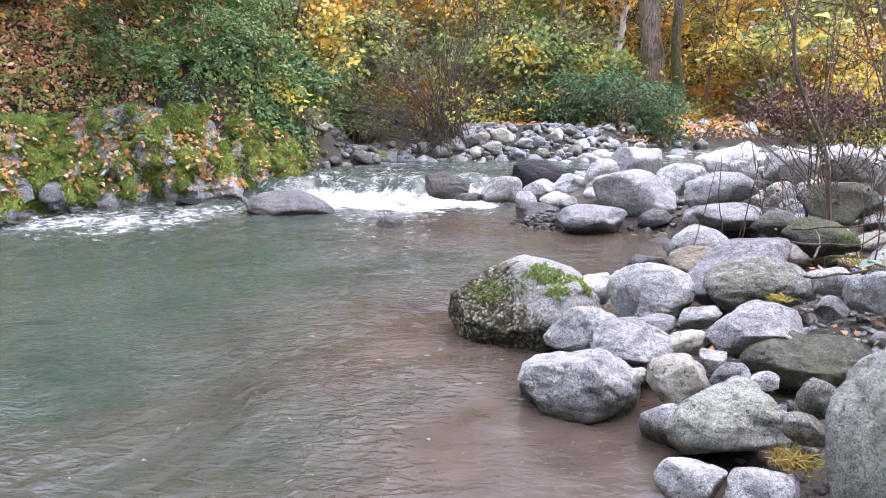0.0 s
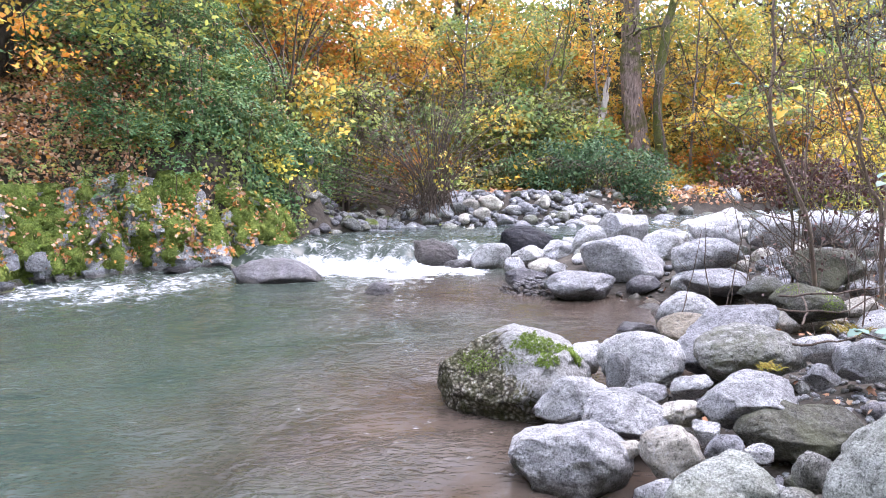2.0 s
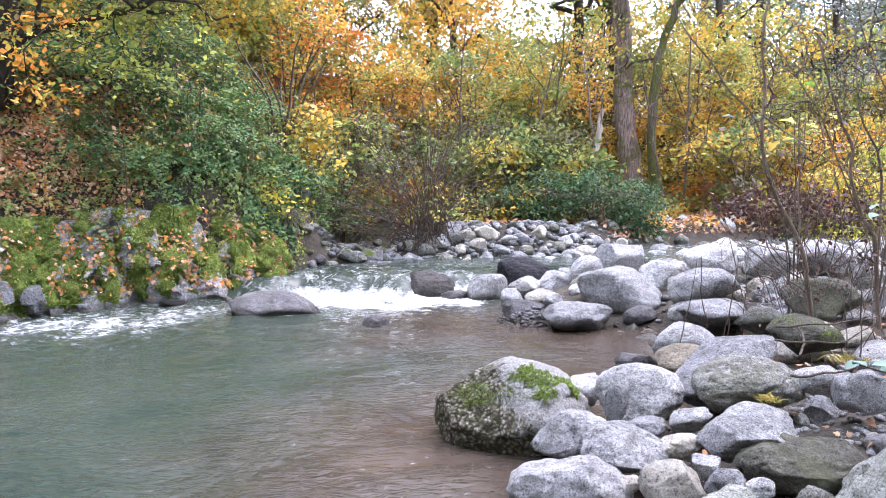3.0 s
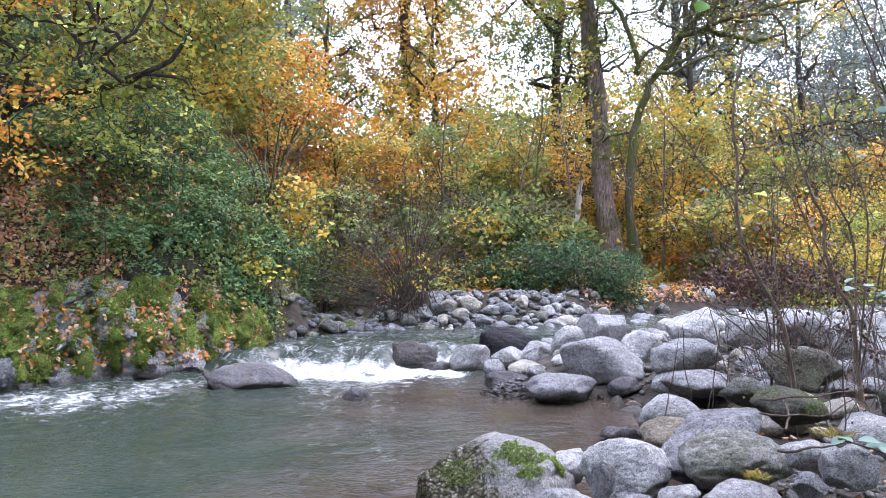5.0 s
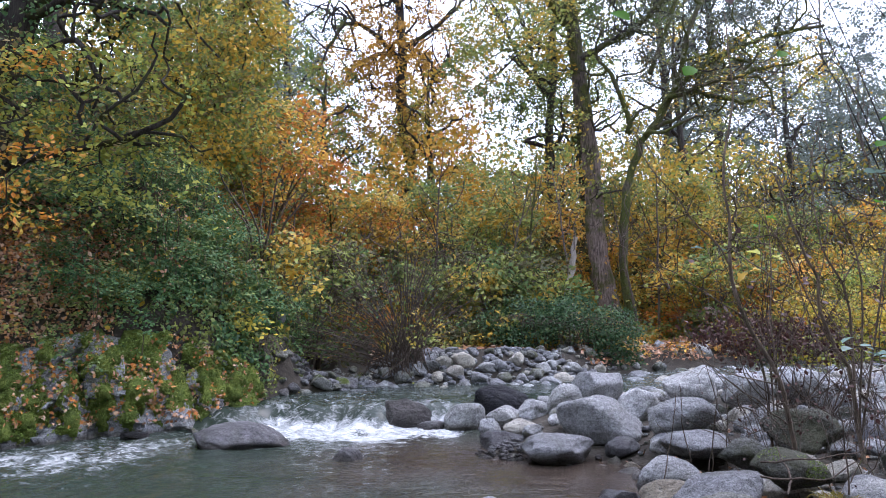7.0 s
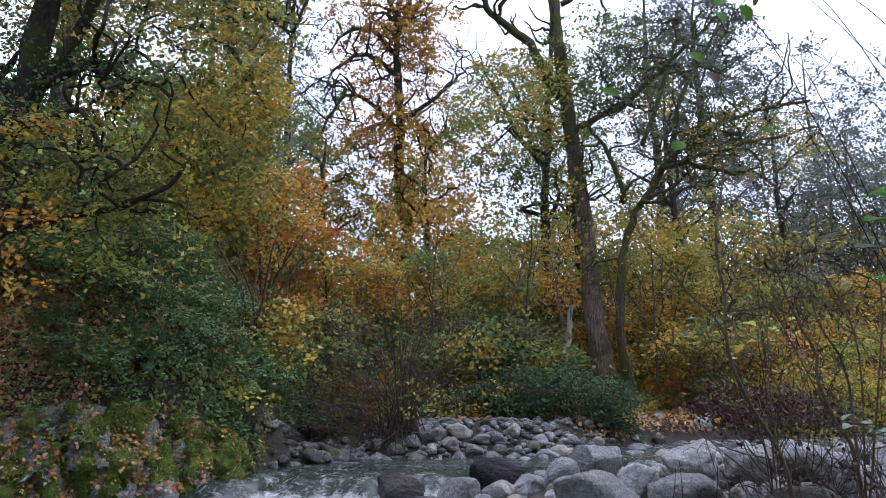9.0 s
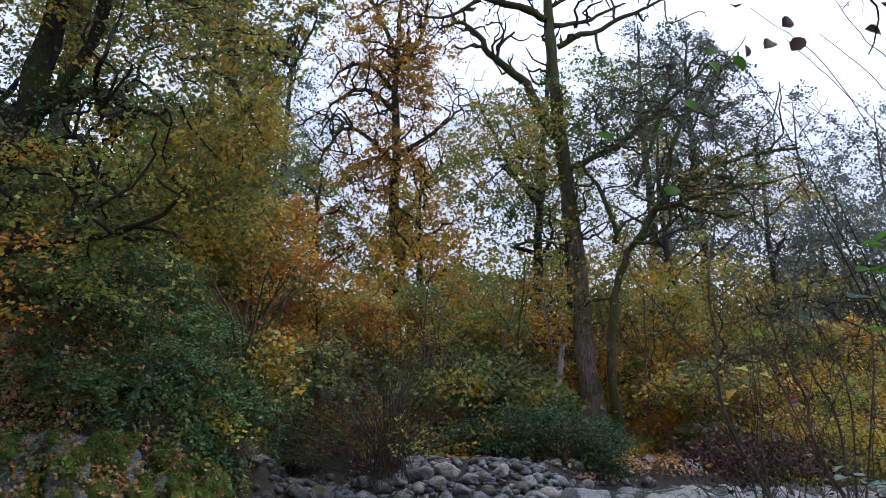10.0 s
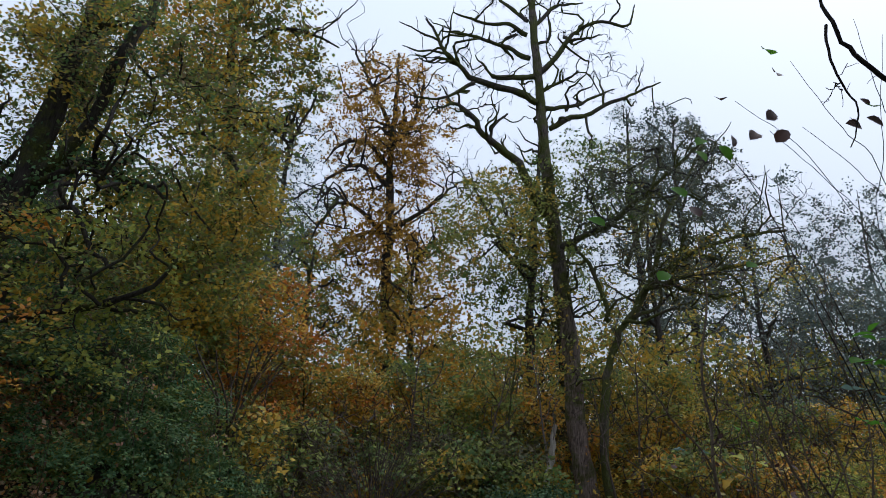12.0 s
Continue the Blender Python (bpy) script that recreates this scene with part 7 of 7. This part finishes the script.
def moss_on(ob, n, spot, reach, seed, label, size=0.02):
    """Moss cushions on the upper faces of one rock, round a spot given in the rock's own axes."""
    r = np.random.default_rng(seed)
    me = ob.data
    co = np.empty(len(me.vertices) * 3)
    me.vertices.foreach_get("co", co)
    co = co.reshape(-1, 3)
    nr = np.empty(len(me.vertices) * 3)
    me.vertices.foreach_get("normal", nr)
    nr = nr.reshape(-1, 3)
    far = np.linalg.norm((co - spot) / reach, axis=1)
    ok = np.where(far + 0.75 * waves(co, 2.6, 10, seed) < 0.7)[0]
    pick = ok[r.integers(len(ok), size=n)]
    at = co[pick] + r.normal(size=(n, 3)) * 0.008
    mesh = leaves_mesh("moss", at, nr[pick] + r.normal(size=at.shape) * 0.9, size * r.uniform(0.6, 1.5, n), MOSS_TUFT, "kite")
    return tagged(part("moss", mesh, ob, label), kind="stuff")


moss_on(moss_boulder, 5000, (0.16, -0.24, 0.32), (0.17, 0.17, 0.14), 291, "bright green moss patch", 0.013)
moss_on(moss_boulder, 2000, (0.38, -0.12, 0.24), (0.18, 0.11, 0.08), 292, "bright green moss strip", 0.012)
moss_on(moss_boulder, 1500, (-0.28, -0.22, 0.26), (0.22, 0.22, 0.2), 293, "thin olive moss", 0.011)
moss_on(root_boulder, 700, (0.0, -0.1, 0.15), (0.25, 0.2, 0.15), 294, "green moss", 0.012)

# fallen leaves and sticks on the bar
cover("leaf_litter", "scattered brown leaves between the boulders", 420, lambda x, y: inside(x, y, BAR) > 0.6, (1.2, 5.5, 2.6, 9), 0.03, 0.08, 0.055, LEAF_LITTER, 301, "maple", tilt=0.5, category="leaves")
for i, (a, b, c) in enumerate((((2.55, 4.75, 0.72), (2.9, 4.7, 0.70), (3.35, 4.85, 0.80)), ((2.7, 5.05, 0.75), (3.1, 4.9, 0.78), (3.6, 5.1, 0.85)), ((2.35, 4.15, 0.62), (2.6, 4.2, 0.64), (2.9, 4.1, 0.66)), ((2.6, 4.5, 0.66), (2.85, 4.9, 0.72), (3.0, 5.3, 0.82)))):
    k = Plant("driftwood_stick", "weathered brown driftwood stick lying on the stones", "stick", "driftwood", 310 + i, TWIG, "stick")
    k.limb([a, b, c], 0.009, 0.004, 10, 0.012, 6)
    k.done()
